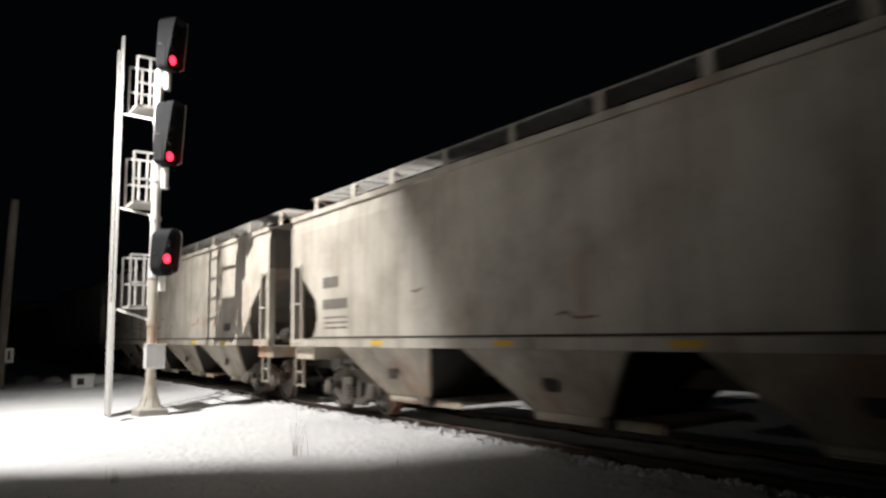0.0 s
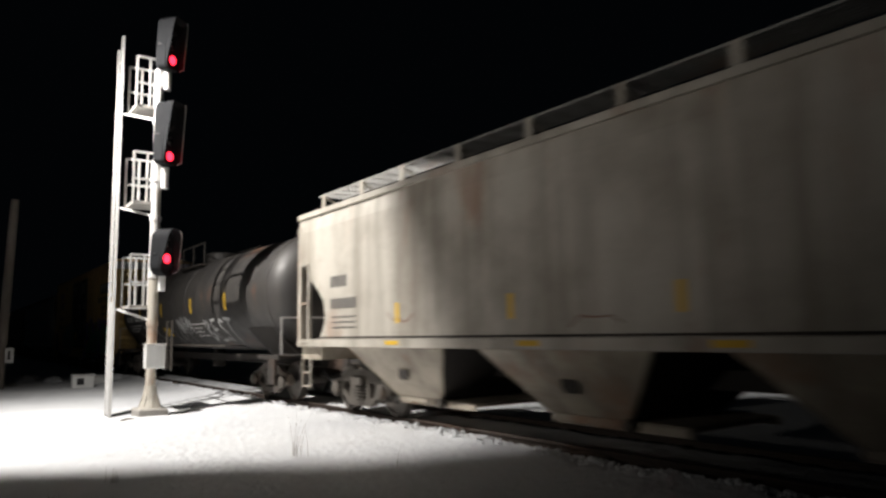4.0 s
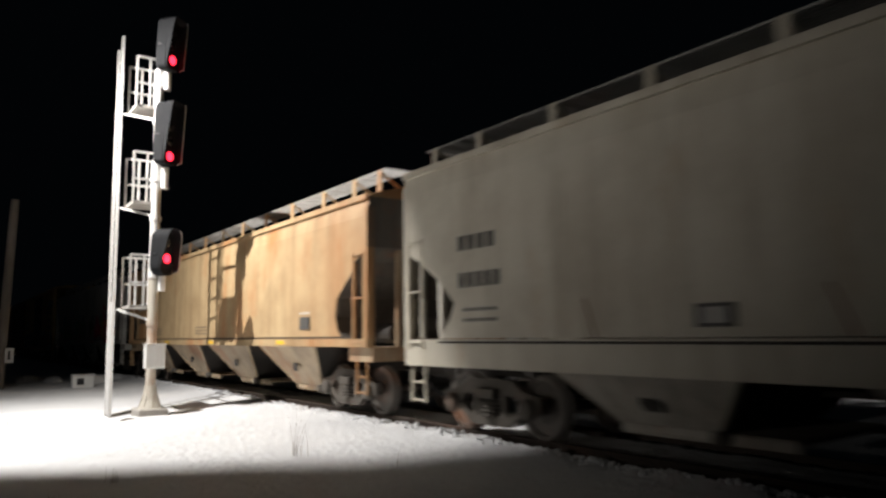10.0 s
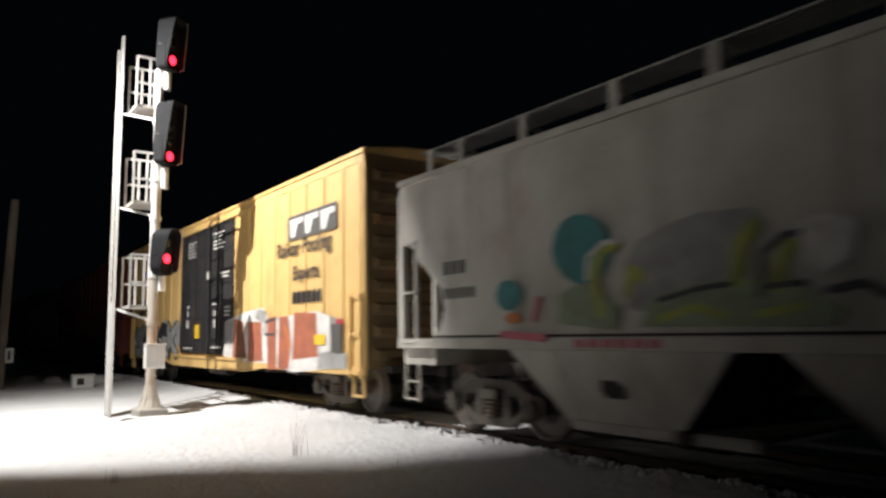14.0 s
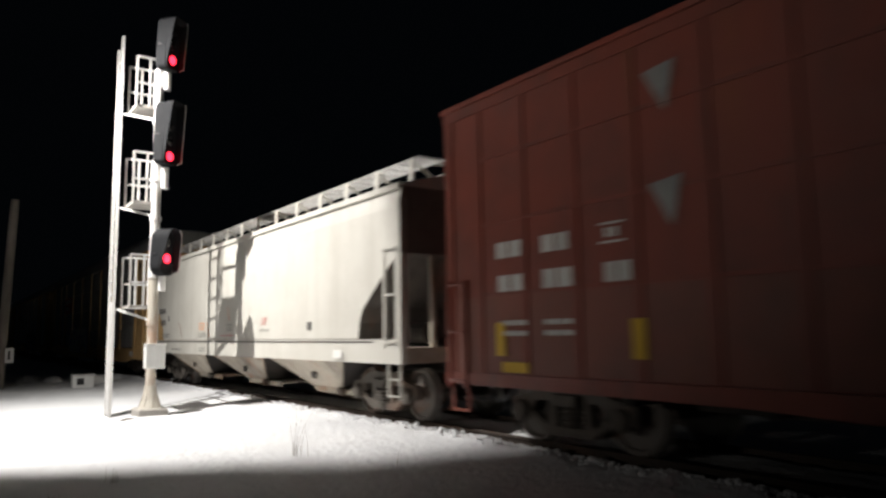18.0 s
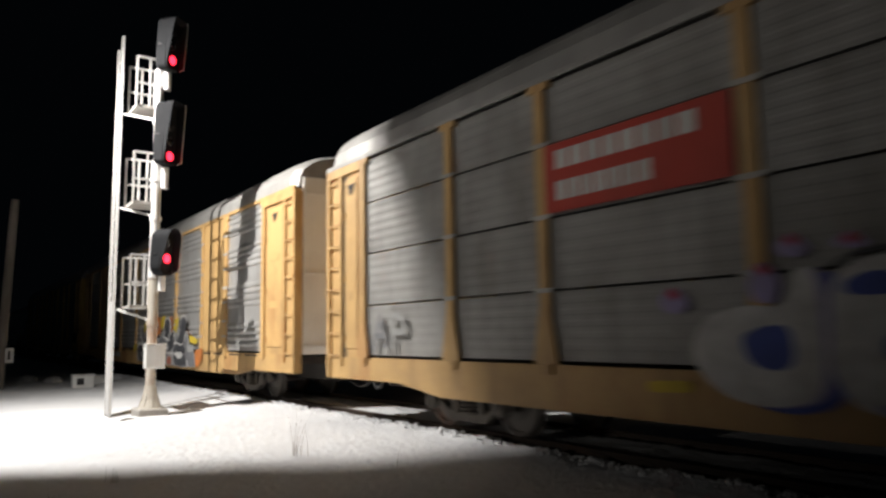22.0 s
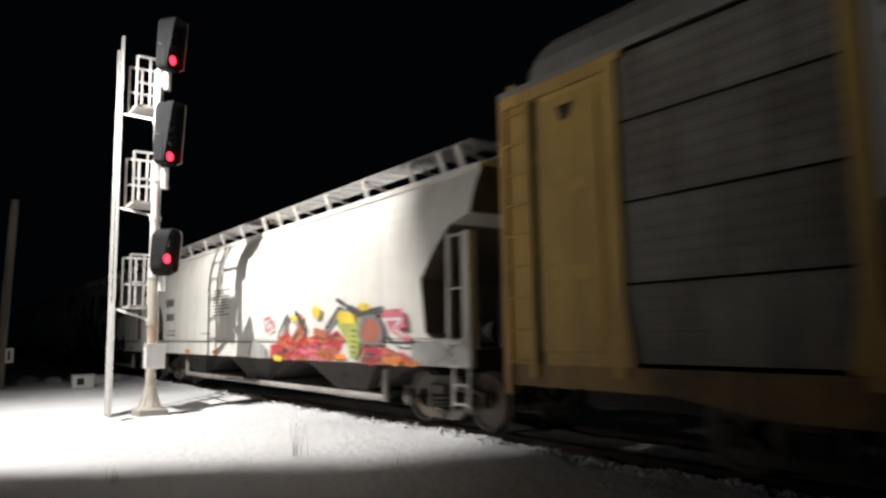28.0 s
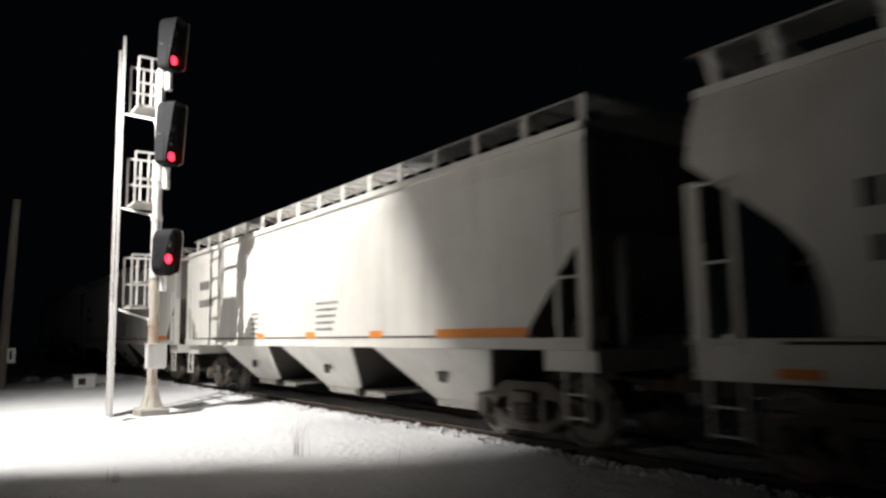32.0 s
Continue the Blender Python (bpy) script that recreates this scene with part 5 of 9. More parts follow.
def door_marks(car, c, d1):
    """White stencil lines on a pair of dark doors."""
    for x, z, w, n, rows in ((0.84, 4.36, 0.84, 5, 5), (3.26, 4.40, 0.96, 6, 5), (3.98, 3.25, 0.66, 4, 2), (0.54, 1.18, 0.98, 7, 1), (3.24, 1.22, 0.85, 6, 1),
                             (4.3, 2.30, 0.5, 4, 3), (3.30, 2.42, 0.3, 2, 1), (0.78, 2.42, 0.3, 2, 1)):
        for k in range(rows):
            bars(car, d1 + x - c, z - 0.105 * k, w * (1 - 0.10 * (k % 3)), 0.05, M_MARKW, n, 0.006, gap=0.14)
    for x, z0, z1, w in ((0.80, 1.80, 2.05, 0.22), (3.39, 1.80, 2.02, 0.18), (0.84, 2.16, 2.32, 0.14), (3.42, 2.12, 2.28, 0.12), (2.72, 3.18, 3.40, 0.24)):
        stripe(car, d1 + x - c, d1 + x + w - c, z0, z1, M_MARKW, 0.008, "decal")
    stripe(car, d1 + 1.65 - c, d1 + 2.1 - c, 1.50, 1.90, M_REFLECT, 0.006)


def cream_hopper():
    f, r = -94.95, -113.9
    car = hopper(f, r, "cream covered hopper car with yellowed stains", M_CREAM, CUT_WIDE, 4, deep_sill=True,
                       posts=[f - 0.3, f - 1.3] + spaced(f - 2.7, r + 1.5, 1.66) + [r + 0.3], walk_y=1.15, walk_z=4.66, eave=4.16, under_mat=M_BAYPALE, centres=(4.67, 8.37, 12.08, 15.4), bay_half=1.22, bay_in=1.05)
    h = (f - r) / 2
    bars(car, -h + 1.5, 2.75, 0.9, 0.22, M_MARK, 4)
    bars(car, -h + 1.5, 2.2, 1.0, 0.22, M_MARK, 5)
    for k in range(2):
        bars(car, -h + 1.6, 1.85 - 0.15 * k, 0.8, 0.05, M_MARK, 5)
    c = at(car)
    bm = bmesh.new()
    paint_poly(bm, blob_outline(-100.36 - c, 2.31, 0.14, 0.13, random.Random(3), 16, 0.05), flat_side(0.006))
    part("round_decal", bm, M_MARKW, car)
    stripe(car, -104.48 - c, -104.05 - c, 2.04, 2.15, M_MARKW, 0.006, "decal")
    for a, b in ((-107.03, -106.84), (-104.28, -104.14), (-109.9, -109.75), (-101.3, -101.2)):
        daub(car, c, "brown", 0.035, [(a, 1.92), ((a + b) / 2, 1.7), (b, 1.47)])
    for a, w in ((-105.85, 0.86), (-103.43, 0.62), (-100.1, 0.5)):
        for k in range(3):
            bars(car, a - c, 1.74 - 0.09 * k, w, 0.03, M_MARK, 6)
    for a in (-108.38, -98.32):
        bm = bmesh.new()
        box(bm, a - c, a + 0.44 - c, -1.625, -1.603, 1.56, 1.80)
        holder = part("placard_holder", bm, M_MARK, car)
        bm = bmesh.new()
        box(bm, a + 0.08 - c, a + 0.36 - c, -1.632, -1.6255, 1.60, 1.76)
        part("placard", bm, M_ALU_DULL, holder)


def rusty_hopper():
    f, r = -115.15, -134.4
    car = hopper(f, r, "tan covered hopper car heavily stained with orange rust", M_RUSTY, CUT_ROUND, 4,
                       posts=[f - 0.3, f - 1.3] + spaced(f - 2.7, r + 1.5, 1.67) + [r + 0.35], under_mat=M_BAYTAN, walk_y=1.15, walk_z=4.66, centres=(3.72, 7.65, 11.65, 15.48))
    h = (f - r) / 2
    stripe(car, -h + 1.55, -h + 2.75, 2.55, 2.82, M_PALE, 0.006, "number_patch")
    bars(car, -h + 1.65, 2.59, 1.0, 0.18, M_MARK, 4, 0.010)
    bars(car, -h + 1.7, 2.05, 1.0, 0.16, M_MARK, 5)
    c = at(car)
    for a, w in ((-125.5, 1.15), (-130.2, 0.8)):
        for k in range(3):
            bars(car, a - c, 1.80 - 0.09 * k, w, 0.03, M_MARK, 9)
    bars(car, -118.04 - c, 1.98, 0.5, 0.04, M_MARKW, 3)
    bm = bmesh.new()
    box(bm, -118.04 - c, -117.57 - c, -1.625, -1.603, 1.66, 1.92)
    part("placard_holder", bm, M_MARK, car)
    for x in (-4.0, 0.6, 5.5):
        stripe(car, x, x + 0.45, 1.345, 1.43, M_REFLECT, 0.037)


def painted_hopper():
    f, r = -135.65, -155.68
    car = hopper(f, r, "pale grey covered hopper car with a long colourful graffiti mural", M_PALE, CUT_ROUND, 4,
                       posts=[r + q for q in (0.35, 1.2, 2.7, 4.4, 5.8, 7.66, 9.31, 11.05, 12.78, 14.45, 16.1, 17.6, 18.8, 19.7)], under_mat=M_PALE, walk_y=1.15, walk_z=4.67, centres=(4.4, 8.25, 12.05, 15.85), bay_half=1.63, bay_foot=0.82, bay_in=1.3)
    c = at(car)
    daub(car, c, "pink", 0, [(-141.84, 2.14), (-141.74, 2.64), (-141.4, 2.64), (-141.21, 2.49), (-140.97, 2.6), (-140.91, 2.15), (-141.21, 1.98)])
    daub(car, c, "brightred", 0, [(-142.15, 2.06), (-141.95, 2.2), (-141.21, 2.06), (-140.93, 2.15), (-140.49, 2.18), (-140.32, 1.56), (-140.98, 1.73), (-141.64, 1.5), (-142.07, 1.66)])
    daub(car, c, "pink", 0.05, [(-141.62, 2.57), (-141.49, 2.12)])
    daub(car, c, "pink", 0.05, [(-141.11, 2.54), (-141.11, 2.11)])
    daub(car, c, "white", 0.05, [(-141.77, 2.08), (-141.54, 1.94)])
    daub(car, c, "white", 0.04, [(-141.4, 2.04), (-141.28, 1.94)])
    daub(car, c, "pink", 0.07, [(-140.75, 2.04), (-140.57, 1.75)])
    daub(car, c, "char", 0.04, [(-142.2, 2.08), (-142.12, 1.66), (-141.66, 1.47), (-141.04, 1.69), (-140.32, 1.54)])
    daub(car, c, "char", 0.05, [(-141.82, 2.25), (-141.77, 2.64), (-141.62, 2.69)])
    daub(car, c, "palegreen", 0, [(-141.07, 2.37), (-140.86, 2.55), (-140.31, 2.62), (-139.98, 2.46), (-139.9, 2.16), (-139.99, 1.54), (-140.28, 1.54), (-140.46, 2.18), (-140.79, 2.28)])
    daub(car, c, "yellow", 0, [(-140.29, 2.31), (-139.9, 2.31), (-139.99, 2.01), (-139.89, 1.59), (-140.15, 1.54), (-140.32, 1.87)])
    daub(car, c, "lime", 0.08, [(-140.79, 2.36), (-140.53, 2.52), (-140.21, 2.51)])
    daub(car, c, "green", 0.07, [(-140.21, 1.71), (-140.11, 2.01), (-140.19, 2.22)])
    daub(car, c, "teal", 0.05, [(-141.02, 2.45), (-140.7, 2.64), (-140.27, 2.65)])
    daub(car, c, "char", 0.03, [(-140.46, 2.18), (-140.32, 1.54)])
    daub(car, c, "red", 0, [(-140.1, 2.78), (-139.94, 2.81), (-140.0, 3.08), (-139.81, 3.14), (-139.66, 3.0), (-139.35, 2.96), (-139.39, 2.83), (-139.66, 2.82), (-139.72, 2.7), (-139.47, 2.62), (-139.47, 2.31), (-139.82, 2.29), (-139.94, 2.64)])
    daub(car, c, "pink", 0.06, [(-139.83, 3.06), (-139.78, 2.75), (-139.66, 2.39)])
    daub(car, c, "white", 0.03, [(-140.0, 2.85), (-139.66, 2.86)])
    daub(car, c, "char", 0.03, [(-139.9, 2.78), (-139.66, 2.82)])
    daub(car, c, "blue", 0, [(-139.51, 2.4), (-139.43, 2.66), (-139.24, 2.71), (-139.1, 2.59), (-139.21, 2.35)])
    daub(car, c, "brightred", 0, [(-139.69, 2.17), (-139.14, 2.2), (-138.93, 1.97), (-139.01, 1.69), (-139.33, 1.55), (-139.64, 1.58), (-139.75, 1.93)])
    daub(car, c, "rustred", 0, [(-139.33, 1.67), (-139.04, 1.83), (-138.83, 1.83), (-138.77, 1.51), (-139.3, 1.5)])
    daub(car, c, "white", 0.05, [(-139.54, 1.88), (-139.33, 1.72)])
    daub(car, c, "white", 0.04, [(-139.11, 2.14), (-138.93, 2.07)])
    daub(car, c, "pink", 0.05, [(-139.23, 1.98), (-139.09, 1.81)])
    daub(car, c, "char", 0.03, [(-139.75, 1.93), (-139.64, 1.54), (-139.3, 1.48)])
    daub(car, c, "orange", 0.16, [(-139.66, 2.28), (-139.36, 2.26), (-139.07, 2.32)])
    daub(car, c, "orange", 0.24, [(-138.63, 1.53), (-138.86, 1.92), (-139.03, 2.3), (-138.78, 2.53), (-138.44, 2.54), (-138.22, 2.34), (-138.07, 2.07), (-137.83, 1.81), (-137.51, 1.69), (-137.19, 1.78), (-137.06, 1.94)])
    daub(car, c, "blue", 0, [(-138.78, 2.34), (-138.54, 2.45), (-138.19, 2.2), (-138.39, 2.08), (-138.65, 2.17)])
    daub(car, c, "lilac", 0.06, [(-138.68, 2.39), (-138.48, 2.22)])
    daub(car, c, "blue", 0.12, [(-138.28, 2.24), (-138.04, 1.94), (-137.77, 1.69)])
    daub(car, c, "yellow", 0.1, [(-138.59, 2.04), (-138.32, 2.08)])
    daub(car, c, "white", 0.07, [(-138.57, 1.82), (-138.2, 1.84)])
    daub(car, c, "aqua", 0.09, [(-138.65, 1.93), (-138.42, 1.94)])
    daub(car, c, "rustred", 0.16, [(-138.53, 1.68), (-138.17, 1.61), (-137.87, 1.54)])
    daub(car, c, "blue", 0.16, [(-137.71, 1.9), (-137.59, 2.08), (-137.3, 2.12), (-137.11, 2.01)])
    daub(car, c, "blue", 0.12, [(-137.54, 1.57), (-137.33, 1.58)])
    daub(car, c, "red", 0.18, [(-139.34, 1.42), (-138.87, 1.42)])
    daub(car, c, "palegreen", 0, [(-147.86, 1.45), (-147.78, 2.08), (-147.32, 2.42), (-146.59, 2.45), (-145.92, 2.45), (-145.14, 2.5), (-144.55, 2.28), (-144.27, 2.33), (-144.13, 1.97), (-144.4, 1.47), (-146.56, 1.41)])
    daub(car, c, "green", 0.12, [(-147.48, 1.58), (-147.31, 2.28), (-146.76, 2.05)])
    daub(car, c, "green", 0.1, [(-146.57, 1.58), (-146.42, 2.24), (-145.99, 2.03)])
    daub(car, c, "lime", 0.08, [(-146.25, 2.33), (-145.75, 2.21), (-145.99, 2.09)])
    daub(car, c, "char", 0.07, [(-147.6, 2.4), (-147.13, 2.48), (-146.6, 2.48)])
    daub(car, c, "char", 0.09, [(-145.6, 2.56), (-145.21, 2.63), (-144.99, 2.49)])
    daub(car, c, "char", 0.05, [(-146.17, 2.39), (-145.84, 2.38)])
    daub(car, c, "orange", 0.06, [(-146.57, 1.58), (-146.23, 1.77), (-145.9, 1.56)])
    daub(car, c, "orange", 0.05, [(-145.5, 1.63), (-145.28, 1.88)])
    daub(car, c, "green", 0.11, [(-145.42, 1.57), (-144.98, 2.3), (-144.54, 1.62)])
    daub(car, c, "green", 0, [(-143.42, 2.23), (-143.12, 2.49), (-142.65, 2.33), (-142.54, 2.08), (-142.77, 1.71), (-143.0, 1.6), (-143.36, 1.61)])
    daub(car, c, "green", 0.13, [(-142.94, 1.6), (-142.66, 2.03), (-142.11, 2.11)])
    daub(car, c, "orange", 0.07, [(-143.12, 1.66), (-142.54, 1.92)])
    daub(car, c, "char", 0.08, [(-142.43, 2.26), (-142.11, 2.19)])
    daub(car, c, "grey", 0, [(-142.77, 2.53), (-142.54, 2.67), (-142.27, 2.68), (-142.16, 2.54), (-142.32, 2.42), (-142.65, 2.44)])
    daub(car, c, "char", 0.05, [(-145.85, 2.9), (-145.81, 2.73)])
    daub(car, c, "aqua", 0, [(-151.02, 2.48), (-151.07, 2.31), (-151.2, 2.17), (-151.39, 2.1), (-151.6, 2.11), (-151.79, 2.21), (-151.93, 2.37), (-151.98, 2.56), (-151.92, 2.75), (-151.78, 2.89), (-151.58, 2.95), (-151.37, 2.92), (-151.18, 2.82), (-151.06, 2.67)])
    daub(car, c, "aqua", 0, [(-152.57, 2.02), (-152.6, 1.93), (-152.67, 1.86), (-152.77, 1.82), (-152.89, 1.83), (-152.99, 1.87), (-153.07, 1.95), (-153.09, 2.04), (-153.06, 2.13), (-152.99, 2.21), (-152.88, 2.24), (-152.77, 2.23), (-152.67, 2.19), (-152.6, 2.11)])
    daub(car, c, "smoke", 0, [(-150.8, 1.78), (-150.83, 2.28), (-150.62, 2.52), (-150.19, 2.66), (-149.84, 2.72), (-149.33, 2.69), (-149.23, 2.54), (-149.41, 2.19), (-149.76, 1.87), (-150.26, 1.65)])
    daub(car, c, "palegreen", 0, [(-151.9, 1.63), (-151.84, 1.99), (-151.57, 2.11), (-151.2, 1.96), (-150.92, 1.79), (-150.99, 1.54)])
    daub(car, c, "palegreen", 0, [(-150.65, 1.57), (-150.5, 1.89), (-149.99, 1.99), (-149.41, 2.04), (-148.85, 1.9), (-148.52, 1.72), (-148.57, 1.55)])
    daub(car, c, "lime", 0.14, [(-151.2, 1.75), (-151.29, 2.18), (-151.15, 2.48), (-150.95, 2.51)])
    daub(car, c, "white", 0.06, [(-151.4, 2.15), (-151.36, 2.42), (-151.11, 2.56), (-150.92, 2.54)])
    daub(car, c, "lime", 0.12, [(-150.8, 1.95), (-150.73, 2.23), (-150.6, 2.1)])
    daub(car, c, "lime", 0.14, [(-149.47, 2.0), (-149.42, 2.34), (-149.26, 2.51)])
    daub(car, c, "lime", 0.12, [(-149.08, 1.91), (-149.02, 2.16), (-148.9, 2.3)])
    daub(car, c, "char", 0.07, [(-149.23, 1.85), (-149.19, 2.25), (-148.97, 2.39), (-148.77, 2.38)])
    daub(car, c, "white", 0, [(-148.83, 2.15), (-148.82, 2.49), (-148.57, 2.53), (-148.34, 2.42), (-148.39, 2.12), (-148.65, 2.0)])
    daub(car, c, "char", 0.06, [(-150.38, 1.85), (-149.88, 1.95), (-149.53, 1.97)])
    daub(car, c, "char", 0.06, [(-149.2, 1.92), (-148.84, 1.94)])
    daub(car, c, "char", 0.07, [(-148.61, 1.86), (-148.32, 1.91), (-148.16, 1.79)])
    daub(car, c, "lime", 0.09, [(-150.38, 1.65), (-149.94, 1.76), (-149.65, 1.67)])
    daub(car, c, "lime", 0.08, [(-149.27, 1.67), (-148.85, 1.73)])
    daub(car, c, "pink", 0.1, [(-152.95, 1.51), (-152.15, 1.46)])
    daub(car, c, "pink", 0.08, [(-152.32, 1.69), (-152.23, 1.96)])
    daub(car, c, "orange", 0, [(-152.56, 1.72), (-152.58, 1.69), (-152.62, 1.66), (-152.69, 1.65), (-152.76, 1.65), (-152.83, 1.66), (-152.87, 1.69), (-152.89, 1.73), (-152.87, 1.76), (-152.82, 1.78), (-152.76, 1.8), (-152.69, 1.8), (-152.62, 1.78), (-152.58, 1.75)])
    rng = random.Random(7)
    for x, z, a, b, col in ((-146.4, 2.75, 0.14, 0.16, "aqua"), (-145.2, 2.6, 0.2, 0.2, "grey")):
        bm = bmesh.new()
        paint_poly(bm, blob_outline(x - c, z, a, b, rng, 20, 0.06), flat_side(0.045))
        part("graffiti", bm, S_COL[col], car)
    h = (f - r) / 2
    bars(car, -h + 1.3, 2.42, 0.6, 0.2, M_MARK, 3)
    bars(car, -h + 1.3, 2.05, 0.8, 0.16, M_MARK, 5)
    for x in (-6.0, -2.0, 2.5, 6.0):
        for k in range(6):
            bm = bmesh.new()
            paint_poly(bm, [(x + k * 0.22, 1.345), (x + k * 0.22 + 0.16, 1.345), (x + k * 0.22 + 0.16, 1.44), (x + k * 0.22, 1.44)], flat_side(0.037))
            part("graffiti", bm, S_COL["pink"], car)


def yellow_boxcar_two():
    f, r = -156.9, -175.65
    ribs = [-157.05] + spaced(-157.75, -163.7, 0.85) + spaced(-169.1, -174.6, 0.85) + [-175.5]
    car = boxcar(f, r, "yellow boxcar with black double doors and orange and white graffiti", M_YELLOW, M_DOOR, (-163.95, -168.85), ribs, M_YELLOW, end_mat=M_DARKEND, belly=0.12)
    c = at(car)
    daub(car, c, "white", 0, [(-164.57, 0.92), (-164.45, 1.93), (-162.97, 2.14), (-161.76, 2.21), (-161.39, 1.93), (-158.85, 2.03), (-158.25, 1.91), (-158.2, 0.88), (-160.02, 0.75), (-161.73, 0.91)])
    daub(car, c, "rustred", 0, [(-163.81, 0.98), (-163.74, 2.0), (-163.07, 1.9), (-162.82, 1.0)])
    daub(car, c, "rustred", 0, [(-162.72, 0.92), (-162.75, 1.89), (-161.85, 1.87), (-161.73, 0.95)])
    daub(car, c, "rustred", 0, [(-161.45, 0.77), (-161.48, 1.94), (-160.94, 1.99), (-160.92, 0.79)])
    daub(car, c, "rustred", 0, [(-160.83, 0.79), (-160.77, 1.95), (-160.27, 1.97), (-160.1, 1.36), (-160.25, 0.81)])
    daub(car, c, "rustred", 0, [(-160.02, 1.02), (-159.95, 2.03), (-158.85, 1.99), (-158.78, 1.11)])
    daub(car, c, "brown", 0, [(-163.7, 0.98), (-163.51, 1.83), (-163.07, 1.86), (-162.83, 1.04)])
    daub(car, c, "smoke", 0, [(-162.24, 1.96), (-162.05, 2.18), (-161.57, 2.12), (-161.66, 1.83)])
    daub(car, c, "char", 0.06, [(-161.57, 1.87), (-160.94, 1.92), (-161.02, 1.57), (-161.6, 1.57), (-161.57, 1.87)])
    daub(car, c, "orange", 0.08, [(-160.43, 1.77), (-160.18, 1.22)])
    daub(car, c, "smoke", 0, [(-158.78, 0.86), (-158.72, 1.18), (-158.07, 1.24), (-157.53, 1.19), (-157.53, 0.9)])
    daub(car, c, "smoke", 0, [(-158.2, 0.88), (-158.19, 1.91), (-157.94, 1.84), (-157.89, 0.89)])
    daub(car, c, "red", 0, [(-158.0, 1.72), (-157.94, 1.85), (-157.68, 1.84), (-157.65, 1.69), (-157.84, 1.65)])
    daub(car, c, "smoke", 0, [(-164.49, 1.34), (-164.45, 1.93), (-163.74, 1.96), (-163.94, 1.34)])
    graffiti(car, -174.8 - c, -169.0 - c, 0.95, 1.9, (["smoke", "black"], "black", ["white", "black"]), 32, 5, back="smoke", label="black and white graffiti", width=0.3)
    stripe(car, -160.35 - c, -157.95 - c, 3.62, 4.16, M_MARK, 0.008, "owner_panel")
    for k in range(3):
        bm = bmesh.new()
        x = -160.2 - c + k * 0.76
        paint_poly(bm, [(x + 0.05, 3.68), (x + 0.25, 3.68), (x + 0.40, 3.96), (x + 0.64, 3.96), (x + 0.68, 4.08), (x, 4.08)], flat_side(0.014))
        part("owner_mark", bm, M_MARKW, car)
    words(car, "Railcar Pooling", -160.95 - c, 3.29, 0.46, M_DOOR, 0.010)
    words(car, "Experts", -160.05 - c, 2.74, 0.42, M_DOOR, 0.010)
    bars(car, -160.06 - c, 2.22, 1.5, 0.26, M_DOOR, 6, 0.010)
    for pts, col in (([(-174.0, 4.1), (-173.5, 3.9), (-173.9, 3.0)], "blue"), ([(-173.3, 4.3), (-172.7, 3.2)], "blue"), ([(-173.9, 3.7), (-172.8, 4.1)], "pink"), ([(-173.6, 3.4), (-172.8, 3.6)], "pink")):
        bm = bmesh.new()
        paint_stroke(bm, [(a - c, z) for a, z in pts], 0.15, flat_side(0.012))
        part("emblem", bm, S_COL[col], car)
    bars(car, -174.3 - c, 2.72, 1.5, 0.2, M_MARK, 4, 0.008)
    bars(car, -174.5 - c, 2.35, 2.0, 0.2, M_MARK, 6, 0.008)
    stripe(car, -158.9 - c, -158.4 - c, 1.35, 1.55, M_REFLECT, 0.032)
    bm = bmesh.new()
    box(bm, -158.15 - c, -157.7 - c, -1.64, -1.602, 1.2, 1.75)
    part("placard_holder", bm, M_MARK, car)
    door_marks(car, c, -168.85)


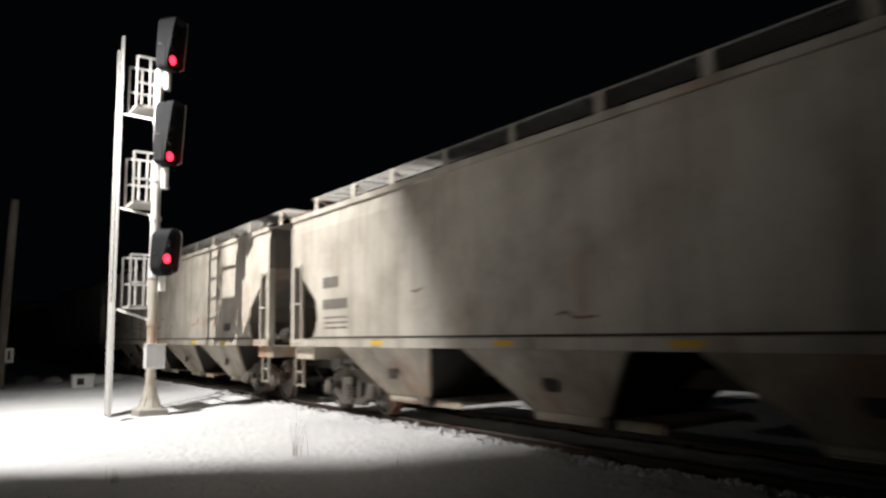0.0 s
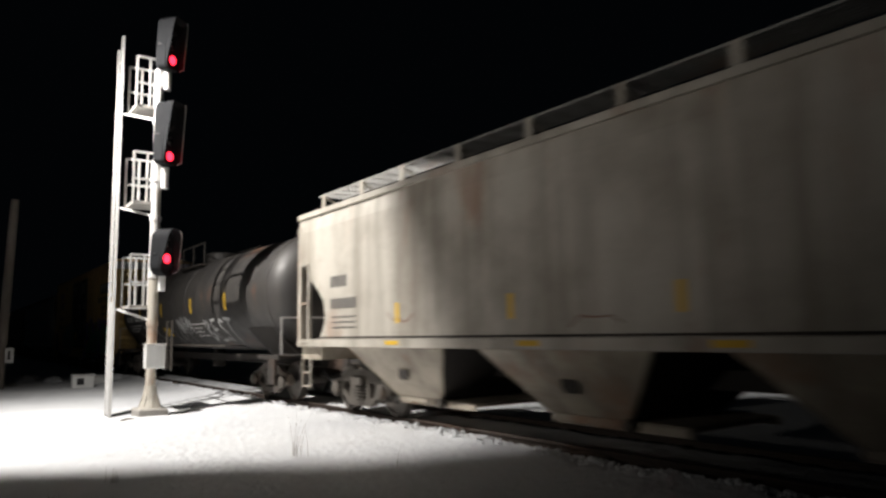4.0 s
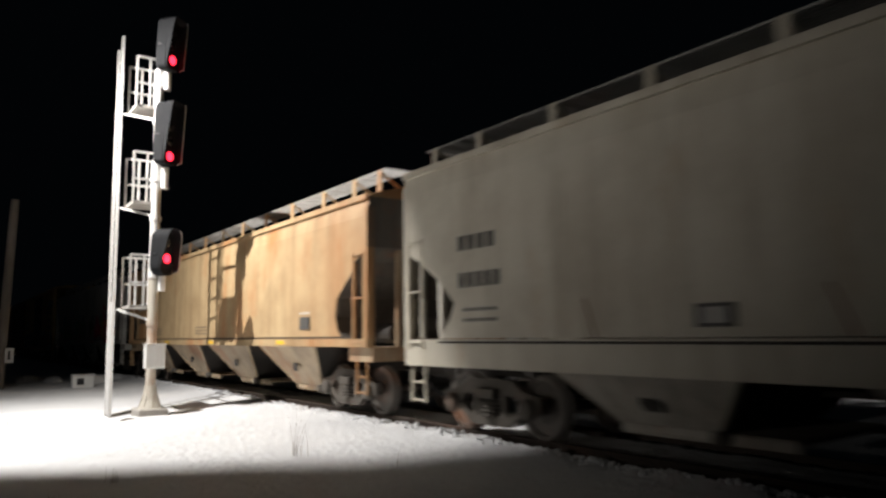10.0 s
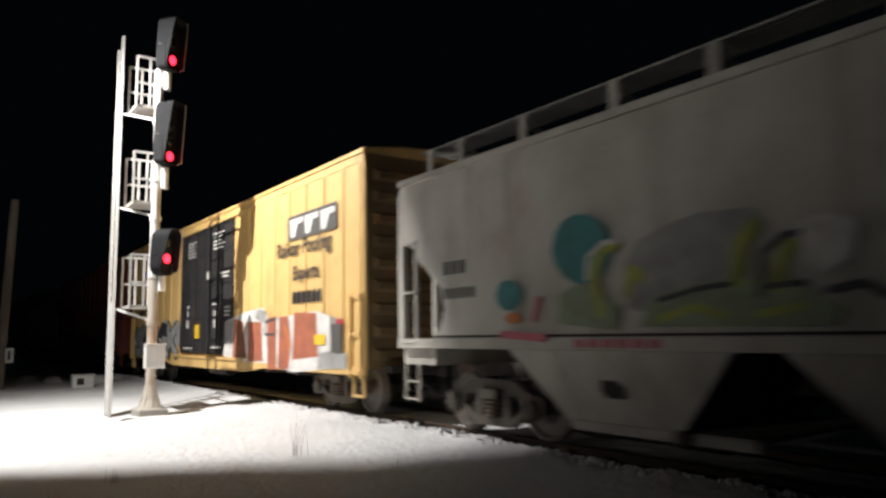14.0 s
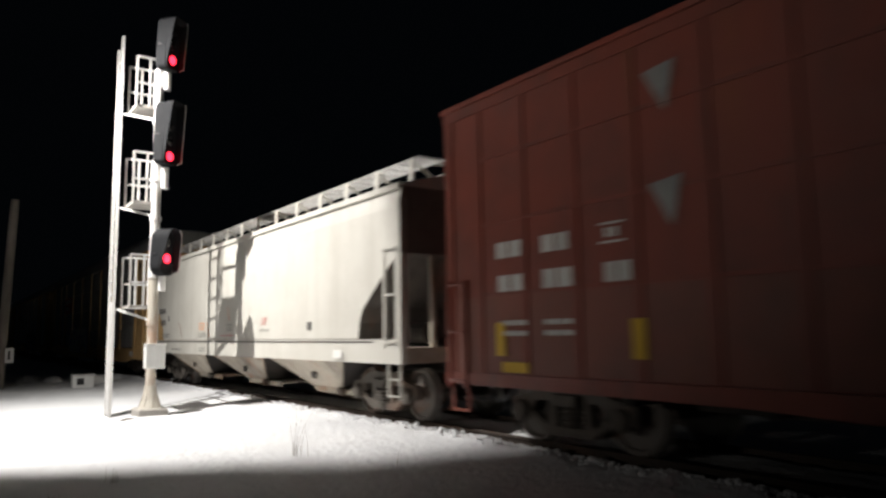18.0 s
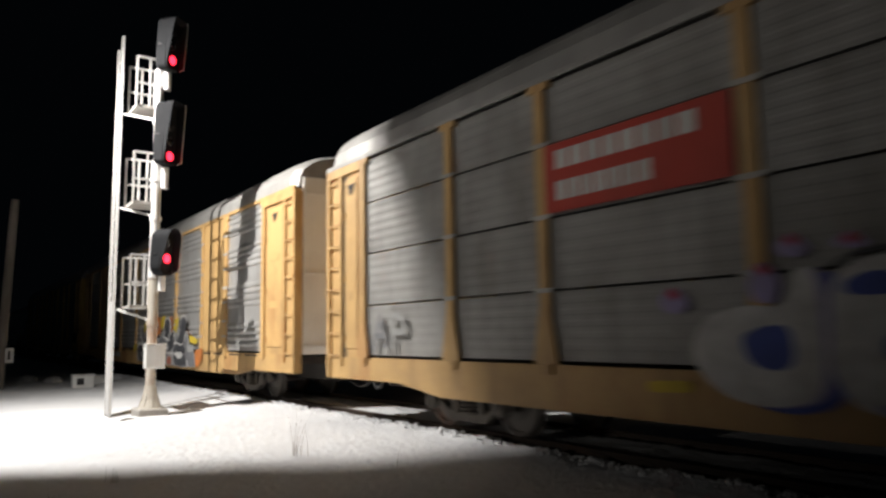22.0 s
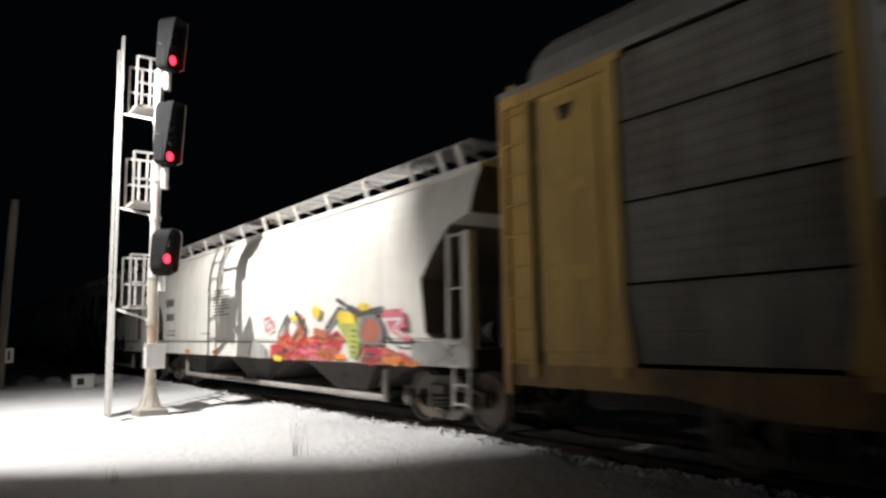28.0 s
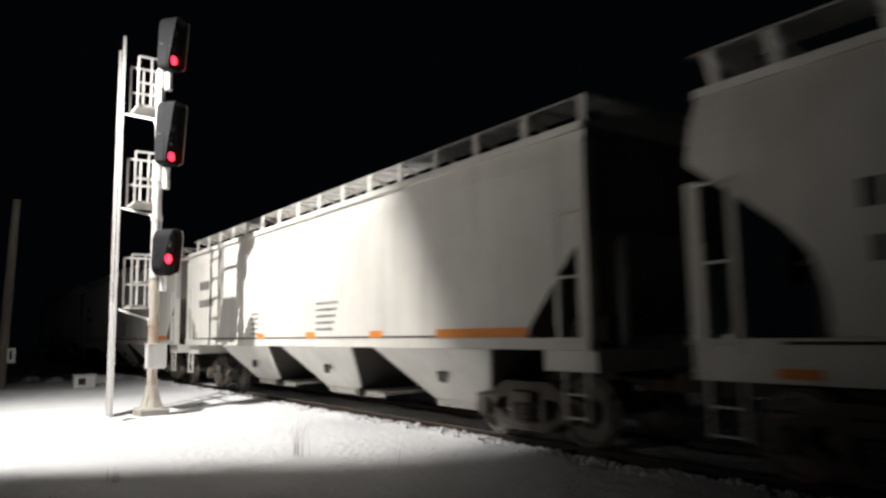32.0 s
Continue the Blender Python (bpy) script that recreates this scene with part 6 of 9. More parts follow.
def red_boxcar():
    f, r = -177.42, -195.95
    ribs = [-177.6] + spaced(-178.3, -183.9, 0.88) + spaced(-189.5, -195.1, 0.88) + [-195.78]
    car = boxcar(f, r, "oxide red boxcar with white stencil lettering", M_RED, M_RED, (-184.25, -189.1), ribs, M_RED, belly=0.05)
    c = at(car)
    for s in (-1, 1):
        for z in (2.05, 3.05, 4.0):
            bm = bmesh.new()
            box(bm, -183.9 - c, -178.3 - c, s * 1.576, s * 1.592, z, z + 0.05)
            part("side_girt", bm, M_RED, car)
            bm = bmesh.new()
            box(bm, -195.1 - c, -189.5 - c, s * 1.576, s * 1.592, z, z + 0.05)
            part("side_girt", bm, M_RED, car)
    for a, b, z0, z1 in ((-194.72, -194.21, 2.55, 2.77), (-193.81, -193.34, 2.55, 2.77), (-194.69, -194.19, 2.09, 2.31), (-193.81, -193.29, 2.09, 2.33), (-192.77, -192.40, 2.10, 2.33)):
        bars(car, a - c, z0, b - a + 0.04, z1 - z0, M_MARKW, 2, 0.006, gap=0.16)
    for z in (2.55, 2.77):
        stripe(car, -192.82 - c, -192.46 - c, z, z + 0.025, M_MARKW, 0.006, "mark_frame")
    bars(car, -192.74 - c, 2.62, 0.22, 0.11, M_MARKW, 2, 0.006, gap=0.3)
    for a in (-194.62, -193.79):
        for z in (1.63, 1.49):
            bars(car, a - c, z, 0.5, 0.065, M_MARKW, 4, 0.012, gap=0.12)
    for x, w, z, n in ((-180.52, 0.26, 2.46, 2), (-180.17, 0.26, 2.44, 2), (-179.60, 0.30, 2.46, 2), (-179.25, 0.28, 2.44, 2)):
        for k in range(5):
            bars(car, x - c, z - 0.13 * k, w, 0.05, M_MARKW, n, 0.012, gap=0.14)
    for k in range(4):
        bars(car, -180.34 - c, 1.58 - 0.07 * k, 0.40, 0.03, M_MARKW, 3, 0.012)
    for x, z, w in ((-179.38, 1.50, 0.34), (-179.38, 1.25, 0.34), (-179.15, 0.97, 0.26)):
        bars(car, x - c, z, w, 0.06, M_MARKW, 3, 0.012)
    for x, w, top, rows in ((-188.60, 0.95, 4.62, 4), (-186.20, 1.10, 4.66, 4), (-186.71, 0.32, 3.26, 3), (-185.42, 0.62, 2.86, 3), (-188.95, 0.42, 2.10, 2),
                            (-188.39, 0.46, 2.30, 1), (-185.86, 0.34, 2.26, 2), (-184.97, 0.46, 2.12, 3), (-184.80, 0.32, 1.68, 2), (-188.90, 0.30, 1.72, 2), (-188.2, 0.24, 1.66, 3)):
        for k in range(rows):
            bars(car, x - c + 0.05 * k, top - 0.11 * k, w * (1 - 0.1 * k), 0.045, M_MARKW, max(2, int(w / 0.17)), 0.012, gap=0.14)
    for x0, x1, z0, z1 in ((-188.44, -188.16, 1.91, 2.07), (-185.90, -185.62, 1.88, 2.09), (-186.14, -185.93, 2.17, 2.31), (-185.73, -185.58, 1.46, 1.68)):
        stripe(car, x0 - c, x1 - c, z0, z1, M_MARKW, 0.012, "data_plate")
    for x in (-178.4, -180.50, -183.88, -189.72, -192.4, -194.75):
        stripe(car, x - c, x + 0.18 - c, 1.22, 1.67, M_REFLECT, 0.012)
    stripe(car, -194.64 - c, -194.13 - c, 1.0, 1.14, M_REFLECT, 0.012)
    stripe(car, -178.95 - c, -178.45 - c, 1.0, 1.14, M_REFLECT, 0.012)
    for x, z in ((-188.68, 1.77), (-186.13, 1.79)):
        stripe(car, x - c, x + 0.25 - c, z, z + 0.15, M_ORANGE, 0.014, "decal")
    stripe(car, -195.7 - c, -189.55 - c, 0.99, 2.04, M_REDFAINT, -0.020, "dusty_strip")
    stripe(car, -183.8 - c, -177.65 - c, 0.99, 1.84, M_REDDUST, -0.020, "dusty_strip")
    stripe(car, -183.8 - c, -177.65 - c, 0.805, 0.965, M_REDDUST, 0.003, "dusty_strip")
    bm = bmesh.new()
    tube(bm, (-189.0 - c, -1.63, 0.88), (-180.8 - c, -1.63, 0.80), 0.045, seg=8)
    part("door_rail", bm, M_RED, car)
    for x, z in ((-191.9, 4.15), (-191.88, 2.88)):
        bm = bmesh.new()
        paint_poly(bm, [(x - c - 0.2, z + 0.25), (x - c + 0.22, z + 0.3), (x - c + 0.08, z - 0.25)], flat_side(0.006))
        part("paint_patch", bm, S_COL["smoke"], car, "pale touch-up patch")


def white_hopper():
    f, r = -197.23, -213.85
    car = hopper(f, r, "clean white covered hopper car with small red and black lettering", M_OFFWHITE, CUT_CURVE, 3, deep_sill=True,
                       posts=spaced(f - 0.3, r + 0.3, 1.27), walk_y=1.15, walk_z=4.65, post_w=0.06, under_mat=M_BAY, centres=(4.2, 8.6, 12.7), bay_half=1.7, bay_in=1.0)
    h = (f - r) / 2
    c = at(car)
    bars(car, -212.92 - c, 2.330, 0.82, 0.180, M_MARK, 3, 0.006)
    bars(car, -212.74 - c, 1.940, 0.69, 0.180, M_MARK, 3, 0.006)
    bars(car, -212.48 - c, 1.540, 0.93, 0.038, M_MARK, 6, 0.006)
    bars(car, -212.48 - c, 1.625, 0.93, 0.038, M_MARK, 6, 0.006)
    bars(car, -211.79 - c, 2.070, 0.17, 0.189, M_MARK, 1, 0.006)
    bars(car, -208.35 - c, 1.730, 0.56, 0.025, M_ORANGE, 4, 0.006)
    bars(car, -208.35 - c, 1.792, 0.56, 0.025, M_ORANGE, 4, 0.006)
    bars(car, -208.35 - c, 1.855, 0.56, 0.025, M_ORANGE, 4, 0.006)
    bars(car, -208.35 - c, 1.917, 0.56, 0.025, M_ORANGE, 4, 0.006)
    bars(car, -208.41 - c, 1.530, 0.73, 0.019, M_MARK, 6, 0.006)
    bars(car, -208.41 - c, 1.583, 0.73, 0.019, M_MARK, 6, 0.006)
    bars(car, -208.41 - c, 1.637, 0.73, 0.019, M_MARK, 6, 0.006)
    bars(car, -205.90 - c, 1.690, 0.42, 0.028, M_MARK, 4, 0.006)
    bars(car, -205.90 - c, 1.760, 0.42, 0.028, M_MARK, 4, 0.006)
    bars(car, -205.90 - c, 1.830, 0.42, 0.028, M_MARK, 4, 0.006)
    bars(car, -206.40 - c, 1.550, 1.02, 0.024, M_PLATE, 5, 0.006)
    bars(car, -203.44 - c, 1.810, 0.33, 0.019, M_PLATE, 4, 0.006)
    bars(car, -203.44 - c, 1.857, 0.33, 0.019, M_PLATE, 4, 0.006)
    bars(car, -203.44 - c, 1.905, 0.33, 0.019, M_PLATE, 4, 0.006)
    bars(car, -203.44 - c, 1.953, 0.33, 0.019, M_PLATE, 4, 0.006)
    bars(car, -203.55 - c, 1.650, 0.59, 0.014, M_MARK, 6, 0.006)
    bars(car, -203.55 - c, 1.685, 0.59, 0.014, M_MARK, 6, 0.006)
    bars(car, -208.36 - c, 1.130, 0.60, 0.026, M_MARK, 5, 0.006)
    bars(car, -208.36 - c, 1.205, 0.60, 0.026, M_MARK, 5, 0.006)
    bars(car, -211.24 - c, 1.140, 1.06, 0.042, M_MARK, 5, 0.006)
    daub(car, c, "brown", 0.035, [(-210.46, 1.97), (-210.13, 1.55)])
    daub(car, c, "orange", 0.035, [(-207.64, 1.94), (-207.41, 1.53)])
    daub(car, c, "orange", 0.035, [(-205.85, 2.28), (-205.73, 1.98)])
    bm = bmesh.new()
    box(bm, -200.86 - c, -200.71 - c, -1.625, -1.603, 1.65, 1.81)
    part("placard_holder", bm, M_MARK, car)
    bm = bmesh.new()
    box(bm, h - 2.4, h - 2.05, -1.64, -1.632, 1.10, 1.25)
    part("placard_holder", bm, M_MARKW, car)


def grey_autorack():
    f, r = -214.95, -241.6
    posts = [-216.8, -219.6, -221.6, -224.3, -226.85, -229.6, -232.5, -235.4, -237.45, -240.17]
    car = autorack(f, r, "autorack car with grey corrugated panels, amber posts and white graffiti", M_AMBER, M_GALV, posts, depth=0.003, pitch=0.14, flare=True, clips=(2.06, 3.0, 3.95))
    c = at(car)
    stripe(car, -235.3 - c, -232.65 - c, 3.03, 3.92, M_PLATE, 0.008, "owner_panel")
    bars(car, -235.1 - c, 3.58, 2.1, 0.24, M_MARKW, 8, 0.014, gap=0.18)
    bars(car, -235.1 - c, 3.18, 1.5, 0.24, M_MARKW, 7, 0.014, gap=0.18)
    # five fat white letters with a blue drop shadow and lilac flames above
    daub(car, c, "blue", 0, rounded([(-233.04, 1.3), (-232.88, 1.6), (-232.43, 1.71), (-232.05, 1.66), (-231.97, 2.02), (-231.74, 2.02), (-231.72, 1.04), (-231.84, 0.84), (-232.25, 0.75), (-232.66, 0.83), (-232.94, 1.04)]))
    daub(car, c, "lilac", 0, rounded([(-233.19, 1.35), (-233.02, 1.65), (-232.57, 1.76), (-232.18, 1.71), (-232.11, 2.06), (-231.87, 2.07), (-231.85, 1.07), (-231.96, 0.88), (-232.38, 0.79), (-232.81, 0.87), (-233.09, 1.08)]))
    daub(car, c, "blue", 0, rounded([(-231.66, 1.83), (-231.51, 2.01), (-231.13, 2.09), (-230.68, 1.99), (-230.49, 1.7), (-230.51, 1.07), (-230.64, 0.81), (-231.09, 0.74), (-231.53, 0.82), (-231.69, 1.14), (-231.66, 1.45)]))
    daub(car, c, "lilac", 0, rounded([(-231.78, 1.88), (-231.64, 2.06), (-231.25, 2.14), (-230.8, 2.04), (-230.6, 1.74), (-230.61, 1.1), (-230.75, 0.84), (-231.2, 0.77), (-231.65, 0.86), (-231.82, 1.18), (-231.79, 1.49)]))
    daub(car, c, "blue", 0, rounded([(-230.45, 1.57), (-230.36, 1.89), (-230.08, 2.08), (-229.75, 2.09), (-229.46, 1.97), (-229.39, 1.68), (-229.48, 1.39), (-229.77, 1.28), (-230.16, 1.28), (-229.99, 1.11), (-229.56, 1.12), (-229.35, 1.21), (-229.28, 1.04), (-229.51, 0.84), (-229.86, 0.77), (-230.23, 0.84), (-230.42, 1.13)]))
    daub(car, c, "lilac", 0, rounded([(-230.56, 1.61), (-230.46, 1.93), (-230.19, 2.13), (-229.85, 2.14), (-229.56, 2.01), (-229.48, 1.72), (-229.57, 1.42), (-229.87, 1.31), (-230.26, 1.32), (-230.09, 1.14), (-229.65, 1.15), (-229.44, 1.24), (-229.37, 1.07), (-229.61, 0.87), (-229.96, 0.8), (-230.33, 0.87), (-230.53, 1.17)]))
    daub(car, c, "blue", 0, rounded([(-229.23, 1.8), (-229.09, 2.06), (-228.78, 2.1), (-228.43, 2.04), (-228.28, 1.82), (-228.33, 1.5), (-228.48, 1.31), (-228.81, 1.26), (-228.76, 1.08), (-228.5, 0.9), (-228.27, 0.83), (-228.37, 0.75), (-228.71, 0.78), (-229.01, 0.96), (-229.18, 1.27)]))
    daub(car, c, "lilac", 0, rounded([(-229.32, 1.83), (-229.18, 2.09), (-228.86, 2.14), (-228.51, 2.08), (-228.36, 1.86), (-228.41, 1.53), (-228.56, 1.34), (-228.89, 1.3), (-228.84, 1.11), (-228.58, 0.93), (-228.34, 0.85), (-228.45, 0.78), (-228.79, 0.81), (-229.09, 0.99), (-229.26, 1.3)]))
    daub(car, c, "blue", 0, rounded([(-228.13, 1.77), (-228.02, 2.02), (-227.77, 2.1), (-227.5, 2.04), (-227.39, 1.87), (-227.38, 1.64), (-227.3, 1.52), (-227.13, 1.39), (-227.05, 1.1), (-227.12, 0.83), (-227.48, 0.76), (-227.91, 0.78), (-228.2, 0.91), (-228.23, 1.23), (-228.12, 1.42), (-228.02, 1.55)]))
    daub(car, c, "lilac", 0, rounded([(-228.2, 1.8), (-228.1, 2.06), (-227.85, 2.14), (-227.57, 2.08), (-227.45, 1.9), (-227.45, 1.67), (-227.37, 1.55), (-227.19, 1.42), (-227.11, 1.13), (-227.18, 0.86), (-227.55, 0.78), (-227.98, 0.8), (-228.27, 0.94), (-228.31, 1.26), (-228.2, 1.45), (-228.09, 1.58)]))
    daub(car, c, "white", 0, rounded([(-233.26, 1.35), (-233.09, 1.66), (-232.63, 1.77), (-232.24, 1.72), (-232.17, 2.07), (-231.93, 2.08), (-231.91, 1.08), (-232.02, 0.88), (-232.45, 0.8), (-232.87, 0.87), (-233.16, 1.09)]))
    daub(car, c, "blue", 0, rounded([(-232.71, 1.47), (-232.44, 1.57), (-232.2, 1.56), (-232.17, 1.22), (-232.35, 1.13), (-232.63, 1.21)]))
    daub(car, c, "white", 0, rounded([(-231.84, 1.88), (-231.7, 2.07), (-231.31, 2.15), (-230.85, 2.05), (-230.65, 1.75), (-230.66, 1.11), (-230.8, 0.84), (-231.26, 0.77), (-231.71, 0.86), (-231.88, 1.18), (-231.84, 1.5)]))
    daub(car, c, "blue", 0, rounded([(-231.73, 1.93), (-231.45, 2.02), (-231.2, 1.95), (-231.18, 1.8), (-231.7, 1.8)]))
    daub(car, c, "blue", 0, rounded([(-231.42, 1.43), (-231.25, 1.51), (-231.0, 1.48), (-231.03, 1.26), (-231.24, 1.2), (-231.41, 1.28)]))
    daub(car, c, "white", 0, rounded([(-230.6, 1.62), (-230.51, 1.94), (-230.23, 2.14), (-229.89, 2.14), (-229.6, 2.02), (-229.52, 1.73), (-229.61, 1.43), (-229.91, 1.32), (-230.31, 1.33), (-230.14, 1.15), (-229.7, 1.16), (-229.48, 1.25), (-229.41, 1.07), (-229.65, 0.88), (-230.0, 0.8), (-230.38, 0.87), (-230.58, 1.17)]))
    daub(car, c, "blue", 0, rounded([(-230.33, 1.55), (-230.23, 1.71), (-230.0, 1.75), (-229.89, 1.64), (-229.94, 1.46), (-230.13, 1.39)]))
    daub(car, c, "white", 0, rounded([(-229.36, 1.84), (-229.22, 2.1), (-228.9, 2.15), (-228.55, 2.08), (-228.39, 1.87), (-228.44, 1.54), (-228.6, 1.34), (-228.93, 1.3), (-228.88, 1.12), (-228.62, 0.93), (-228.38, 0.86), (-228.49, 0.78), (-228.83, 0.81), (-229.13, 1.0), (-229.3, 1.31)]))
    daub(car, c, "blue", 0, rounded([(-229.04, 1.6), (-228.99, 1.74), (-228.84, 1.78), (-228.71, 1.7), (-228.77, 1.51), (-228.92, 1.45)]))
    daub(car, c, "white", 0, rounded([(-228.24, 1.81), (-228.13, 2.06), (-227.88, 2.15), (-227.6, 2.09), (-227.48, 1.91), (-227.48, 1.68), (-227.39, 1.55), (-227.22, 1.43), (-227.14, 1.13), (-227.21, 0.86), (-227.58, 0.79), (-228.02, 0.81), (-228.31, 0.94), (-228.34, 1.26), (-228.23, 1.45), (-228.13, 1.59)]))
    daub(car, c, "blue", 0, rounded([(-228.0, 1.75), (-227.91, 1.86), (-227.72, 1.85), (-227.65, 1.75), (-227.73, 1.67), (-227.92, 1.67)]))
    daub(car, c, "blue", 0, rounded([(-227.7, 1.49), (-227.38, 1.5), (-227.4, 1.41), (-227.67, 1.4)]))
    daub(car, c, "blue", 0, rounded([(-228.04, 1.27), (-227.85, 1.38), (-227.64, 1.27), (-227.68, 1.07), (-227.97, 1.03)]))
    daub(car, c, "blue", 0, rounded([(-227.46, 2.04), (-227.22, 2.05), (-227.14, 1.87), (-227.21, 1.62), (-226.97, 1.43), (-226.95, 1.11), (-227.14, 1.08), (-227.22, 1.43), (-227.41, 1.58)]))
    daub(car, c, "lilac", 0, rounded([(-227.2, 1.77), (-226.91, 1.86), (-226.83, 1.52), (-227.07, 1.47)]))
    daub(car, c, "lilac", 0, rounded([(-227.11, 1.06), (-226.88, 1.09), (-226.86, 0.86), (-227.14, 0.83)]))
    daub(car, c, "lilac", 0.07, [(-231.46, 0.87), (-230.8, 0.81), (-230.44, 0.88)])
    daub(car, c, "lilac", 0.07, [(-229.54, 0.96), (-229.14, 0.87), (-228.95, 0.82)])
    daub(car, c, "char", 0.035, [(-231.8, 2.06), (-231.65, 2.15), (-231.31, 2.2)])
    daub(car, c, "char", 0.035, [(-229.3, 2.12), (-229.0, 2.2), (-228.57, 2.15)])
    daub(car, c, "char", 0.035, [(-228.22, 2.08), (-227.9, 2.19), (-227.56, 2.14)])
    daub(car, c, "char", 0.035, [(-230.51, 2.06), (-230.23, 2.19), (-229.88, 2.19)])
    daub(car, c, "lilac", 0, rounded([(-233.54, 1.93), (-233.44, 1.99), (-233.31, 1.91), (-233.24, 1.8), (-233.33, 1.69), (-233.54, 1.72), (-233.61, 1.84)]))
    daub(car, c, "red", 0, [(-233.51, 1.91), (-233.44, 1.99), (-233.35, 1.9), (-233.4, 1.83)])
    daub(car, c, "lilac", 0, rounded([(-232.52, 2.1), (-232.43, 2.17), (-232.32, 2.08), (-232.26, 1.92), (-232.34, 1.75), (-232.52, 1.79), (-232.58, 1.95)]))
    daub(car, c, "red", 0, [(-232.49, 2.09), (-232.43, 2.16), (-232.35, 2.07), (-232.4, 2.01)])
    daub(car, c, "lilac", 0, rounded([(-232.23, 2.35), (-232.13, 2.41), (-232.03, 2.33), (-231.97, 2.24), (-232.05, 2.16), (-232.23, 2.19), (-232.29, 2.28)]))
    daub(car, c, "red", 0, [(-232.2, 2.34), (-232.13, 2.41), (-232.06, 2.32), (-232.11, 2.26)])
    daub(car, c, "lilac", 0, rounded([(-231.71, 2.31), (-231.62, 2.37), (-231.53, 2.28), (-231.47, 2.23), (-231.54, 2.19), (-231.71, 2.22), (-231.77, 2.28)]))
    daub(car, c, "red", 0, [(-231.68, 2.29), (-231.62, 2.36), (-231.55, 2.28), (-231.6, 2.22)])
    daub(car, c, "lilac", 0, rounded([(-231.22, 2.44), (-231.14, 2.49), (-231.05, 2.41), (-231.0, 2.28), (-231.07, 2.15), (-231.23, 2.19), (-231.28, 2.32)]))
    daub(car, c, "red", 0, [(-231.2, 2.42), (-231.14, 2.49), (-231.08, 2.41), (-231.12, 2.35)])
    daub(car, c, "lilac", 0, rounded([(-230.78, 2.28), (-230.7, 2.34), (-230.62, 2.26), (-230.57, 2.16), (-230.63, 2.06), (-230.78, 2.1), (-230.83, 2.2)]))
    daub(car, c, "red", 0, [(-230.76, 2.27), (-230.7, 2.33), (-230.64, 2.25), (-230.68, 2.2)])
    daub(car, c, "lilac", 0, rounded([(-230.18, 2.46), (-230.11, 2.52), (-230.03, 2.44), (-229.99, 2.34), (-230.05, 2.24), (-230.18, 2.27), (-230.23, 2.38)]))
    daub(car, c, "red", 0, [(-230.16, 2.45), (-230.11, 2.51), (-230.05, 2.44), (-230.09, 2.38)])
    daub(car, c, "lilac", 0, rounded([(-229.46, 2.31), (-229.4, 2.36), (-229.33, 2.29), (-229.29, 2.23), (-229.34, 2.17), (-229.47, 2.2), (-229.51, 2.27)]))
    daub(car, c, "red", 0, [(-229.44, 2.3), (-229.4, 2.36), (-229.35, 2.29), (-229.38, 2.24)])
    daub(car, c, "lilac", 0, rounded([(-229.03, 2.31), (-228.97, 2.36), (-228.91, 2.29), (-228.87, 2.23), (-228.92, 2.19), (-229.04, 2.22), (-229.07, 2.27)]))
    daub(car, c, "red", 0, [(-229.01, 2.3), (-228.97, 2.35), (-228.93, 2.28), (-228.96, 2.23)])
    daub(car, c, "lilac", 0, rounded([(-228.53, 2.28), (-228.48, 2.32), (-228.41, 2.26), (-228.38, 2.2), (-228.43, 2.16), (-228.53, 2.19), (-228.57, 2.24)]))
    daub(car, c, "red", 0, [(-228.51, 2.26), (-228.48, 2.32), (-228.43, 2.25), (-228.46, 2.2)])
    daub(car, c, "yellow", 0.12, [(-233.73, 0.94), (-233.3, 0.96)])
    daub(car, c, "yellow", 0.12, [(-230.95, 0.95), (-230.62, 0.97)])
    daub(car, c, "yellow", 0.14, [(-228.23, 0.95), (-227.87, 0.98)])
    rng = random.Random(44)
    for x0, n in ((-226.6, 6), (-220.9, 4), (-239.8, 2)):
        for k in range(n):
            bm = bmesh.new()
            x = x0 - c + k * 0.62
            paint_stroke(bm, [(x + px * 0.55, 1.3 + pz * 0.55) for px, pz in letterlike(rng)], 0.10, flat_side(0.008))
            part("graffiti", bm, S_COL["smoke"] if k % 2 else S_COL["grey"], car, "faded grey graffiti scrawl")
    stripe(car, -217.6 - c, -217.0 - c, 0.82, 1.02, M_MARKW, -0.02, "data_plate")


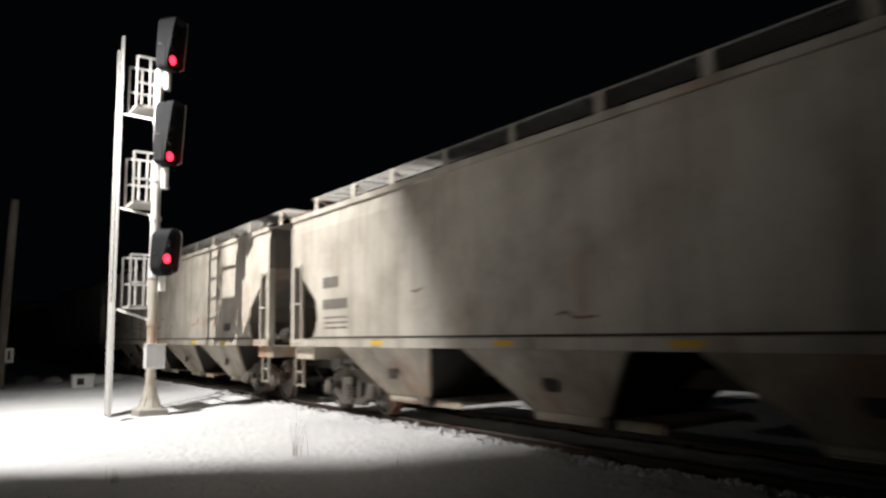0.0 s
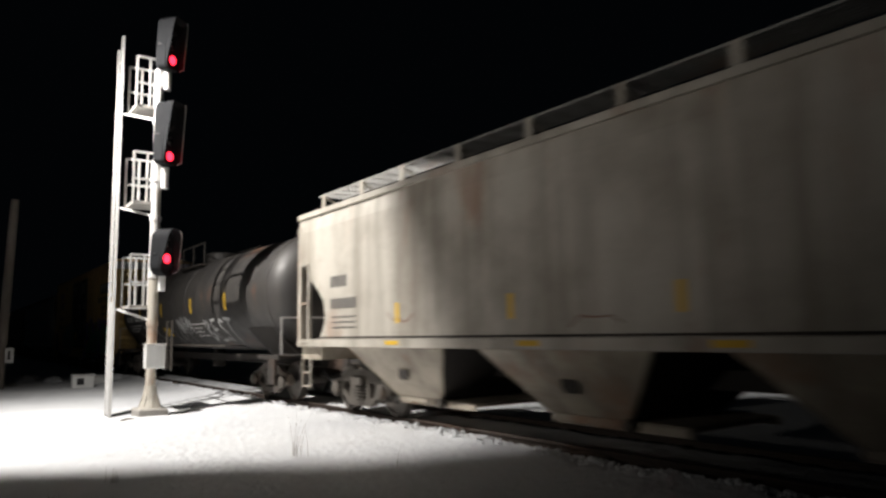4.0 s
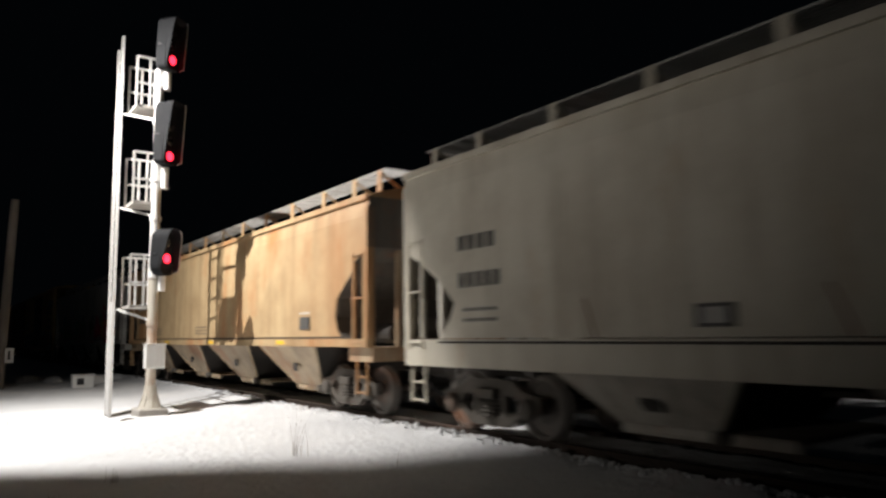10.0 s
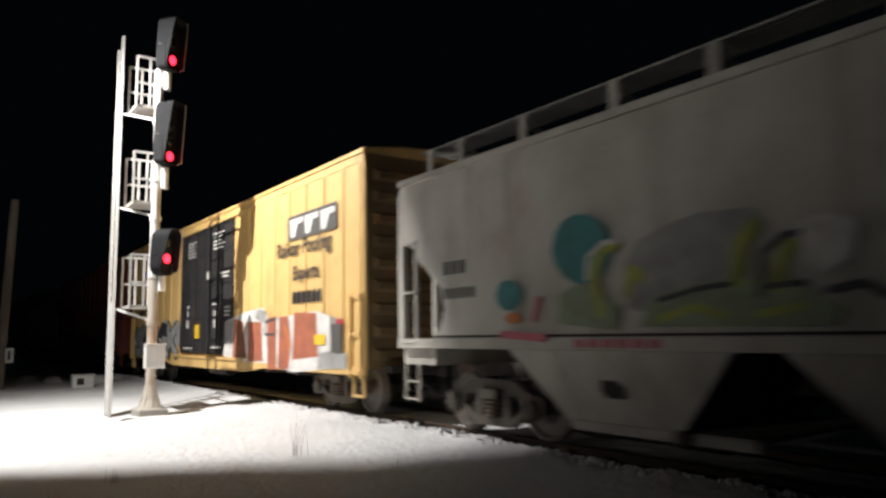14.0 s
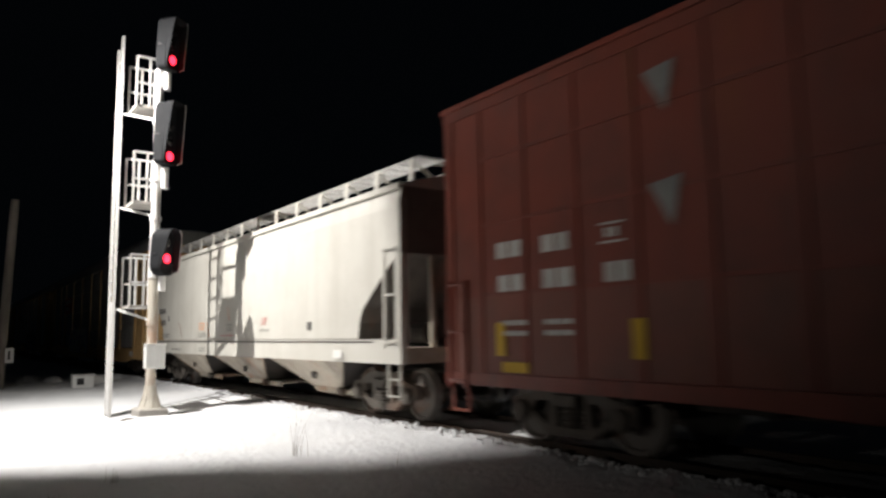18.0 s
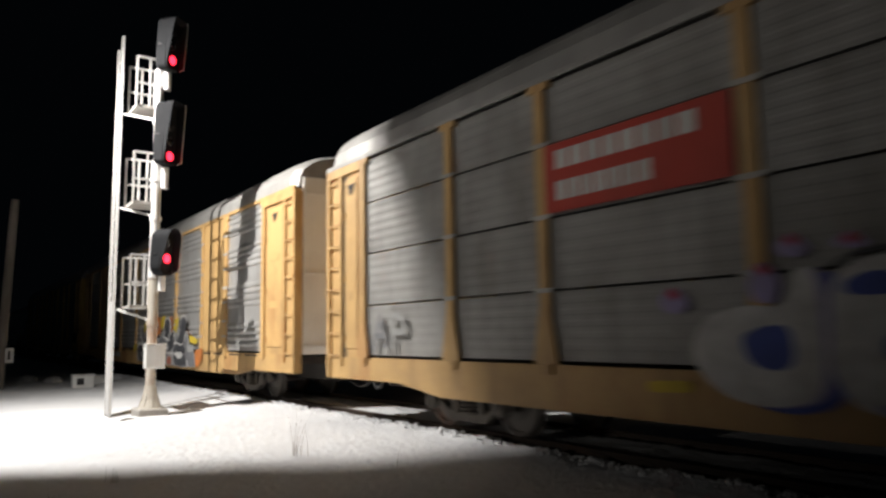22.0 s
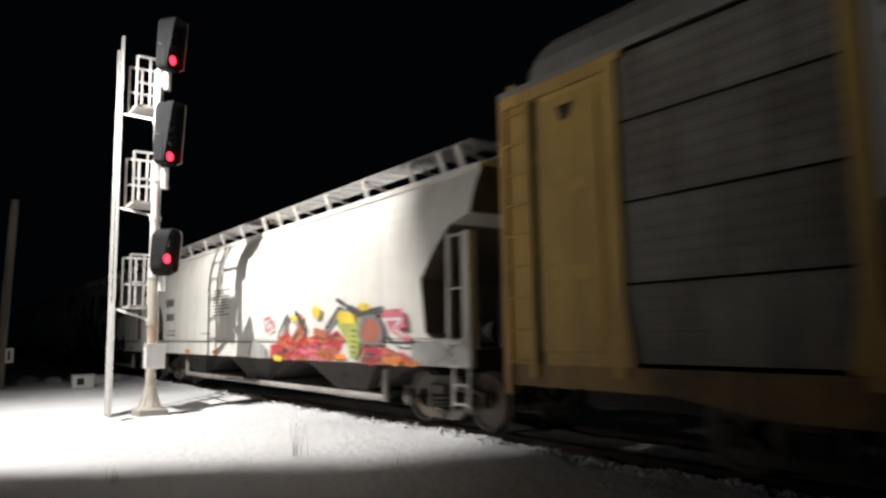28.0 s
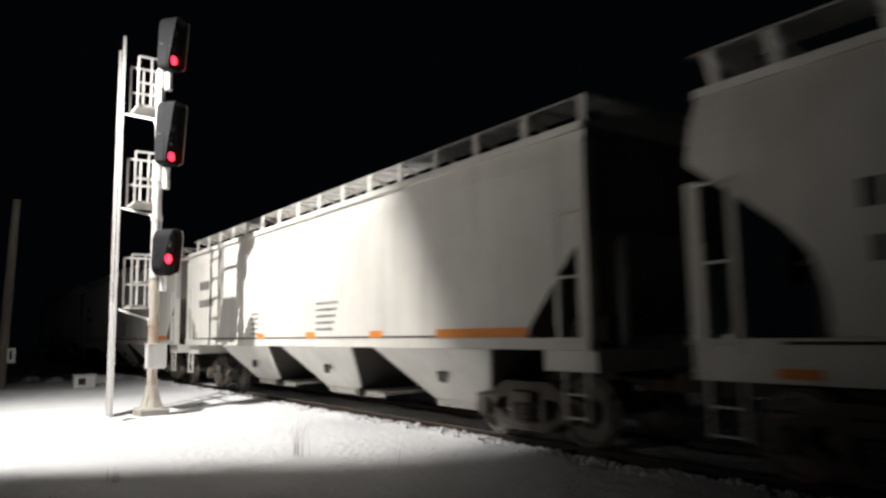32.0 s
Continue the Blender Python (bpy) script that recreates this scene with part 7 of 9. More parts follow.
def ribbed_autorack():
    f, r = -243.2, -269.95
    posts = [-245.06, -247.75, -249.86, -252.65, -255.4, -258.2, -261.0, -263.72, -265.84, -268.37]
    car = autorack(f, r, "autorack car with deeply ribbed steel panels and amber end panels", M_AMBER, M_RIB, posts,
                   solid=((-247.75, -249.86), (-263.72, -265.84)), rows=(1.16, 4.80), groups=((0.035, 0.21), (0.31, 0.485), (0.585, 0.76), (0.835, 1.0)), clips=(1.55, 1.95, 2.45, 2.85, 3.35, 3.75, 4.25), slots=True, end_door_mat=M_WHITE)
    c = at(car)
    # black owner's emblem
    for k in range(4):
        bm = bmesh.new()
        paint_poly(bm, [(-263.4 - c, 3.2 + 0.12 * k), (-262.5 - c, 3.22 + 0.12 * k), (-262.45 - c, 3.28 + 0.12 * k), (-263.3 - c, 3.26 + 0.12 * k)], flat_side(0.008))
        part("owner_mark", bm, M_DOOR, car)
    for a in (-262.4, -261.75):
        bm = bmesh.new()
        paint_stroke(bm, [(a - c, 3.2), (a + 0.15 - c, 3.62), (a + 0.35 - c, 3.22), (a + 0.5 - c, 3.62)], 0.13, flat_side(0.008))
        part("owner_mark", bm, M_DOOR, car)
    bars(car, -263.4 - c, 2.98, 2.2, 0.08, M_MARK, 14, 0.008)
    # grey, black and white piece with orange and yellow behind
    daub(car, c, "orange", 0, [(-255.08, 1.51), (-254.96, 2.25), (-254.44, 2.25), (-254.3, 1.71)])
    daub(car, c, "orange", 0, [(-253.3, 1.78), (-253.25, 2.2), (-252.86, 2.23), (-252.8, 1.68)])
    daub(car, c, "orange", 0, [(-251.52, 1.37), (-251.33, 1.79), (-250.98, 1.66), (-251.07, 1.37)])
    daub(car, c, "orange", 0, [(-250.41, 0.68), (-250.29, 1.14), (-249.64, 1.23), (-249.65, 0.9), (-250.02, 0.66)])
    daub(car, c, "yellow", 0, [(-254.31, 1.93), (-254.19, 2.24), (-253.71, 2.27), (-253.76, 2.03), (-254.06, 1.8)])
    daub(car, c, "yellow", 0, [(-252.75, 1.77), (-252.6, 2.09), (-252.09, 2.18), (-252.18, 1.63)])
    daub(car, c, "yellow", 0, [(-250.91, 1.39), (-250.85, 1.6), (-250.48, 1.55), (-250.05, 1.45), (-250.17, 1.32)])
    daub(car, c, "yellow", 0, [(-256.93, 1.91), (-256.47, 2.18), (-256.23, 1.84), (-256.68, 1.69)])
    daub(car, c, "yellow", 0, [(-258.33, 1.03), (-258.17, 1.29), (-257.65, 1.33), (-257.8, 1.07)])
    daub(car, c, "grey", 0, rounded([(-257.27, 1.88), (-257.05, 2.01), (-256.71, 1.98), (-256.6, 1.66), (-256.13, 1.37), (-255.63, 1.48), (-255.03, 1.66), (-254.88, 1.17), (-254.45, 1.09), (-254.39, 0.66), (-255.06, 0.67), (-255.51, 0.67), (-256.51, 0.67), (-257.49, 0.67), (-257.61, 1.0), (-257.3, 1.34), (-257.06, 1.34)]))
    daub(car, c, "char", 0, rounded([(-256.22, 2.08), (-255.91, 2.19), (-255.53, 2.1), (-255.5, 1.8), (-255.57, 1.48), (-255.88, 1.28), (-256.13, 1.36), (-256.05, 1.65), (-256.23, 1.81)]))
    daub(car, c, "char", 0, rounded([(-257.48, 1.13), (-257.06, 1.3), (-256.51, 1.03), (-255.75, 0.89), (-255.42, 0.68), (-256.96, 0.69), (-257.36, 0.86)]))
    daub(car, c, "char", 0, rounded([(-255.4, 2.09), (-255.03, 1.89), (-254.61, 2.09), (-254.58, 1.9), (-254.8, 1.82), (-254.87, 1.4), (-255.02, 1.66), (-255.34, 1.79)]))
    daub(car, c, "char", 0, rounded([(-254.54, 1.33), (-254.37, 1.57), (-253.84, 1.61), (-253.78, 1.33), (-253.88, 0.73), (-254.33, 0.7), (-254.43, 1.09)]))
    daub(car, c, "white", 0, rounded([(-257.32, 1.84), (-257.08, 2.03), (-256.73, 2.0), (-256.76, 1.93), (-257.03, 1.91), (-257.0, 1.55), (-256.61, 1.31), (-256.14, 1.23), (-255.59, 1.39), (-255.41, 1.59), (-255.56, 1.69), (-255.39, 1.79), (-255.03, 1.61), (-254.86, 1.17), (-254.98, 1.13), (-255.13, 1.48), (-255.34, 1.59), (-255.48, 1.32), (-256.04, 1.13), (-256.61, 1.19), (-257.12, 1.46)]))
    daub(car, c, "white", 0, rounded([(-256.51, 1.06), (-255.94, 1.03), (-255.58, 1.1), (-255.68, 0.97), (-255.94, 0.9), (-256.24, 0.95)]))
    daub(car, c, "white", 0.07, [(-257.43, 0.67), (-257.67, 0.88), (-257.67, 1.17), (-257.37, 1.36), (-256.95, 1.31), (-256.45, 1.03)])
    daub(car, c, "white", 0.06, [(-256.18, 1.65), (-256.28, 1.81), (-256.21, 2.06), (-255.94, 2.19), (-255.59, 2.14), (-255.44, 1.99), (-255.48, 1.79)])
    daub(car, c, "white", 0.06, [(-255.24, 2.11), (-254.94, 1.95), (-254.66, 2.07), (-254.63, 1.88), (-254.84, 1.77), (-254.77, 1.45), (-254.49, 1.47)])
    daub(car, c, "smoke", 0.1, [(-257.13, 1.01), (-256.84, 0.88), (-256.57, 0.7)])
    daub(car, c, "smoke", 0, rounded([(-255.19, 0.94), (-255.01, 0.92), (-254.81, 0.7), (-255.17, 0.69)]))
    daub(car, c, "smoke", 0, rounded([(-256.28, 1.78), (-256.11, 1.81), (-256.05, 1.64), (-256.32, 1.61)]))
    daub(car, c, "smoke", 0.05, [(-255.88, 2.01), (-255.81, 1.87), (-255.91, 1.76)])
    daub(car, c, "smoke", 0, [(-254.53, 0.65), (-254.48, 1.36), (-254.18, 1.66), (-253.82, 1.8), (-253.77, 2.13), (-253.25, 2.13), (-253.07, 1.78), (-252.8, 1.5), (-252.9, 1.1), (-252.48, 0.66), (-253.68, 0.61)])
    daub(car, c, "grey", 0, [(-254.4, 0.68), (-254.3, 1.56), (-253.81, 1.6), (-253.57, 1.37), (-253.01, 1.46), (-253.06, 1.09), (-253.91, 0.65)])
    daub(car, c, "char", 0, [(-253.76, 1.79), (-253.71, 2.1), (-253.3, 2.11), (-253.19, 1.88), (-253.35, 1.46), (-253.69, 1.51)])
    daub(car, c, "char", 0, [(-254.46, 0.68), (-254.35, 1.12), (-254.04, 1.17), (-253.85, 0.68)])
    daub(car, c, "char", 0, [(-253.24, 1.46), (-252.85, 1.5), (-252.9, 1.05), (-253.12, 1.09)])
    daub(car, c, "white", 0.12, [(-253.75, 1.18), (-253.29, 1.21)])
    daub(car, c, "smoke", 0, [(-252.79, 0.65), (-252.85, 1.5), (-252.7, 1.82), (-252.23, 1.68), (-252.04, 2.11), (-251.66, 2.22), (-251.33, 2.08), (-251.24, 1.79), (-250.98, 1.62), (-250.81, 1.33), (-250.4, 1.3), (-250.17, 0.67), (-251.51, 0.62)])
    daub(car, c, "grey", 0, [(-252.58, 0.66), (-252.64, 1.41), (-252.18, 1.63), (-251.89, 1.33), (-251.33, 1.41), (-251.07, 1.62), (-251.07, 1.09), (-250.48, 1.22), (-250.25, 0.68), (-251.51, 0.64)])
    daub(car, c, "char", 0, [(-252.09, 1.94), (-251.89, 2.15), (-251.52, 2.17), (-251.38, 2.04), (-251.42, 1.79), (-251.61, 1.67), (-251.52, 1.41), (-251.7, 1.29), (-252.18, 1.37), (-251.89, 1.67)])
    daub(car, c, "char", 0, [(-252.58, 0.7), (-252.54, 1.19), (-251.16, 1.21), (-251.25, 1.08), (-251.89, 0.9), (-251.61, 0.66)])
    daub(car, c, "white", 0.16, [(-252.38, 0.95), (-252.08, 0.92), (-251.7, 1.05)])
    daub(car, c, "smoke", 0, [(-250.98, 1.09), (-250.9, 1.31), (-250.48, 1.3), (-250.4, 1.1)])
    daub(car, c, "white", 0.06, [(-252.49, 1.37), (-251.99, 1.26), (-251.42, 1.37)])
    daub(car, c, "white", 0.1, [(-251.03, 0.81), (-250.94, 0.69)])
    daub(car, c, "white", 0.06, [(-254.97, 0.97), (-254.84, 0.75), (-254.7, 0.68)])
    daub(car, c, "white", 0.06, [(-253.58, 1.77), (-253.51, 2.0), (-253.37, 2.14), (-253.2, 2.17), (-252.97, 2.09), (-252.87, 1.95), (-252.89, 1.8)])
    daub(car, c, "white", 0.06, [(-253.83, 1.57), (-253.53, 1.53), (-253.25, 1.46), (-252.98, 1.46)])
    daub(car, c, "white", 0.06, [(-253.58, 0.83), (-253.41, 0.68), (-253.13, 0.8)])
    daub(car, c, "white", 0.06, [(-253.01, 1.93), (-252.92, 1.83), (-252.85, 1.61), (-252.64, 1.58), (-252.46, 1.63), (-252.36, 1.49), (-252.46, 1.34)])
    daub(car, c, "white", 0.06, [(-252.8, 1.1), (-252.63, 0.99), (-252.5, 0.76), (-252.29, 0.7)])
    daub(car, c, "white", 0.05, [(-253.79, 1.05), (-252.89, 1.03), (-252.27, 1.03)])
    daub(car, c, "char", 0, rounded([(-253.62, 2.0), (-253.36, 2.17), (-253.06, 2.04), (-253.06, 1.84), (-253.21, 1.6), (-253.57, 1.63)]))
    daub(car, c, "white", 0.06, [(-253.66, 1.66), (-253.68, 1.96), (-253.55, 2.13), (-253.31, 2.19), (-253.08, 2.11), (-253.0, 1.95), (-253.03, 1.8)])
    daub(car, c, "char", 0, rounded([(-251.85, 1.89), (-251.67, 2.12), (-251.38, 2.21), (-251.12, 2.04), (-251.11, 1.79), (-251.35, 1.64), (-251.43, 1.33), (-251.73, 1.34), (-251.64, 1.71)]))
    daub(car, c, "white", 0.06, [(-251.83, 1.76), (-251.86, 1.92), (-251.72, 2.12), (-251.48, 2.21), (-251.25, 2.17), (-251.12, 2.01)])
    daub(car, c, "char", 0, rounded([(-253.03, 1.56), (-252.6, 1.76), (-252.5, 1.43), (-252.69, 1.13), (-252.99, 1.21)]))
    daub(car, c, "char", 0, rounded([(-252.26, 1.35), (-252.07, 1.37), (-251.77, 1.29), (-251.37, 1.28), (-251.45, 1.09), (-251.93, 1.08), (-252.21, 1.16)]))
    daub(car, c, "white", 0, rounded([(-252.3, 1.12), (-251.94, 1.06), (-251.41, 1.06), (-251.56, 0.9), (-251.85, 0.87), (-252.1, 0.95)]))
    daub(car, c, "white", 0.05, [(-252.26, 1.39), (-251.97, 1.34), (-251.77, 1.3)])
    daub(car, c, "rustred", 0, rounded([(-253.36, 0.72), (-253.19, 0.88), (-252.88, 0.96), (-252.67, 0.7), (-252.96, 0.65)]))
    daub(car, c, "char", 0, rounded([(-252.53, 0.99), (-252.15, 0.95), (-251.85, 0.81), (-251.46, 0.91), (-251.32, 1.02), (-251.04, 0.82), (-251.13, 0.68), (-252.38, 0.68)]))
    for x in (-262.7, -261.7):
        stripe(car, x - c, x + 0.75 - c, 0.78, 0.98, M_MARKW, -0.02, "data_plate")


def lemon_autorack():
    f, r = -271.3, -298.6
    posts = [-273.25, -276.0, -277.95, -280.7, -283.4, -286.2, -288.9, -291.7, -293.9, -296.6]
    car = autorack(f, r, "autorack car with grimy grey panels and bright yellow posts", M_LEMON, M_GALV_DIRTY, posts, depth=0.005, pitch=0.14, flare=True, sill_mat=M_LEMON_GRIME, sill_low=0.68, roof_in=0.5)
    c = at(car)
    rng = random.Random(71)
    for x0, n, col, w in ((-287.6, 4, "white", 0.09), (-283.2, 4, "smoke", 0.16), (-280.4, 4, "smoke", 0.16)):
        for k in range(n):
            bm = bmesh.new()
            x = x0 - c + k * 0.85 * (1 if w < 0.1 else 0.8)
            paint_stroke(bm, [(x + px * 0.7, 1.15 + pz * 0.95) for px, pz in letterlike(rng)], w, flat_side(0.008))
            part("graffiti", bm, S_COL[col], car, "white graffiti scrawl")
    bm = bmesh.new()
    box(bm, -293.75 - c, -292.6 - c, -1.612, -1.603, 2.6, 4.5)
    part("notice_board", bm, M_WHITEBOX, car, "weathered white notice panel in a yellow frame")
    for k in range(5):
        bars(car, -293.6 - c, 4.2 - 0.32 * k, 0.85, 0.1, M_MARK, 4, 0.016)
    stripe(car, -274.5 - c, -273.9 - c, 0.8, 1.0, M_MARKW, -0.02, "data_plate")
    # hand brake gear low on the front end
    x = -272.62 - c
    bm = bmesh.new()
    lathe(bm, [(0, 0.20), (-0.03, 0.235), (-0.06, 0.235), (-0.08, 0.19), (-0.04, 0.16), (-0.04, 0.05), (-0.10, 0.04)], (x, -1.66, 1.62), "y", 20)
    gear = part("hand_brake_wheel", bm, M_UNDER, car, "black hand brake wheel")
    bm = bmesh.new()
    box(bm, x - 0.22, x + 0.20, -1.66, -1.575, 1.28, 1.86, 0.03)
    part("brake_housing", bm, M_UNDER, gear)
    bm = bmesh.new()
    tube(bm, (x - 0.05, -1.62, 1.3), (x + 0.12, -1.62, 0.82), 0.025, seg=8)
    part("brake_chain", bm, M_UNDER, gear)


def pressure_hoppers():
    f, r = -299.35, -317.8
    for f, r, label in ((-299.35, -317.8, "white covered hopper car with red and yellow graffiti"), (-319.0, -337.25, "white covered hopper car with giant black graffiti letters")):
        posts = [r + q for q in (0.27, 0.95, 2.0, 3.6, 5.15, 6.72, 8.33, 9.92, 10.85, 11.8, 13.41, 15.0, 16.6, 17.5, 18.0)]
        car = hopper(f, r, label, M_WHITE, CUT_SLANT, 3, deep_sill=True, posts=posts, walk_z=4.47, under_mat=M_UNDER, pipe=True, post_w=0.055, shoulder=SHOULDER, cut_front=CUT_SMALL)
        c = at(car)
        h = (f - r) / 2
        bars(car, -h + 1.72, 2.54, 0.95, 0.25, M_DOOR, 4)
        bars(car, -h + 1.78, 2.08, 0.9, 0.22, M_DOOR, 5)
        for k in range(2):
            bars(car, -h + 1.95, 1.72 - 0.13 * k, 0.95, 0.045, M_MARK, 9)
        bars(car, -h + 5.6, 1.62, 0.95, 0.03, M_MARK, 7)
        stripe(car, -h + 8.9, -h + 9.37, 1.63, 1.78, M_MARKW, 0.006, "data_plate")
        for x in (-h + 0.9, -h + 4.2, -h + 6.8, -h + 9.6, h - 4.2, h - 2.2):
            stripe(car, x, x + 0.40, 1.08, 1.17, M_ORANGE, 0.045, "reflective_strip")
        if f > -310:
            for k in range(9):
                bars(car, -h + 6.72, 2.78 - 0.083 * k, 1.35 - 0.3 * (k % 3 == 1) - 0.15 * (k % 2), 0.032, M_MARK, 11 - (k % 3), gap=0.14)
            daub(car, c, "rustred", 0, [(-306.95, 1.03), (-306.87, 1.36), (-306.55, 1.28), (-306.42, 1.62), (-306.15, 1.45), (-305.95, 1.75), (-305.7, 1.5), (-305.35, 1.78), (-305.15, 1.5), (-304.8, 1.42), (-304.5, 1.62), (-304.2, 1.4), (-303.6, 1.55), (-303.32, 1.42), (-303.5, 1.2), (-303.19, 1.06), (-304.4, 1.03), (-304.6, 1.1), (-304.9, 1.02)])
            daub(car, c, "rustred", 0, [(-302.63, 1.01), (-302.57, 1.27), (-301.89, 1.36), (-301.07, 1.18), (-300.43, 1.07), (-300.79, 1.02)])
            daub(car, c, "red", 0.13, [(-306.77, 1.27), (-305.7, 1.38), (-304.57, 1.09)])
            daub(car, c, "red", 0.12, [(-306.57, 1.02), (-306.04, 1.24), (-305.19, 1.11), (-304.28, 1.32)])
            daub(car, c, "pink", 0.1, [(-306.04, 1.34), (-305.04, 1.18), (-303.72, 1.38)])
            daub(car, c, "red", 0.13, [(-304.73, 1.45), (-303.32, 1.35), (-303.85, 1.07)])
            daub(car, c, "orange", 0.1, [(-305.2, 1.51), (-304.43, 1.38), (-303.45, 1.54)])
            daub(car, c, "pink", 0.09, [(-302.46, 1.16), (-302.0, 1.28), (-301.37, 1.1)])
            daub(car, c, "orange", 0.14, [(-301.89, 1.17), (-301.37, 1.1), (-300.79, 1.08)])
            daub(car, c, "red", 0.12, [(-302.45, 1.3), (-301.89, 1.22), (-302.23, 1.04)])
            rng = random.Random(31)
            for k in range(30):
                x, z = rng.uniform(-306.8, -303.7), rng.uniform(1.06, 1.5)
                a, b = rng.uniform(0.25, 0.6), rng.uniform(-0.22, 0.22)
                daub(car, c, ("red", "char", "pink", "rustred", "red", "orange")[k % 6], (0.085, 0.035, 0.06, 0.09, 0.06, 0.045)[k % 6],
                     [(x, z), (x + a * 0.5, min(1.6, max(1.05, z + b))), (x + a, min(1.55, max(1.05, z + rng.uniform(-0.15, 0.15))))])
            for k in range(9):
                x = rng.uniform(-302.5, -301.0)
                daub(car, c, ("char", "red", "pink")[k % 3], 0.04, [(x, rng.uniform(1.05, 1.15)), (x + 0.15, rng.uniform(1.15, 1.3)), (x + 0.35, rng.uniform(1.05, 1.2))])
            daub(car, c, "rustred", 0.2, [(-305.13, 1.88), (-305.04, 1.58)])
            daub(car, c, "rustred", 0.16, [(-304.43, 1.61), (-303.92, 1.54)])
            daub(car, c, "char", 0.09, [(-306.23, 1.63), (-305.79, 2.0), (-305.87, 1.73)])
            daub(car, c, "char", 0.11, [(-305.37, 2.03), (-304.89, 1.65)])
            daub(car, c, "char", 0.12, [(-303.92, 1.66), (-303.38, 2.02), (-303.12, 1.95)])
            daub(car, c, "char", 0.13, [(-303.0, 2.04), (-302.45, 1.9), (-301.77, 1.96)])
            daub(car, c, "char", 0.08, [(-303.45, 2.21), (-303.12, 2.1)])
            daub(car, c, "lime", 0, [(-303.45, 1.75), (-303.19, 1.92), (-302.69, 1.82), (-302.51, 1.56), (-302.63, 1.16), (-302.87, 1.07), (-303.06, 1.39)])
            daub(car, c, "yellow", 0, [(-303.51, 1.87), (-303.32, 2.02), (-302.75, 1.91), (-302.75, 1.74), (-303.25, 1.75)])
            for k in range(5):
                daub(car, c, "char", 0.03, [(-302.86, 1.62 - 0.1 * k), (-302.7, 1.6 - 0.1 * k)])
            daub(car, c, "grey", 0, [(-302.63, 1.56), (-302.45, 1.87), (-301.99, 1.89), (-301.69, 1.66), (-301.76, 1.39), (-302.45, 1.36)])
            daub(car, c, "rustred", 0, [(-302.51, 1.56), (-302.36, 1.81), (-302.02, 1.82), (-301.8, 1.63), (-301.89, 1.42), (-302.36, 1.4)])
            daub(car, c, "pink", 0.14, [(-301.67, 1.88), (-301.16, 1.89), (-301.01, 1.7), (-301.57, 1.71), (-301.16, 1.55), (-300.92, 1.44)])
            daub(car, c, "white", 0.05, [(-301.56, 1.79), (-301.11, 1.78), (-301.36, 1.63), (-301.02, 1.49)])
            daub(car, c, "char", 0.05, [(-301.67, 1.55), (-301.37, 1.39), (-300.88, 1.39)])
            daub(car, c, "yellow", 0, [(-304.58, 2.03), (-304.43, 2.14), (-304.17, 2.08), (-304.17, 1.9), (-304.43, 1.87)])
            daub(car, c, "yellow", 0, [(-302.63, 2.05), (-302.45, 2.12), (-302.16, 2.06), (-302.24, 1.96), (-302.51, 1.96)])
            daub(car, c, "yellow", 0, [(-305.67, 1.9), (-305.45, 1.99), (-305.26, 1.91), (-305.42, 1.82)])
            daub(car, c, "pink", 0.07, [(-307.14, 1.9), (-306.79, 1.96), (-306.59, 1.74), (-306.97, 1.63), (-307.14, 1.86)])
            daub(car, c, "smoke", 0, [(-308.07, 1.03), (-308.02, 1.34), (-307.73, 1.45), (-307.06, 1.3), (-306.99, 1.03)])
            daub(car, c, "yellow", 0.12, [(-306.48, 1.06), (-306.12, 1.03)])
            daub(car, c, "orange", 0.12, [(-301.68, 1.12), (-301.27, 1.06)])
            daub(car, c, "smoke", 0, [(-300.83, 1.14), (-300.78, 1.39), (-300.07, 1.44), (-299.67, 1.21), (-300.43, 1.04)])
        else:
            giant_letters(car, c)


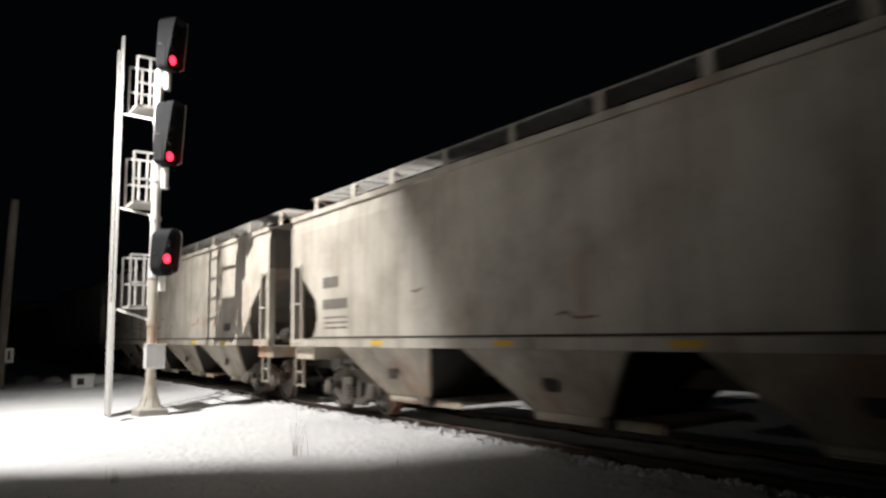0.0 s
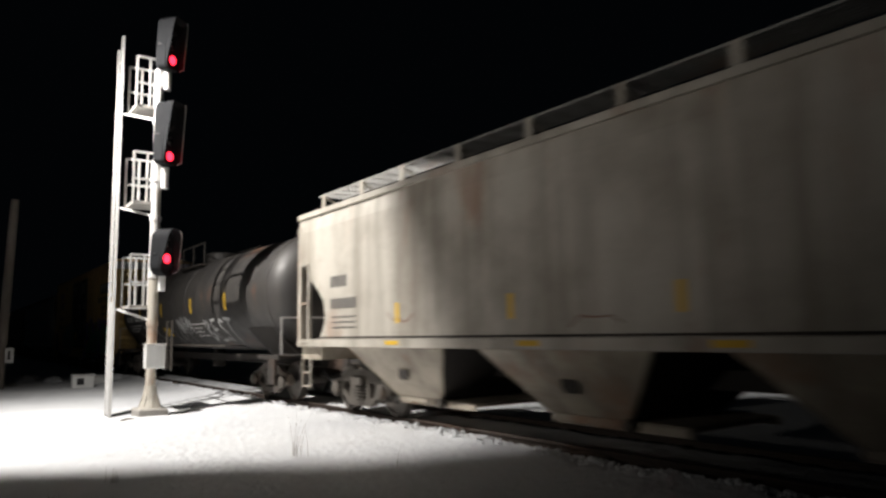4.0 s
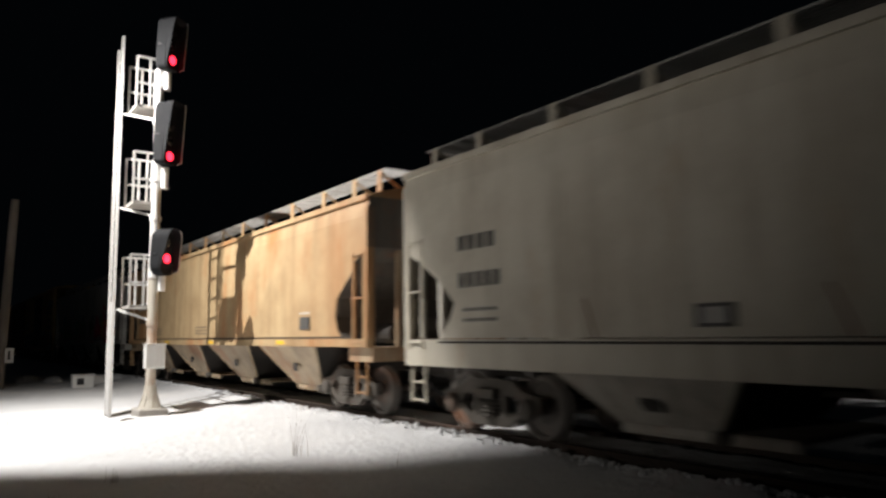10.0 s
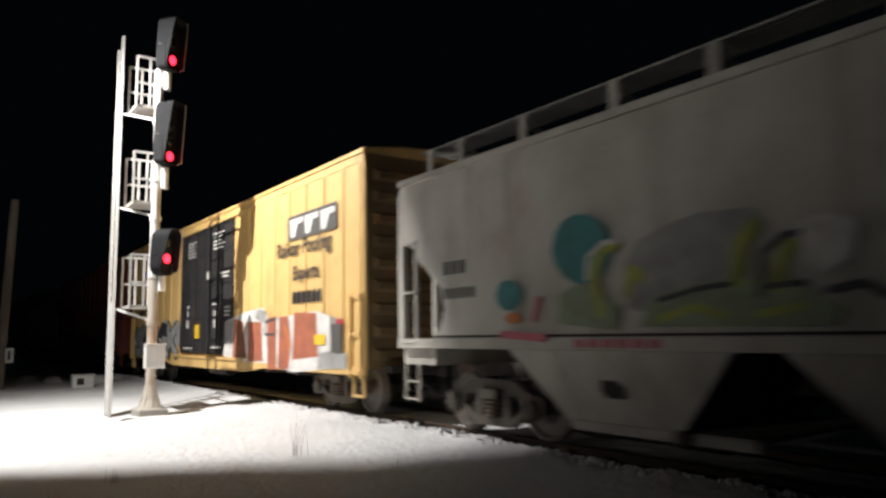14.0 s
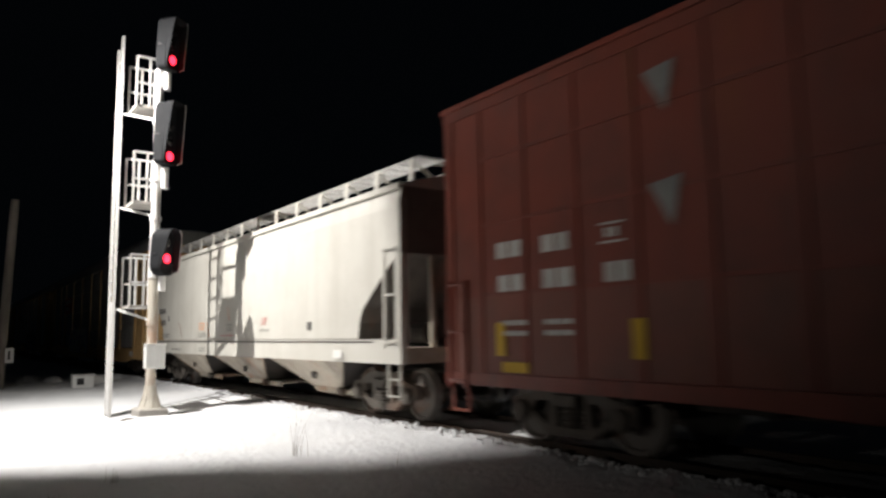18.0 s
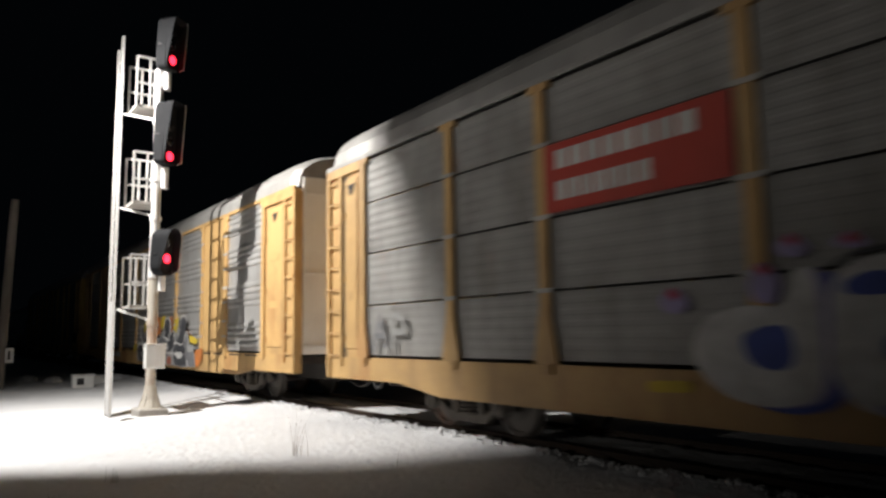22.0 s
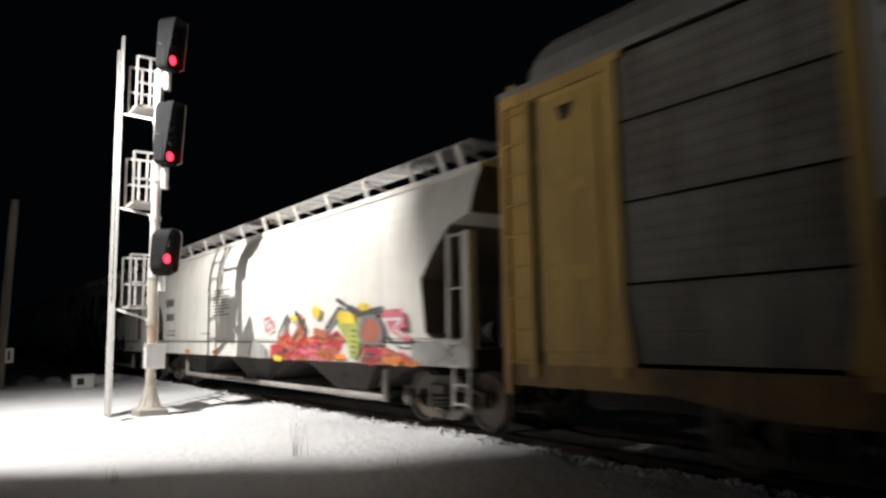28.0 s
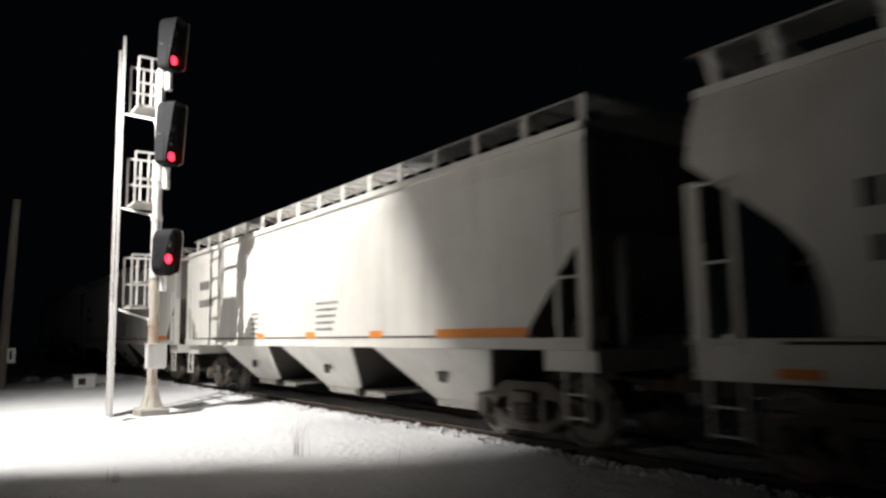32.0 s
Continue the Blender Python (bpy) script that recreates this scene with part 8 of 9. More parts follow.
def giant_letters(car, c):
    """Tall charcoal letters over the whole side."""
    daub(car, c, "char", 0, rounded([(-333.54, 2.8), (-333.33, 3.07), (-332.98, 3.1), (-332.67, 3.41), (-332.33, 3.65), (-332.14, 3.32), (-331.97, 2.92), (-332.43, 2.96), (-332.59, 2.77), (-332.64, 2.6), (-332.73, 1.84), (-332.71, 1.02), (-334.39, 1.02), (-334.39, 1.33), (-334.03, 1.56), (-333.96, 2.6), (-333.71, 2.48), (-333.47, 1.9), (-333.2, 2.45), (-333.14, 2.76)], 1))
    daub(car, c, "char", 0, [(-332.33, 3.65), (-332.14, 3.32), (-331.81, 2.65), (-331.5, 2.16), (-331.14, 1.67), (-331.56, 1.65), (-331.45, 1.45), (-331.43, 1.02), (-331.68, 1.02), (-331.73, 1.41), (-332.08, 1.82), (-332.28, 2.2), (-332.37, 2.68), (-332.43, 2.96)])
    daub(car, c, "char", 0, [(-332.77, 2.59), (-332.37, 2.6), (-331.81, 2.59), (-330.89, 2.6), (-330.72, 2.24), (-331.5, 2.19), (-332.28, 2.18), (-332.78, 2.21)])
    daub(car, c, "char", 0, [(-332.79, 1.7), (-332.33, 1.92), (-332.08, 1.82), (-332.12, 1.46), (-332.13, 1.02), (-332.74, 1.02)])
    daub(car, c, "char", 0, [(-331.57, 1.61), (-330.56, 1.52), (-330.39, 1.02), (-331.46, 1.02)])
    daub(car, c, "char", 0, rounded([(-331.14, 2.94), (-331.05, 3.15), (-330.73, 3.26), (-330.6, 3.59), (-330.46, 3.66), (-329.89, 3.49), (-329.84, 3.27), (-329.96, 3.2), (-329.77, 2.88), (-329.39, 2.38), (-328.63, 1.95), (-328.69, 2.57), (-328.76, 3.57), (-328.61, 3.65), (-328.29, 3.69), (-328.4, 3.44), (-328.39, 2.97), (-328.31, 2.44), (-328.07, 1.71), (-328.35, 1.74), (-328.34, 1.61), (-327.76, 1.56), (-327.77, 1.46), (-327.27, 1.41), (-327.12, 1.02), (-328.82, 1.02), (-329.0, 1.36), (-329.21, 1.52), (-329.53, 1.75), (-329.93, 2.03), (-329.88, 1.64), (-329.85, 1.45), (-329.84, 1.26), (-329.22, 1.22), (-329.19, 1.16), (-329.82, 1.15), (-329.79, 1.02), (-330.41, 1.02), (-330.56, 1.53), (-330.63, 2.27), (-330.75, 2.79), (-330.96, 2.94)], 1))
    daub(car, c, "char", 0, rounded([(-328.2, 3.41), (-327.98, 3.45), (-327.65, 3.47), (-326.65, 3.52), (-326.63, 3.7), (-326.25, 3.75), (-326.08, 3.56), (-325.12, 3.54), (-324.78, 3.42), (-324.65, 3.15), (-324.72, 2.79), (-324.88, 2.39), (-325.49, 2.49), (-325.39, 2.84), (-326.13, 2.85), (-326.17, 2.58), (-326.14, 2.25), (-325.66, 2.36), (-325.11, 2.34), (-324.89, 2.05), (-324.85, 1.05), (-326.29, 1.08), (-326.37, 1.22), (-326.55, 1.31), (-327.03, 1.34), (-327.43, 1.66), (-327.71, 1.93), (-327.53, 2.23), (-327.02, 2.33), (-326.54, 2.21), (-326.61, 2.82), (-327.32, 2.83), (-327.53, 2.64), (-327.63, 2.57), (-328.07, 2.33), (-328.16, 2.95)], 1))
    daub(car, c, "char", 0, rounded([(-324.6, 2.83), (-324.54, 3.31), (-324.48, 3.61), (-324.17, 3.7), (-323.83, 3.55), (-323.73, 3.31), (-323.78, 2.99), (-323.82, 2.88), (-323.05, 2.83), (-322.77, 2.88), (-322.74, 2.41), (-323.09, 2.41), (-323.84, 2.4), (-323.79, 1.92), (-323.77, 1.8), (-324.07, 1.77), (-324.01, 1.65), (-323.7, 1.57), (-323.71, 1.47), (-322.86, 1.48), (-322.72, 1.7), (-322.55, 1.62), (-322.29, 1.46), (-322.2, 1.02), (-324.92, 1.03), (-324.84, 1.41), (-324.41, 1.45), (-324.31, 1.47), (-324.4, 1.94), (-324.52, 2.37), (-325.03, 2.41), (-324.8, 2.65)], 1))
    daub(car, c, "char", 0, [(-322.66, 2.83), (-322.49, 2.89), (-322.38, 2.53), (-322.57, 2.53)])
    daub(car, c, "char", 0, [(-322.23, 2.74), (-321.87, 2.82), (-321.66, 2.74), (-321.48, 2.65), (-321.81, 2.46), (-322.21, 2.48)])
    daub(car, c, "char", 0, [(-323.0, 2.79), (-322.94, 2.8), (-322.89, 2.42), (-322.96, 2.42)])


def last_hoppers():
    for f, r in ((-338.65, -355.4), (-356.7, -374.9), (-376.2, -395.0)):
        car = hopper(f, r, "white covered hopper car with orange strips along its sill", M_WHITE, CUT_SHARP, 3,
                           posts=spaced(f - 0.12, r + 0.5, 1.05), walk_z=4.51, post_w=0.06, under_mat=M_WHITE, centres=(4.94, 9.07, 13.2), bay_half=1.6, bay_foot=0.72, bay_in=0.86)
        h = (f - r) / 2
        bars(car, -h + 1.3, 2.9, 0.9, 0.25, M_MARK, 4)
        bars(car, -h + 1.3, 2.4, 1.3, 0.22, M_MARK, 6)
        for k in range(5):
            bars(car, 0.9, 2.15 - 0.13 * k, 1.0 - 0.06 * k, 0.05, M_MARK, 6)
            bars(car, -2.8, 2.05 - 0.12 * k, 0.5, 0.04, M_MARK, 3)
        for x in (-2.4, 0.4, 3.1):
            stripe(car, x, x + 0.45, 1.48, 1.60, M_ORANGE, 0.008)
        stripe(car, h - 3.2, h - 1.1, 1.47, 1.60, M_ORANGE, 0.008)


# ---------------------------------------------------------------- ground and track
def ground_height(x, y):
    near = math.exp(-((y - 6.72) / 0.28) ** 2)
    rise = min(1.0, max(0.0, (y - 4.6) / 2.0))
    z = GROUND_Z + 0.10 * rise * rise * (3 - 2 * rise)
    z += 0.035 * noise.noise(Vector((x * 0.35, y * 0.35, 0.0))) + 0.018 * noise.noise(Vector((x * 1.3, y * 1.3, 4.0)))
    z += near * (0.03 + 0.06 * noise.noise(Vector((x * 2.6, y * 2.6, 9.0))) + 0.05 * noise.noise(Vector((x * 7.0, y * 7.0, 2.0))))
    z -= 0.11 * math.exp(-((x + 18.4) ** 2 + (y - 3.35) ** 2) / 0.5)
    if 6.9 < y < 7.35 or 8.45 < y < 8.95:
        z = -0.34
    elif 7.35 <= y <= 8.45:
        z = -0.06 + 0.03 * noise.noise(Vector((x * 1.7, y * 2.2, 1.0))) + 0.03 * noise.noise(Vector((x * 6.0, y * 6.0, 3.0)))
    elif y >= 8.95:
        z = -0.27 - 0.03 * min(2.0, y - 8.95) + 0.05 * noise.noise(Vector((x * 0.8, y * 0.8, 7.0)))
    return z


def snow_ground():
    xs = [-900, -500, -280, -160, -110, -80, -62] + list(np.arange(-50, -26, 0.5)) + list(np.arange(-26, 1.0, 0.13)) + [1.5, 2.5, 4, 6, 9, 14, 22, 40, 80, 160, 300, 600]
    ys = [-900, -400, -200, -100, -50, -25, -14, -8, -5, -3] + list(np.arange(-2, 6.2, 0.16)) + list(np.arange(6.2, 6.88, 0.07)) + \
        [6.9, 6.92, 7.1, 7.33, 7.36] + list(np.arange(7.45, 8.4, 0.12)) + [8.44, 8.46, 8.7, 8.94, 8.96] + [9.2, 9.6, 10.2, 11, 12, 14, 18, 26, 40, 70, 130, 260, 500, 900]
    verts = [(x, y, ground_height(x, y)) for x in xs for y in ys]
    ny = len(ys)
    faces = [(i * ny + j, (i + 1) * ny + j, (i + 1) * ny + j + 1, i * ny + j + 1) for i in range(len(xs) - 1) for j in range(ny - 1)]
    me = bpy.data.meshes.new("ground")
    me.from_pydata(verts, [], faces)
    me.materials.append(SNOW)
    for p in me.polygons:
        p.use_smooth = True
    return tagged(new("ground", me), "trampled white snow over flat ground beside the track", "snow", kind="structure")


def railway_track():
    track = new("railway_track")
    tagged(track, "single railway track with rusty rails half buried in snow", "track", kind="structure")
    for s in (-1, 1):
        y = TRACK_Y + s * 0.755
        bm = bmesh.new()
        prof = [(-0.07, -0.17), (0.07, -0.17), (0.07, -0.155), (0.012, -0.13), (0.012, -0.045), (0.036, -0.035), (0.036, -0.005), (0.028, 0.0),
                (-0.028, 0.0), (-0.036, -0.005), (-0.036, -0.035), (-0.012, -0.045), (-0.012, -0.13), (-0.07, -0.155)]
        loft(bm, [[(x, y + a, b) for a, b in prof] for x in (-600, -60, 30, 300)])
        part("rail", bm, M_RAIL, track)
    bm = bmesh.new()
    box(bm, -0.115, 0.115, -1.3, 1.3, -0.34, -0.175, 0.01)
    me = bpy.data.meshes.new("tie")
    bm.to_mesh(me)
    bm.free()
    me.materials.append(M_TIE)
    for k in range(95):
        t = new("tie", me)
        t.parent = track
        t.location = (-48 + k * 0.54, TRACK_Y + 0.02 * math.sin(k * 7.3), 0)
    for s, y0, y1 in ((-1, 6.86, 7.38), (1, 8.42, 8.98)):
        rng = random.Random(90 + s)
        verts, faces = [], []
        for k in range(5200):
            x, y = rng.uniform(-44, 2), rng.uniform(y0, y1)
            r = rng.uniform(0.022, 0.05)
            z = -0.30 + rng.uniform(0.05, 0.14)
            base = len(verts)
            a = rng.uniform(0, 6.28)
            for q in range(4):
                verts.append((x + r * math.cos(a + q * 1.57) * rng.uniform(0.7, 1.2), y + r * math.sin(a + q * 1.57) * rng.uniform(0.7, 1.2), z))
            verts.append((x + rng.uniform(-0.3, 0.3) * r, y + rng.uniform(-0.3, 0.3) * r, z + r * 0.9))
            verts.append((x, y, z - r * 0.8))
            for q in range(4):
                faces.append((base + q, base + (q + 1) % 4, base + 4))
                faces.append((base + (q + 1) % 4, base + q, base + 5))
        me = bpy.data.meshes.new("ballast")
        me.from_pydata(verts, [], faces)
        me.materials.append(M_BALLAST)
        tagged(new("ballast", me), "dark crushed stone ballast beside the rail", "ballast", kind="stuff")


def snow_clumps():
    """Crumbled snow thrown up in a ragged bank along the rail."""
    rng = random.Random(17)
    verts, faces = [], []
    ico = ((0, 0, 1), (0.89, 0, 0.45), (0.28, 0.85, 0.45), (-0.72, 0.53, 0.45), (-0.72, -0.53, 0.45), (0.28, -0.85, 0.45),
           (0.72, 0.53, -0.45), (-0.28, 0.85, -0.45), (-0.89, 0, -0.45), (-0.28, -0.85, -0.45), (0.72, -0.53, -0.45), (0, 0, -1))
    tri = ((0, 1, 2), (0, 2, 3), (0, 3, 4), (0, 4, 5), (0, 5, 1), (1, 6, 2), (2, 7, 3), (3, 8, 4), (4, 9, 5), (5, 10, 1),
           (2, 6, 7), (3, 7, 8), (4, 8, 9), (5, 9, 10), (1, 10, 6), (11, 7, 6), (11, 8, 7), (11, 9, 8), (11, 10, 9), (11, 6, 10))
    for k in range(3000):
        x = -34 + 34 * (k + rng.random()) / 3000
        y = 6.84 + rng.gauss(0, 0.05) if k % 5 else rng.uniform(6.55, 6.9)
        if y > 7.05:
            continue
        r = rng.uniform(0.012, 0.034) * (1.0 if rng.random() < 0.85 else 1.6)
        z = ground_height(x, min(y, 6.88)) + r * 0.25
        base = len(verts)
        for a, b, c in ico:
            f = r * rng.uniform(0.75, 1.2)
            verts.append((x + a * f * 1.2, y + b * f, z + c * f * 0.8))
        faces += [(base + a, base + b, base + c) for a, b, c in tri]
    me = bpy.data.meshes.new("snow_clumps")
    me.from_pydata(verts, [], faces)
    me.materials.append(SNOW)
    tagged(new("snow_clumps", me), "crumbled lumps of snow banked along the rail", "snow", kind="stuff")


# ---------------------------------------------------------------- the signal mast and its ladder
MAST = (-17.46, 4.11)
LADDER = (-18.55, 3.42)


def signal_mast():
    mx, my = MAST
    root = new("signal_mast")
    tagged(root, "tall silver railway signal mast with three red lights and service platforms", "railway signal")
    root.location = (mx, my, GROUND_Z + 0.05)
    lx, ly = LADDER[0] - mx, LADDER[1] - my
    along = Vector((lx, ly, 0)).normalized()

    def up(z):
        return z - GROUND_Z - 0.05
    bm = bmesh.new()
    box(bm, -0.38, 0.38, -0.32, 0.32, -0.30, 0.09, 0.03)
    part("foundation", bm, M_CONCRETE, root)
    bm = bmesh.new()
    lathe(bm, [(0.06, 0.27), (0.11, 0.24), (0.28, 0.17), (0.55, 0.14), (0.60, 0.14)], (0, 0, 0), "z", 16)
    base = part("mast_base", bm, M_TAN, root)
    for k in range(8):
        bm = bmesh.new()
        t = 2 * math.pi * k / 8
        beam_between(bm, (0.25 * math.cos(t), 0.25 * math.sin(t), 0.07), (0.13 * math.cos(t), 0.13 * math.sin(t), 0.45), 0.025)
        part("gusset", bm, M_TAN, base)
    bm = bmesh.new()
    tube(bm, (0, 0, 0.55), (0, 0, up(2.93)), 0.112, 0.112, 18)
    tube(bm, (0, 0, up(1.82)), (0, 0, up(1.92)), 0.135, seg=18)
    part("lower_mast", bm, M_TAN, root, "beige weathered lower mast tube")
    bm = bmesh.new()
    tube(bm, (0, 0, up(2.935)), (0, 0, up(4.35)), 0.112, 0.112, 18)
    tube(bm, (0, 0, up(4.35)), (0, 0, up(8.0)), 0.102, 0.098, 18)
    for z in (2.99, 4.35, 5.28, 6.70, 7.58):
        tube(bm, (0, 0, up(z) - 0.05), (0, 0, up(z) + 0.05), 0.135, seg=18)
    part("mast", bm, M_ALU, root, smooth=False)
    # relay box
    bm = bmesh.new()
    box(bm, 0.12, 0.36, -0.20, 0.23, up(0.84), up(1.375), 0.02)
    rb = part("relay_box", bm, M_WHITEBOX, root, "pale grey relay box")
    bm = bmesh.new()
    box(bm, 0.10, 0.39, -0.22, 0.25, up(1.379), up(1.41))
    part("box_lid", bm, M_WHITEBOX, rb)
    # cable junction cans under the heads
    for z in (2.86, 5.31, 7.74):
        bm = bmesh.new()
        tube(bm, (0.14, 0.15, up(z) - 0.24), (0.14, 0.15, up(z) + 0.24), 0.085, seg=12)
        can = part("junction_can", bm, M_ALU, root)
        bm = bmesh.new()
        tube(bm, (0.14, 0.15, up(z) + 0.242), (0.14, 0.15, up(z) + 0.27), 0.095, seg=12)
        part("can_lid", bm, M_ALU, can)
    # signal heads, turned towards the track: housing, deep hood cut away beneath, lamps
    face = Vector((0.77, 0.64, 0))
    flank = Vector((0.64, -0.77, 0))
    for z, tall, low in ((3.37, 1.10, 0.40), (5.81, 1.50, 0.20), (8.18, 1.25, 0.24)):
        z0 = up(z) - low
        half = 0.25
        rnd = 0.23 if tall < 1.2 else 0.10

        def put(a, b, c):
            return face * a + flank * (0.10 + b) + Vector((0, 0, c))
        ring = []
        for cx, cz, t0 in ((half - rnd, z0 + tall - rnd, 0), (-half + rnd, z0 + tall - rnd, 1), (-half + rnd, z0 + rnd, 2), (half - rnd, z0 + rnd, 3)):
            for q in range(6):
                t = (t0 + q / 5) * math.pi / 2
                ring.append((cx + rnd * math.cos(t), cz + rnd * math.sin(t)))
        n = len(ring)
        cen = z0 + tall / 2

        def slope(zz):
            return 0.04 * (zz - cen) / tall
        bm = bmesh.new()
        loft(bm, [[put(0.13 + 0.03 * k + slope(zz), y * f, cen + (zz - cen) * f) for y, zz in ring] for k, f in ((0, 0.90), (1, 0.97), (2, 1.0), (9, 1.0))])
        head = part("signal_head", bm, M_HEAD, root, "black signal housing")
        bm = bmesh.new()
        lens_z = z0 + low

        def rim(y, zz):
            out = 0.59 + slope(zz) * 2.5
            if y > 0.08 and zz < lens_z + 0.20:
                out = 0.43 + 0.16 * max(0.0, (zz - lens_z) / 0.20)
            if zz < z0 + 0.06:
                out = min(out, 0.46)
            return out
        inner = [(y * 0.93, cen + (zz - cen) * 0.97) for y, zz in ring]
        v = [[bm.verts.new(put(rim(*o) if far else 0.405, *p)) for p, o in zip(pts, ring)] for pts, far in ((ring, 0), (ring, 1), (inner, 1), (inner, 0))]
        for a, b in zip(v, v[1:]):
            for k in range(n):
                bm.faces.new([a[k], a[(k + 1) % n], b[(k + 1) % n], b[k]])
        part("hood", bm, M_HEAD, head)
        # pale strip puts the lamplight along the hood's far edge into its colour
        bm = bmesh.new()
        far = [k for k in range(n) if ring[k][0] < -half + rnd * 0.6]
        for k, m in zip(far, far[1:]):
            p, q = ring[k], ring[m]
            beam_between(bm, put(rim(*p) + 0.008, *p), put(rim(*q) + 0.008, *q), 0.022, 0.012)
        part("rim_strip", bm, M_ALU_DULL, head, "painted highlight along the lit edge of the hood")
        for q in range(3 if tall > 1.2 else 2):
            bm = bmesh.new()
            cz = lens_z + 0.36 * q
            rings = []
            for dist, rad in ((0.402, 0.105), (0.43, 0.105), (0.45, 0.08), (0.457, 0.03)):
                rings.append([put(dist, rad * math.cos(2 * math.pi * j / 18), cz + rad * math.sin(2 * math.pi * j / 18)) for j in range(18)])
            loft(bm, rings)
            if q == 0:
                part("red_lamp", bm, M_LENS, head, "glowing red signal lens")
            else:
                part("dark_lamp", bm, M_DARKLENS, head, "unlit signal lens")
        bm = bmesh.new()
        beam_between(bm, put(0.30, half + 0.008, cen - 0.05), put(0.20, half + 0.008, cen - 0.03), 0.03, 0.02)
        part("latch", bm, M_HOOD, head)
        for c in (0.12, tall - 0.22):
            bm = bmesh.new()
            beam_between(bm, (0.0, 0.0, z0 + c), put(0.15, 0.0, z0 + c), 0.08)
            part("bracket", bm, M_ALU, root)
    # ladder: two stiles and rungs
    foot = Vector((lx, ly, -0.05))
    side = Vector((0.19, 0.010, 0))
    top = up(8.85)
    lad = None
    bm = bmesh.new()
    for s in (-1, 1):
        beam_between(bm, foot + side * s + Vector((0, 0, -0.30)), foot + side * s + Vector((0, 0, top + (0.25 if s > 0 else 0))), 0.07, 0.06)
    lad = part("ladder", bm, M_ALU, root)
    for k in range(28):
        z = 0.35 + k * 0.305
        bm = bmesh.new()
        tube(bm, foot - side + Vector((0, 0, z)), foot + side + Vector((0, 0, z)), 0.016, seg=6)
        part("rung", bm, M_ALU, lad)
    bm = bmesh.new()
    box(bm, foot.x - 0.16, foot.x + 0.16, foot.y - 0.022, foot.y + 0.022, -0.10, 2.55, 0.008)
    part("climbing_guard", bm, M_ALU, lad, "sheet plate closing the lower rungs")
    # platforms with guard rails
    x0, x1 = foot.x + 0.10, foot.x + 0.96
    y0, y1 = foot.y + 0.20, foot.y + 0.80
    for z in (2.29, 4.76, 7.12):
        zz = up(z)
        bm = bmesh.new()
        box(bm, x0, x1, y0, y1, zz - 0.05, zz)
        plat = part("platform", bm, M_ALU_DULL, root, "service platform")
        for k in range(8):
            bm = bmesh.new()
            xx = x0 + (x1 - x0) * (k + 0.5) / 8
            box(bm, xx - 0.045, xx + 0.045, y0, y1, zz + 0.004, zz + 0.02)
            part("tread_bar", bm, M_ALU_DULL, plat)
        hgt = 1.20
        for xx in (x0, x1):
            for yy in (y0, (y0 + y1) / 2, y1):
                bm = bmesh.new()
                beam_between(bm, (xx, yy, zz), (xx, yy, zz + hgt), 0.045, 0.045)
                part("guard_post", bm, M_ALU, plat)
            for q in (0.55, hgt):
                bm = bmesh.new()
                beam_between(bm, (xx, y0, zz + q), (xx, y1, zz + q), 0.045, 0.045)
                part("guard_rail", bm, M_ALU, plat)
        for q in (0.55, hgt):
            bm = bmesh.new()
            beam_between(bm, (x0, y1, zz + q), (x1, y1, zz + q), 0.035, 0.035)
            part("guard_rail", bm, M_ALU, plat)
        bm = bmesh.new()
        beam_between(bm, (0, 0, zz - 0.36), (foot.x + 0.12, foot.y + 0.05, zz - 0.04), 0.05, 0.05)
        part("brace", bm, M_ALU, plat)
        bm = bmesh.new()
        beam_between(bm, (0, 0, zz - 0.03), (x0 + 0.5, y1 - 0.02, zz - 0.03), 0.07, 0.06)
        part("bracket", bm, M_ALU, plat)
    return root


# ---------------------------------------------------------------- small things beside the track
def timber_pole():
    x, y = -30.2, 2.03
    bm = bmesh.new()
    tube(bm, (0, -0.12, -0.4), (0.05, 0.10, 6.9), 0.17, 0.14, 14)
    root = part("timber_pole", bm, M_POLE)
    root.location = (x, y, GROUND_Z)
    tagged(root, "weathered grey timber pole standing in the snow", "pole")
    bm = bmesh.new()
    box(bm, 0.19, 0.21, 0.04, 0.31, 0.92, 1.46)
    part("sign_plate", bm, M_WHITEBOX, root, "small white sign plate")
    bm = bmesh.new()
    box(bm, 0.212, 0.22, 0.12, 0.20, 1.04, 1.36)
    part("sign_bracket", bm, M_UNDER, root)


def track_box(x, y, w, d, h, label, window=False):
    bm = bmesh.new()
    box(bm, -d / 2, d / 2, -w / 2, w / 2, -0.1, h, 0.03)
    root = part("equipment_box", bm, M_WHITEBOX)
    root.location = (x, y, GROUND_Z)
    tagged(root, label, "equipment box")
    bm = bmesh.new()
    box(bm, -d / 2 - 0.02, d / 2 + 0.02, -w / 2 - 0.02, w / 2 + 0.02, h + 0.002, h + 0.04)
    part("lid", bm, M_WHITEBOX, root)
    if window:
        bm = bmesh.new()
        box(bm, d / 2 + 0.002, d / 2 + 0.02, -w * 0.3, w * 0.02, h * 0.25, h * 0.8)
        part("hatch", bm, M_HOOD, root, "dark square hatch")


